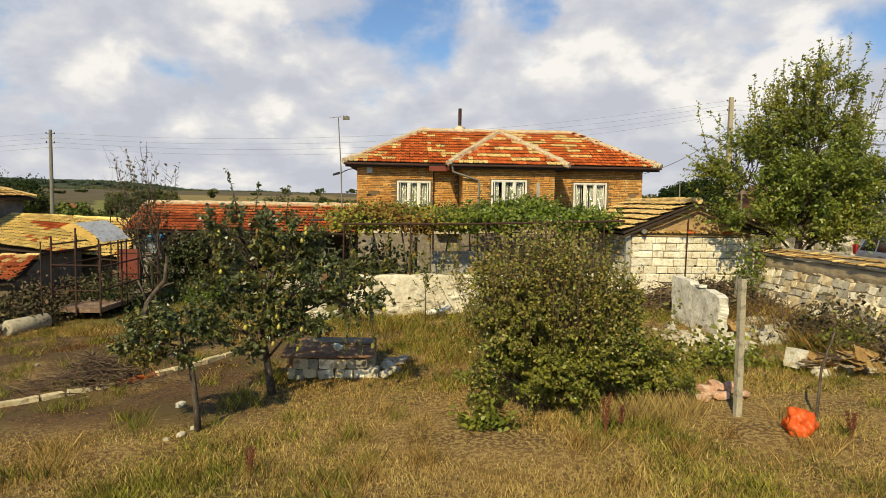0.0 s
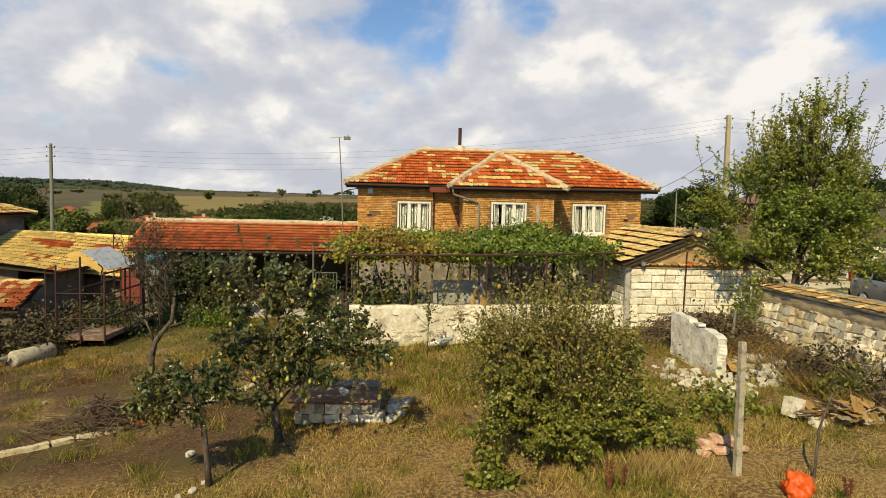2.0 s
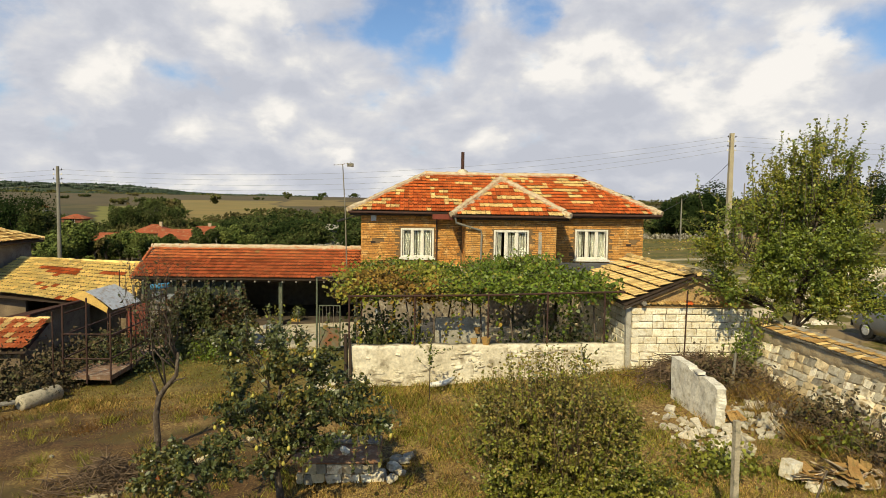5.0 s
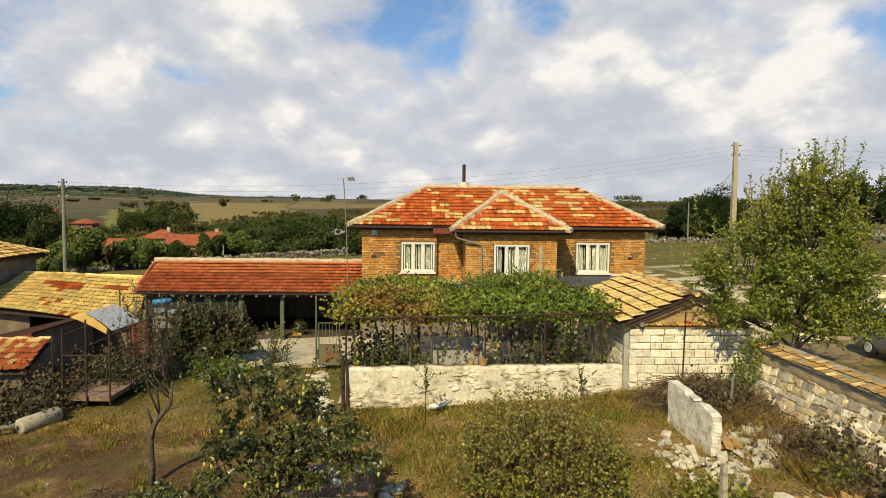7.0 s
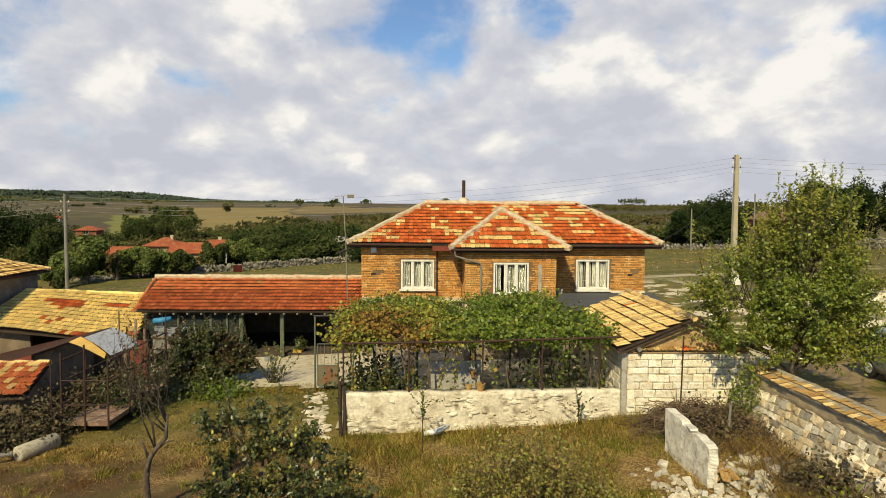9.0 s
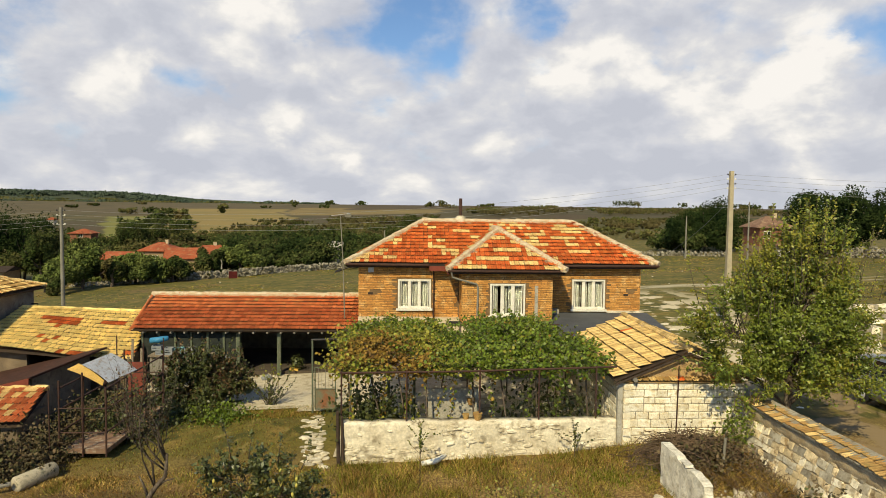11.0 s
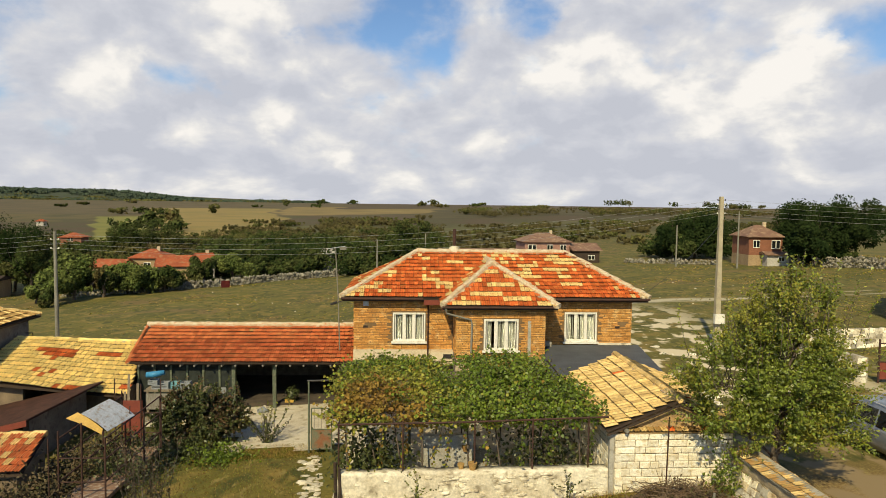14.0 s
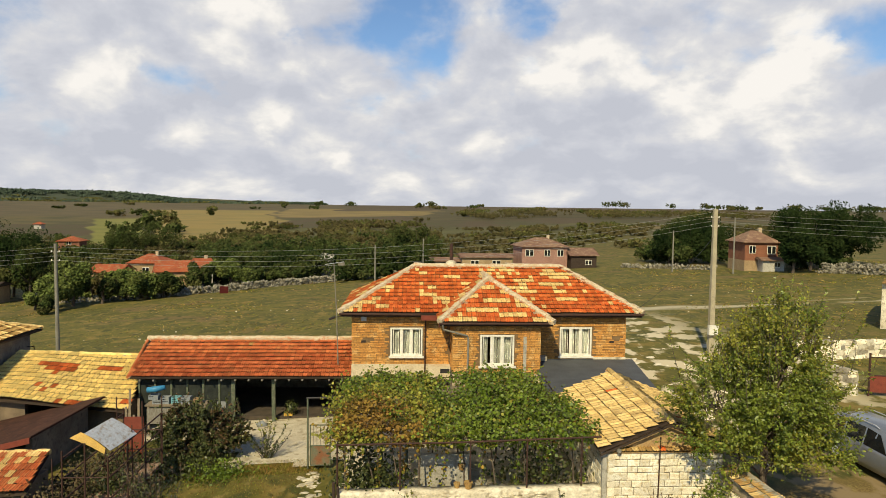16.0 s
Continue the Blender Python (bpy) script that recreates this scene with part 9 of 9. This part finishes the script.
M["car_paint"] = mat("car_paint", (0.30, 0.31, 0.32), (0.27, 0.28, 0.29), 2, 0.28, 0, None, 200, metal=0.6, spec=0.5)
M["car_glass"] = mat("car_glass", (0.015, 0.017, 0.018), (0.01, 0.012, 0.013), 2, 0.06, 0, None, 30, spec=0.6)
M["car_trim"] = mat("car_trim", (0.025, 0.025, 0.026), (0.018, 0.018, 0.019), 4, 0.6, 0.1, None, 60)
M["tail_red"] = mat("tail_red", (0.30, 0.02, 0.02), (0.24, 0.015, 0.015), 4, 0.2, 0, None, 60)
build_car()


# ---- beyond the track ----
def build_track_side():
    rubble_wall("track_wall", (21.4, 37.4), (34.5, 38.6), 0.95, 2.5, 0.5, "pale dressed limestone wall beyond the track", 0, BLOCKS, 0.45, 200, 14, 1, "rubble")
    rubble_wall("track_wall", (19.3, 36.0), (20.4, 30.2), 0.9, 2.55, 0.4, "pale limestone wall beside the gate", 0, BLOCKS, 0.42, 110, 15, 1, "rubble")
    g = gz(22, 30)
    gt = thing("field_gate", (22.2, 30, g), "rusty red pipe and sheet gate", "gate")
    for x, y in ((21.2, 30.1), (24.6, 29.3)):
        s = Shape()
        s.rod((x, y, g - 0.1), (x, y, g + 2.1), 0.05)
        part("post", s, M["steel_rust"], gt)
    for z in (0.15, 1.0, 1.9):
        s = Shape()
        s.rod((21.2, 30.1, g + z), (24.6, 29.3, g + z), 0.03)
        part("rail", s, M["steel_rust"], gt)
    s = Shape()
    s.slab([(21.25, 30.08, g + 0.17), (24.55, 29.3, g + 0.17), (24.55, 29.3, g + 0.98), (21.25, 30.08, g + 0.98)], 0.02)
    part("sheet", s, M["red_board"], gt, "rust-red sheet")
    wh = thing("white_house", (36.4, 49.4, 1.0), "white rendered house with small tiled eaves", "house")
    foot = [(34.2, 46.8), (40.2, 45.8), (45.2, 52.0), (41.0, 53.5)]
    s = Shape()
    s.add([(x, y, 0.8) for x, y in foot] + [(x, y, 5.1) for x, y in foot], [(0, 1, 5, 4), (1, 2, 6, 5), (2, 3, 7, 6), (3, 0, 4, 7), (4, 5, 6, 7)])
    part("wall", s, M["lime_wash"], wh, "white rendered wall")
    s = Shape()
    eave = [Vector((33.8, 46.3, 5.15)), Vector((40.6, 45.2, 5.15)), Vector((45.8, 52.4, 5.15)), Vector((40.6, 54.1, 5.15))]
    top = Vector((40.2, 49.4, 6.7))
    for k in range(4):
        s.slab([eave[k], eave[(k + 1) % 4], top], 0.1)
    part("roof", s, M["tile_coping"], wh, "brown tile roof")
    # Pale bare rock breaking through the turf.
    r = random.Random(18)
    for k in range(46):
        x, y = 10.0 + abs(r.gauss(0, 3.0)), r.uniform(22, 44)
        if 12.8 < x < 18.5 and 18.5 < y < 25:
            continue
        ob = put_stone(None, x, y, gz(x, y) - 0.02, r.uniform(0.25, 0.9), r, LIME_STONES)
        ob.scale.z = ob.scale.z * 0.25
        tagged(ob, "flat pale rock showing through the turf", "rock", "bare rocks")
    for k in range(70):
        x, y = r.uniform(-30, 40), r.uniform(44, 88)
        q = r.uniform(0.08, 0.22)
        tagged(put_stone(None, x, y, gz(x, y) + 0.02, q, r, LIME_STONES), "small pale stone on the meadow", "stone", "meadow stones")


build_track_side()


# ---- the village behind ----
def far_house(name, cx, cy, w, d, h, rise, ang, wall, roofm, label, wins=(), hip=True, base=None, lower=None, chimney=True):
    g = gz(cx, cy) if base is None else base
    ho = thing(name, (cx, cy, g), label, "house")
    m = pose(cx, cy, g, 0, 0, ang)
    s = Shape()
    s.box((-w / 2, -d / 2, -0.8), (w / 2, d / 2, h), m)
    part("wall", s, M[wall], ho)
    if lower:
        s = Shape()
        s.box((-w / 2 - 0.03, -d / 2 - 0.03, -0.8), (w / 2 + 0.03, d / 2 + 0.03, h * 0.38), m)
        part("lower_wall", s, M[lower], ho, "paler rendered lower storey")
    o = 0.45
    k = min(w, d) / 2 if hip else 0.0
    A = [m @ Vector(p) for p in ((-w / 2 - o, -d / 2 - o, h), (w / 2 + o, -d / 2 - o, h), (w / 2 + o, d / 2 + o, h), (-w / 2 - o, d / 2 + o, h))]
    P, Q = m @ Vector((-w / 2 - o + k, 0, h + rise)), m @ Vector((w / 2 + o - k, 0, h + rise))
    s = Shape()
    s.slab([A[0], A[1], Q, P], 0.12).slab([A[2], A[3], P, Q], 0.12)
    s.slab([A[1], A[2], Q], 0.12).slab([A[3], A[0], P], 0.12)
    part("roof", s, M[roofm], ho)
    for x, z, ww, wh in wins:
        s = Shape()
        s.box((x - ww / 2, -d / 2 - 0.07, z), (x + ww / 2, -d / 2 - 0.035, z + wh), m)
        win = part("window", s, M["white_paint"], ho, "white framed window")
        for q in (-1, 1):
            s = Shape()
            s.box((x + q * ww / 4 - ww * 0.2, -d / 2 - 0.09, z + 0.1), (x + q * ww / 4 + ww * 0.2, -d / 2 - 0.072, z + wh - 0.1), m)
            part("pane", s, M["car_glass"], win, "dark window pane")
    if chimney:
        s = Shape()
        s.box((w * 0.15, -0.3, h + rise * 0.5), (w * 0.15 + 0.45, 0.2, h + rise + 0.45), m, 0, 0.03, 2)
        part("chimney", s, M["ridge_mortar"], ho, "pale masonry chimney")
    return ho


M["pink_render"] = mat("pink_render", (0.34, 0.19, 0.14), (0.28, 0.15, 0.11), 0.8, 0.95, 0.3, None, 6)
M["far_tile"] = mat("far_tile", (0.34, 0.085, 0.03), (0.26, 0.065, 0.025), 0.6, 0.9, 0.3, (0.30, 0.15, 0.07), 6, 0.1)
M["far_tile_dull"] = mat("far_tile_dull", (0.22, 0.13, 0.08), (0.17, 0.09, 0.06), 0.6, 0.9, 0.3, (0.3, 0.2, 0.12), 6, 0.1)
M["far_white"] = mat("far_white", (0.42, 0.39, 0.33), (0.33, 0.30, 0.25), 0.6, 0.9, 0.2, None, 6)
M["far_ochre"] = mat("far_ochre", (0.34, 0.24, 0.13), (0.28, 0.19, 0.1), 0.6, 0.9, 0.2, None, 6)


def build_village():
    far_house("brick_farmhouse", 52.5, 99.5, 5.0, 6, 4.5, 1.7, -4, "far_brick", "far_tile_dull", "red brick farmhouse with hipped dull roof", ((1.5, 2.7, 1.3, 1.3), (-1.4, 2.8, 1.0, 1.2)), lower="far_ochre", base=1.2)
    far_house("porch", 53.3, 95.6, 3.2, 1.8, 1.7, 0.4, -4, "far_white", "far_tile_dull", "low white porch with sheet roof", ((0.5, 0.6, 0.9, 0.8),), False, chimney=False)
    far_house("village_house", 22.6, 118, 8.2, 7, 4.2, 1.5, 4, "pink_render", "far_tile_dull", "pinkish two-storey village house", ((-2.8, 2.5, 1.5, 1.2), (0.4, 2.5, 1.1, 1.2), (2.8, 2.5, 1.1, 1.2)), base=-0.5)
    far_house("outbuilding", 29.4, 116.5, 4.6, 6, 2.6, 1.2, 4, "dark_wood", "far_tile_dull", "low outbuilding with dark red gable roof", ((0.8, 0.9, 1.2, 0.9),), False, -0.3, chimney=False)
    far_house("outbuilding", 12.5, 117, 9.0, 5, 2.7, 0.5, 2, "far_ochre", "far_tile_dull", "long low ochre outbuilding", ((-2.2, 0.9, 1.5, 1.2), (1.6, 0.9, 1.5, 1.2)), False, -0.9, chimney=False)
    far_house("outbuilding", 5.0, 118, 6.0, 5, 2.0, 0.5, 0, "dark_wood", "far_tile_dull", "dark wooden outbuilding behind meadow", (), False, -1.0, chimney=False)
    far_house("outbuilding", -9.0, 121, 9.0, 5, 2.6, 1.0, -6, "far_ochre", "far_tile", "long old barn with sagging red roof", (), False, -2.0, chimney=False)
    far_house("village_house", -15.6, 118, 2.0, 4, 3.1, 0.8, -12, "far_white", "far_white", "narrow white gabled village house", ((0, 1.6, 0.8, 0.9),), False, -1.9, chimney=False)
    far_house("village_house", -47.5, 120, 5.6, 6, 3.0, 1.4, 3, "far_ochre", "far_tile", "house with bright red hipped roof among trees", ((0, 1, 1.2, 1.2),), base=-2.9)
    far_house("village_house", -50.8, 112, 4.6, 5, 2.1, 1.1, -4, "far_ochre", "far_tile", "low house with orange-red roof", (), False, -2.9, chimney=False)
    far_house("village_house", -39.5, 111, 6.5, 6, 2.1, 1.6, 12, "far_ochre", "far_tile", "old house with patched red roof", (), False, -2.6, chimney=False)
    far_house("village_house", -34.5, 107, 2.0, 6, 3.2, 1.2, 28, "far_white", "far_tile", "narrow house with white gable and red roof", (), False, -2.6)
    far_house("village_house", -87, 172, 5.0, 5, 1.7, 1.1, 6, "far_brick", "far_tile", "distant brick house with red hipped roof", ((0, 0.7, 1.2, 1.1),), base=-0.8, chimney=False)
    far_house("village_house", -143, 260, 2.6, 3, 1.0, 0.9, 6, "far_white", "far_tile", "distant white house with red roof", (), base=1.4, chimney=False)
    far_house("village_house", -30, 175, 1.6, 2, 2.6, 0.5, 0, "far_white", "far_white", "small distant white building", (), False, -1.5, chimney=False)
    far_house("ruin", 74, 84, 7, 6, 3.6, 1.1, -10, "far_ochre", "far_tile_dull", "old ochre house with broken eaves", ((-1, 1.0, 1.4, 1.6),), False, chimney=False)
    far_house("hut", -60, 92, 6, 4, 1.8, 0.6, 4, "far_ochre", "dark_wood", "low dark shelter at the meadow's edge", (), False, -2.9, chimney=False)
    far_house("hut", -42, 96, 4, 4, 2.2, 0.9, 20, "grey_render", "dark_wood", "small grey hut at the meadow's edge", (), False, -2.6, chimney=False)


M["far_brick"] = mat("far_brick", (0.24, 0.10, 0.055), (0.19, 0.078, 0.043), 0.8, 0.95, 0.3, None, 6)
build_village()


M["gate_red"] = mat("gate_red", (0.075, 0.014, 0.011), (0.055, 0.011, 0.01), 2, 0.9, 0.2, None, 20, spec=0.1)
M["far_rubble"] = mat("far_rubble", (0.29, 0.26, 0.19), (0.18, 0.155, 0.11), 0.8, 0.95, 0, None, 4, 0.4)


def far_wall(name, a, b, h, label, n, seed):
    """A loose dry-stone wall far off, in one heap of stones."""
    r = random.Random(seed)
    verts, faces, base = [], [], 0
    arrays = []
    for me in LIME_STONES + STONES[:3]:
        co = np.zeros(len(me.vertices) * 3)
        me.vertices.foreach_get("co", co)
        arrays.append((co.reshape(-1, 3), np.array([p.vertices[:] for p in me.polygons])))
    a, b = Vector((*a, 0)), Vector((*b, 0))
    for k in range(n):
        t, q = r.random(), r.random() ** 1.3
        c = a.lerp(b, t)
        hh = h * (0.8 + 0.35 * noise.noise((t * 14, seed, 0)))
        x, y = c.x + r.gauss(0, 0.22), c.y + r.gauss(0, 0.3)
        m = np.array(pose(x, y, gz(x, y) + q * hh, r.uniform(0, 90), r.uniform(0, 90), r.uniform(0, 360)) @ Matrix.Diagonal((r.uniform(0.25, 0.6), r.uniform(0.25, 0.5), r.uniform(0.2, 0.4), 1)))
        co, fa = arrays[r.randrange(len(arrays))]
        verts.append(co @ m[:3, :3].T + m[:3, 3])
        faces.append(fa + base)
        base += len(co)
    me = from_arrays(name, np.concatenate(verts), np.concatenate(faces), M["far_rubble"])
    tagged(new(name, me), label, "wall", kind="stuff")


far_wall("dry_stone_wall", (-36, 91), (-10, 109), 1.3, "long dry-stone wall along the meadow", 1500, 1)
far_wall("dry_stone_wall", (-10, 109), (2, 113), 1.1, "dry-stone wall before the barn", 500, 2)
far_wall("dry_stone_wall", (-50, 88), (-36, 91), 0.5, "low tumbled stones at the meadow's edge", 220, 5)
far_wall("dry_stone_wall", (57.5, 90), (66, 80), 1.7, "dry-stone wall before the trees", 700, 3)
far_wall("dry_stone_wall", (36, 112), (47, 100), 0.9, "low dry-stone wall by the farmhouse", 350, 4)
s = Shape()
s.box((-28.1, 93.9, -2.6), (-26.9, 94.05, -1.2))
single("red_gate", s, M["gate_red"], "dark red sheet gate in the stone wall", "gate")
for x, y, h in ((40.2, 100.5, 6.5), (46.2, 93, 8.3), (-6.2, 96, 6.0), (1.2, 111, 6.3)):
    g = gz(x, y)
    q = Shape()
    q.tube([(x, y, g - 0.2), (x, y, g + h)], [0.14, 0.09], 8)
    single("distant_pole", q, M["pole_grey"], "distant grey utility pole", "pole", "distant poles")


# ---- far trees ----
def clump_points(r, x, y, h, w, n, base=None):
    """Places of leaves for one far tree: several overlapping lobes, uneven and open."""
    g = gz(x, y) if base is None else base
    out = []
    lobes = max(4, int(4 + w * 1.4))
    for k in range(lobes):
        cx, cy = x + r.normal(0, w * 0.26), y + r.normal(0, w * 0.26)
        cz = g + h * r.uniform(0.32, 0.80)
        q = r.normal(0, 1, (n // lobes, 3))
        q /= np.linalg.norm(q, axis=1)[:, None] + 1e-6
        rad = min(w * r.uniform(0.15, 0.32), h * r.uniform(0.18, 0.32))
        q = q * (rad * r.uniform(0.55, 1.08, (len(q), 1)))
        q[:, 2] *= r.uniform(0.8, 1.25)
        out.append(np.array((cx, cy, cz)) + q)
    p = np.concatenate(out)
    return p[p[:, 2] > g + 0.1]


def build_far_trees():
    r = np.random.RandomState(101)
    # Single large trees.
    big = [(-60, 100, 10.8, 9, "leaf_deep"), (-67, 101, 11.5, 10, "leaf_deep"), (-55.5, 96, 8.0, 6, "leaf_dark"), (-43.5, 84, 6.2, 6, "leaf_mid"), (-40.8, 86, 3.4, 3.2, "leaf_dark"), (-36.5, 90, 5.0, 6.0, "leaf_mid"), (-35.0, 91, 3.6, 4, "leaf_dark"), (-39.5, 90, 4.4, 4, "leaf_mid"), (-46, 94, 3.6, 4.5, "leaf_far"), (-31.5, 97, 4.6, 4.5, "leaf_dark"),
           (-28.5, 101, 4.6, 5, "leaf_mid"), (-55.5, 99, 4.0, 4, "leaf_mid"), (-59, 97, 4.6, 6, "leaf_far"), (-47, 82, 2.6, 2.6, "leaf_mid"), (-43.5, 78, 2.2, 2.4, "leaf_dark"), 
           (54.0, 91, 7.4, 5.5, "leaf_deep"), (58.5, 94, 10.4, 7.5, "leaf_deep"), (63, 96, 10.8, 8, "leaf_deep"), (60, 104, 9.5, 8, "leaf_deep"), (68, 99, 8.4, 7, "leaf_deep"), (45.5, 115, 8.0, 6, "leaf_deep"), (50.0, 116, 9.6, 7, "leaf_deep"), (54, 120, 8.6, 7, "leaf_deep"), (56, 136, 8, 8, "leaf_dark"), (61, 138, 8.5, 8, "leaf_dark"),
           (0.5, 128, 9.0, 7, "leaf_dark"), (-2.5, 131, 7.0, 7, "leaf_dark"), (3, 126, 5.6, 5, "leaf_far"), (-72, 168, 8.5, 7, "leaf_dark"), (-68, 170, 9.5, 8, "leaf_dark"), (-76, 172, 7, 6, "leaf_far")]
    for k, (x, y, h, w, m) in enumerate(big):
        g = gz(x, y)
        t = thing("far_tree", (x, y, g), "leafy green tree at the edge of the village" if m == "leaf_mid" else "olive-brown bushy tree beyond the meadow" if m == "leaf_far" else "dark leafy tree at the edge of the village", "tree", "village trees")
        s = Shape()
        s.tube([(x, y, g - 0.2), (x + 0.2, y, g + h * 0.3), (x, y, g + h * 0.6)], [0.22, 0.16, 0.08], 7)
        for q in range(5):
            s.tube([(x, y, g + h * 0.3), (x + r.normal(0, w * 0.2), y + r.normal(0, w * 0.2), g + h * r.uniform(0.5, 0.85))], [0.10, 0.03], 5)
        part("trunk", s, M["bark"], t)
        part("crown", leaves("crown", clump_points(r, x, y, h, w, 7000), 0.22, M[m], 300 + k, sun=1.5, plain=True), None, t)

    # Scrub and woods, in bulk.
    def bulk(name, spots, size, mats, n, seed, label):
        """Clumps of leaves; each clump takes one of the materials."""
        clumps = [clump_points(r, x, y, h, w, n) for x, y, h, w in spots]
        mi = np.concatenate([np.full(len(c), r.randint(len(mats))) for c in clumps])
        tagged(new(name, leaves(name, np.concatenate(clumps), size, [M[m] for m in mats], seed, mi=mi, sun=1.6, plain=True)), label, "woodland", kind="stuff")
    belt = []
    for k in range(330):
        y = r.uniform(118, 215)
        q = r.uniform(-0.62, 0.04)
        x = q * y
        if (q < -0.30 and y < 128) or -0.47 < q < -0.40 and y > 190:
            continue
        belt.append((x, y, r.uniform(1.6, 4.2) + 0.010 * (210 - y), r.uniform(3.5, 7)))
    bulk("village_scrub", belt, 0.36, ("leaf_far", "leaf_dark", "leaf_dark", "leaf_scrub"), 400, 401, "belt of scrub and small trees round the village")
    belt = [(r.uniform(-30, 2), r.uniform(113, 126), r.uniform(3.6, 5.6), r.uniform(4, 7)) for k in range(64)] + [(r.uniform(-34, -4), r.uniform(106, 114), r.uniform(2.0, 3.6), r.uniform(3, 5)) for k in range(20)]
    belt += [(q * y, y, r.uniform(5.5, 8.0), r.uniform(4, 6)) for q, y in zip(r.uniform(-0.28, -0.12, 26), r.uniform(120, 140, 26))]
    belt += [(r.uniform(44, 54), r.uniform(110, 124), r.uniform(2.5, 5), r.uniform(4, 6)) for k in range(18)] + [(r.uniform(56, 64), r.uniform(94, 100), r.uniform(1.5, 3.0), r.uniform(3, 5)) for k in range(8)]
    belt = [q for q in belt if not (-18 < q[0] < -11.5 and q[1] < 117)]
    bulk("dark_grove", belt, 0.30, ("leaf_dark", "leaf_dark", "leaf_deep"), 900, 402, "dark grove behind the stone wall")
    # Loose low scrub between the gardens.
    belt = [(r.uniform(-52, -30), r.uniform(90, 106), r.uniform(0.8, 2.2), r.uniform(1.5, 4)) for k in range(40)]
    bulk("garden_scrub", belt, 0.24, ("leaf_mid", "leaf_far", "leaf_scrub"), 320, 406, "low garden shrubs round the village houses")
    spots = [(q * y, y, r.uniform(1.2, 3.0), r.uniform(6, 14)) for q, y in zip(r.uniform(-0.28, 0.02, 90), r.uniform(190, 330, 90))]
    spots += [(q * y, y, r.uniform(0.9, 2.4), r.uniform(5, 12)) for q, y in zip(r.uniform(0.06, 0.62, 110), r.uniform(150, 260, 110))]
    spots += [(q * y, y, r.uniform(1.6, 4.0), r.uniform(8, 20)) for q, y in zip(r.uniform(0.08, 0.55, 90), r.uniform(330, 480, 90))]
    bulk("slope_scrub", spots, 0.62, ("leaf_scrub", "leaf_far", "leaf_scrub"), 240, 403, "scattered scrub on the far slope")
    spots = [(-113, 290, 8.0, 7), (-108, 300, 7, 8), (-104, 270, 5, 8), (-112, 262, 4.5, 9), (-97, 275, 5, 6), (-93, 262, 4, 7), (-160, 430, 4, 12), (-172, 432, 4.5, 12), (-186, 428, 4, 12), (-124, 420, 7, 6), (20, 620, 7, 9), (10, 640, 5, 8), (-120, 640, 6, 8), (-60, 680, 6, 7), (-95, 700, 6, 8)]
    spots += [(246, 800, 8, 13), (258, 803, 9, 14), (268, 806, 8, 13), (325, 800, 7, 7)] + [(r.uniform(340, 620), r.uniform(700, 800), r.uniform(4, 8), r.uniform(8, 18)) for k in range(22)]
    spots += [(q * y, y, r.uniform(1.6, 3.2), r.uniform(6, 12)) for q, y in zip(r.uniform(-0.6, 0.5, 12), r.uniform(460, 800, 12))]
    bulk("distant_trees", spots, 1.2, ("leaf_far", "leaf_dark"), 200, 404, "distant trees along the horizon")
    spots = []
    for k in range(900):
        y = r.uniform(1230, 1560)
        x = r.uniform(-1500, -190)
        if y < 1340 and (r.rand() < 0.5 or x > -420):
            continue
        spots.append((x, y, r.uniform(4.5, 8), r.uniform(16, 30)))
    bulk("hill_forest", spots, 3.4, ("leaf_hill",), 110, 405, "forest covering the far hill")
    spots = [(r.uniform(-1.1, -0.2) * y, y, r.uniform(1.5, 3.5), r.uniform(20, 40)) for y in r.uniform(900, 1240, 220)]
    bulk("hill_scrub", spots, 2.4, ("leaf_hill", "leaf_far"), 70, 407, "low scrub on the slope under the forest")


M["leaf_scrub"] = mat("leaf_scrub", (0.085, 0.068, 0.028), (0.062, 0.056, 0.022), 0.06, 0.9, 0, None, 2, 0.3, spec=0.03)
M["leaf_deep"] = mat("leaf_deep", (0.015, 0.027, 0.008), (0.025, 0.036, 0.010), 0.3, 0.9, 0, None, 2, 0.3, spec=0.03)
M["leaf_mid"] = mat("leaf_mid", (0.075, 0.10, 0.024), (0.11, 0.125, 0.032), 0.3, 0.9, 0, None, 2, 0.55, spec=0.05)
M["leaf_hill"] = mat("leaf_hill", (0.035, 0.055, 0.032), (0.05, 0.065, 0.038), 0.01, 0.9, 0, None, 2, 0.25)
build_far_trees()
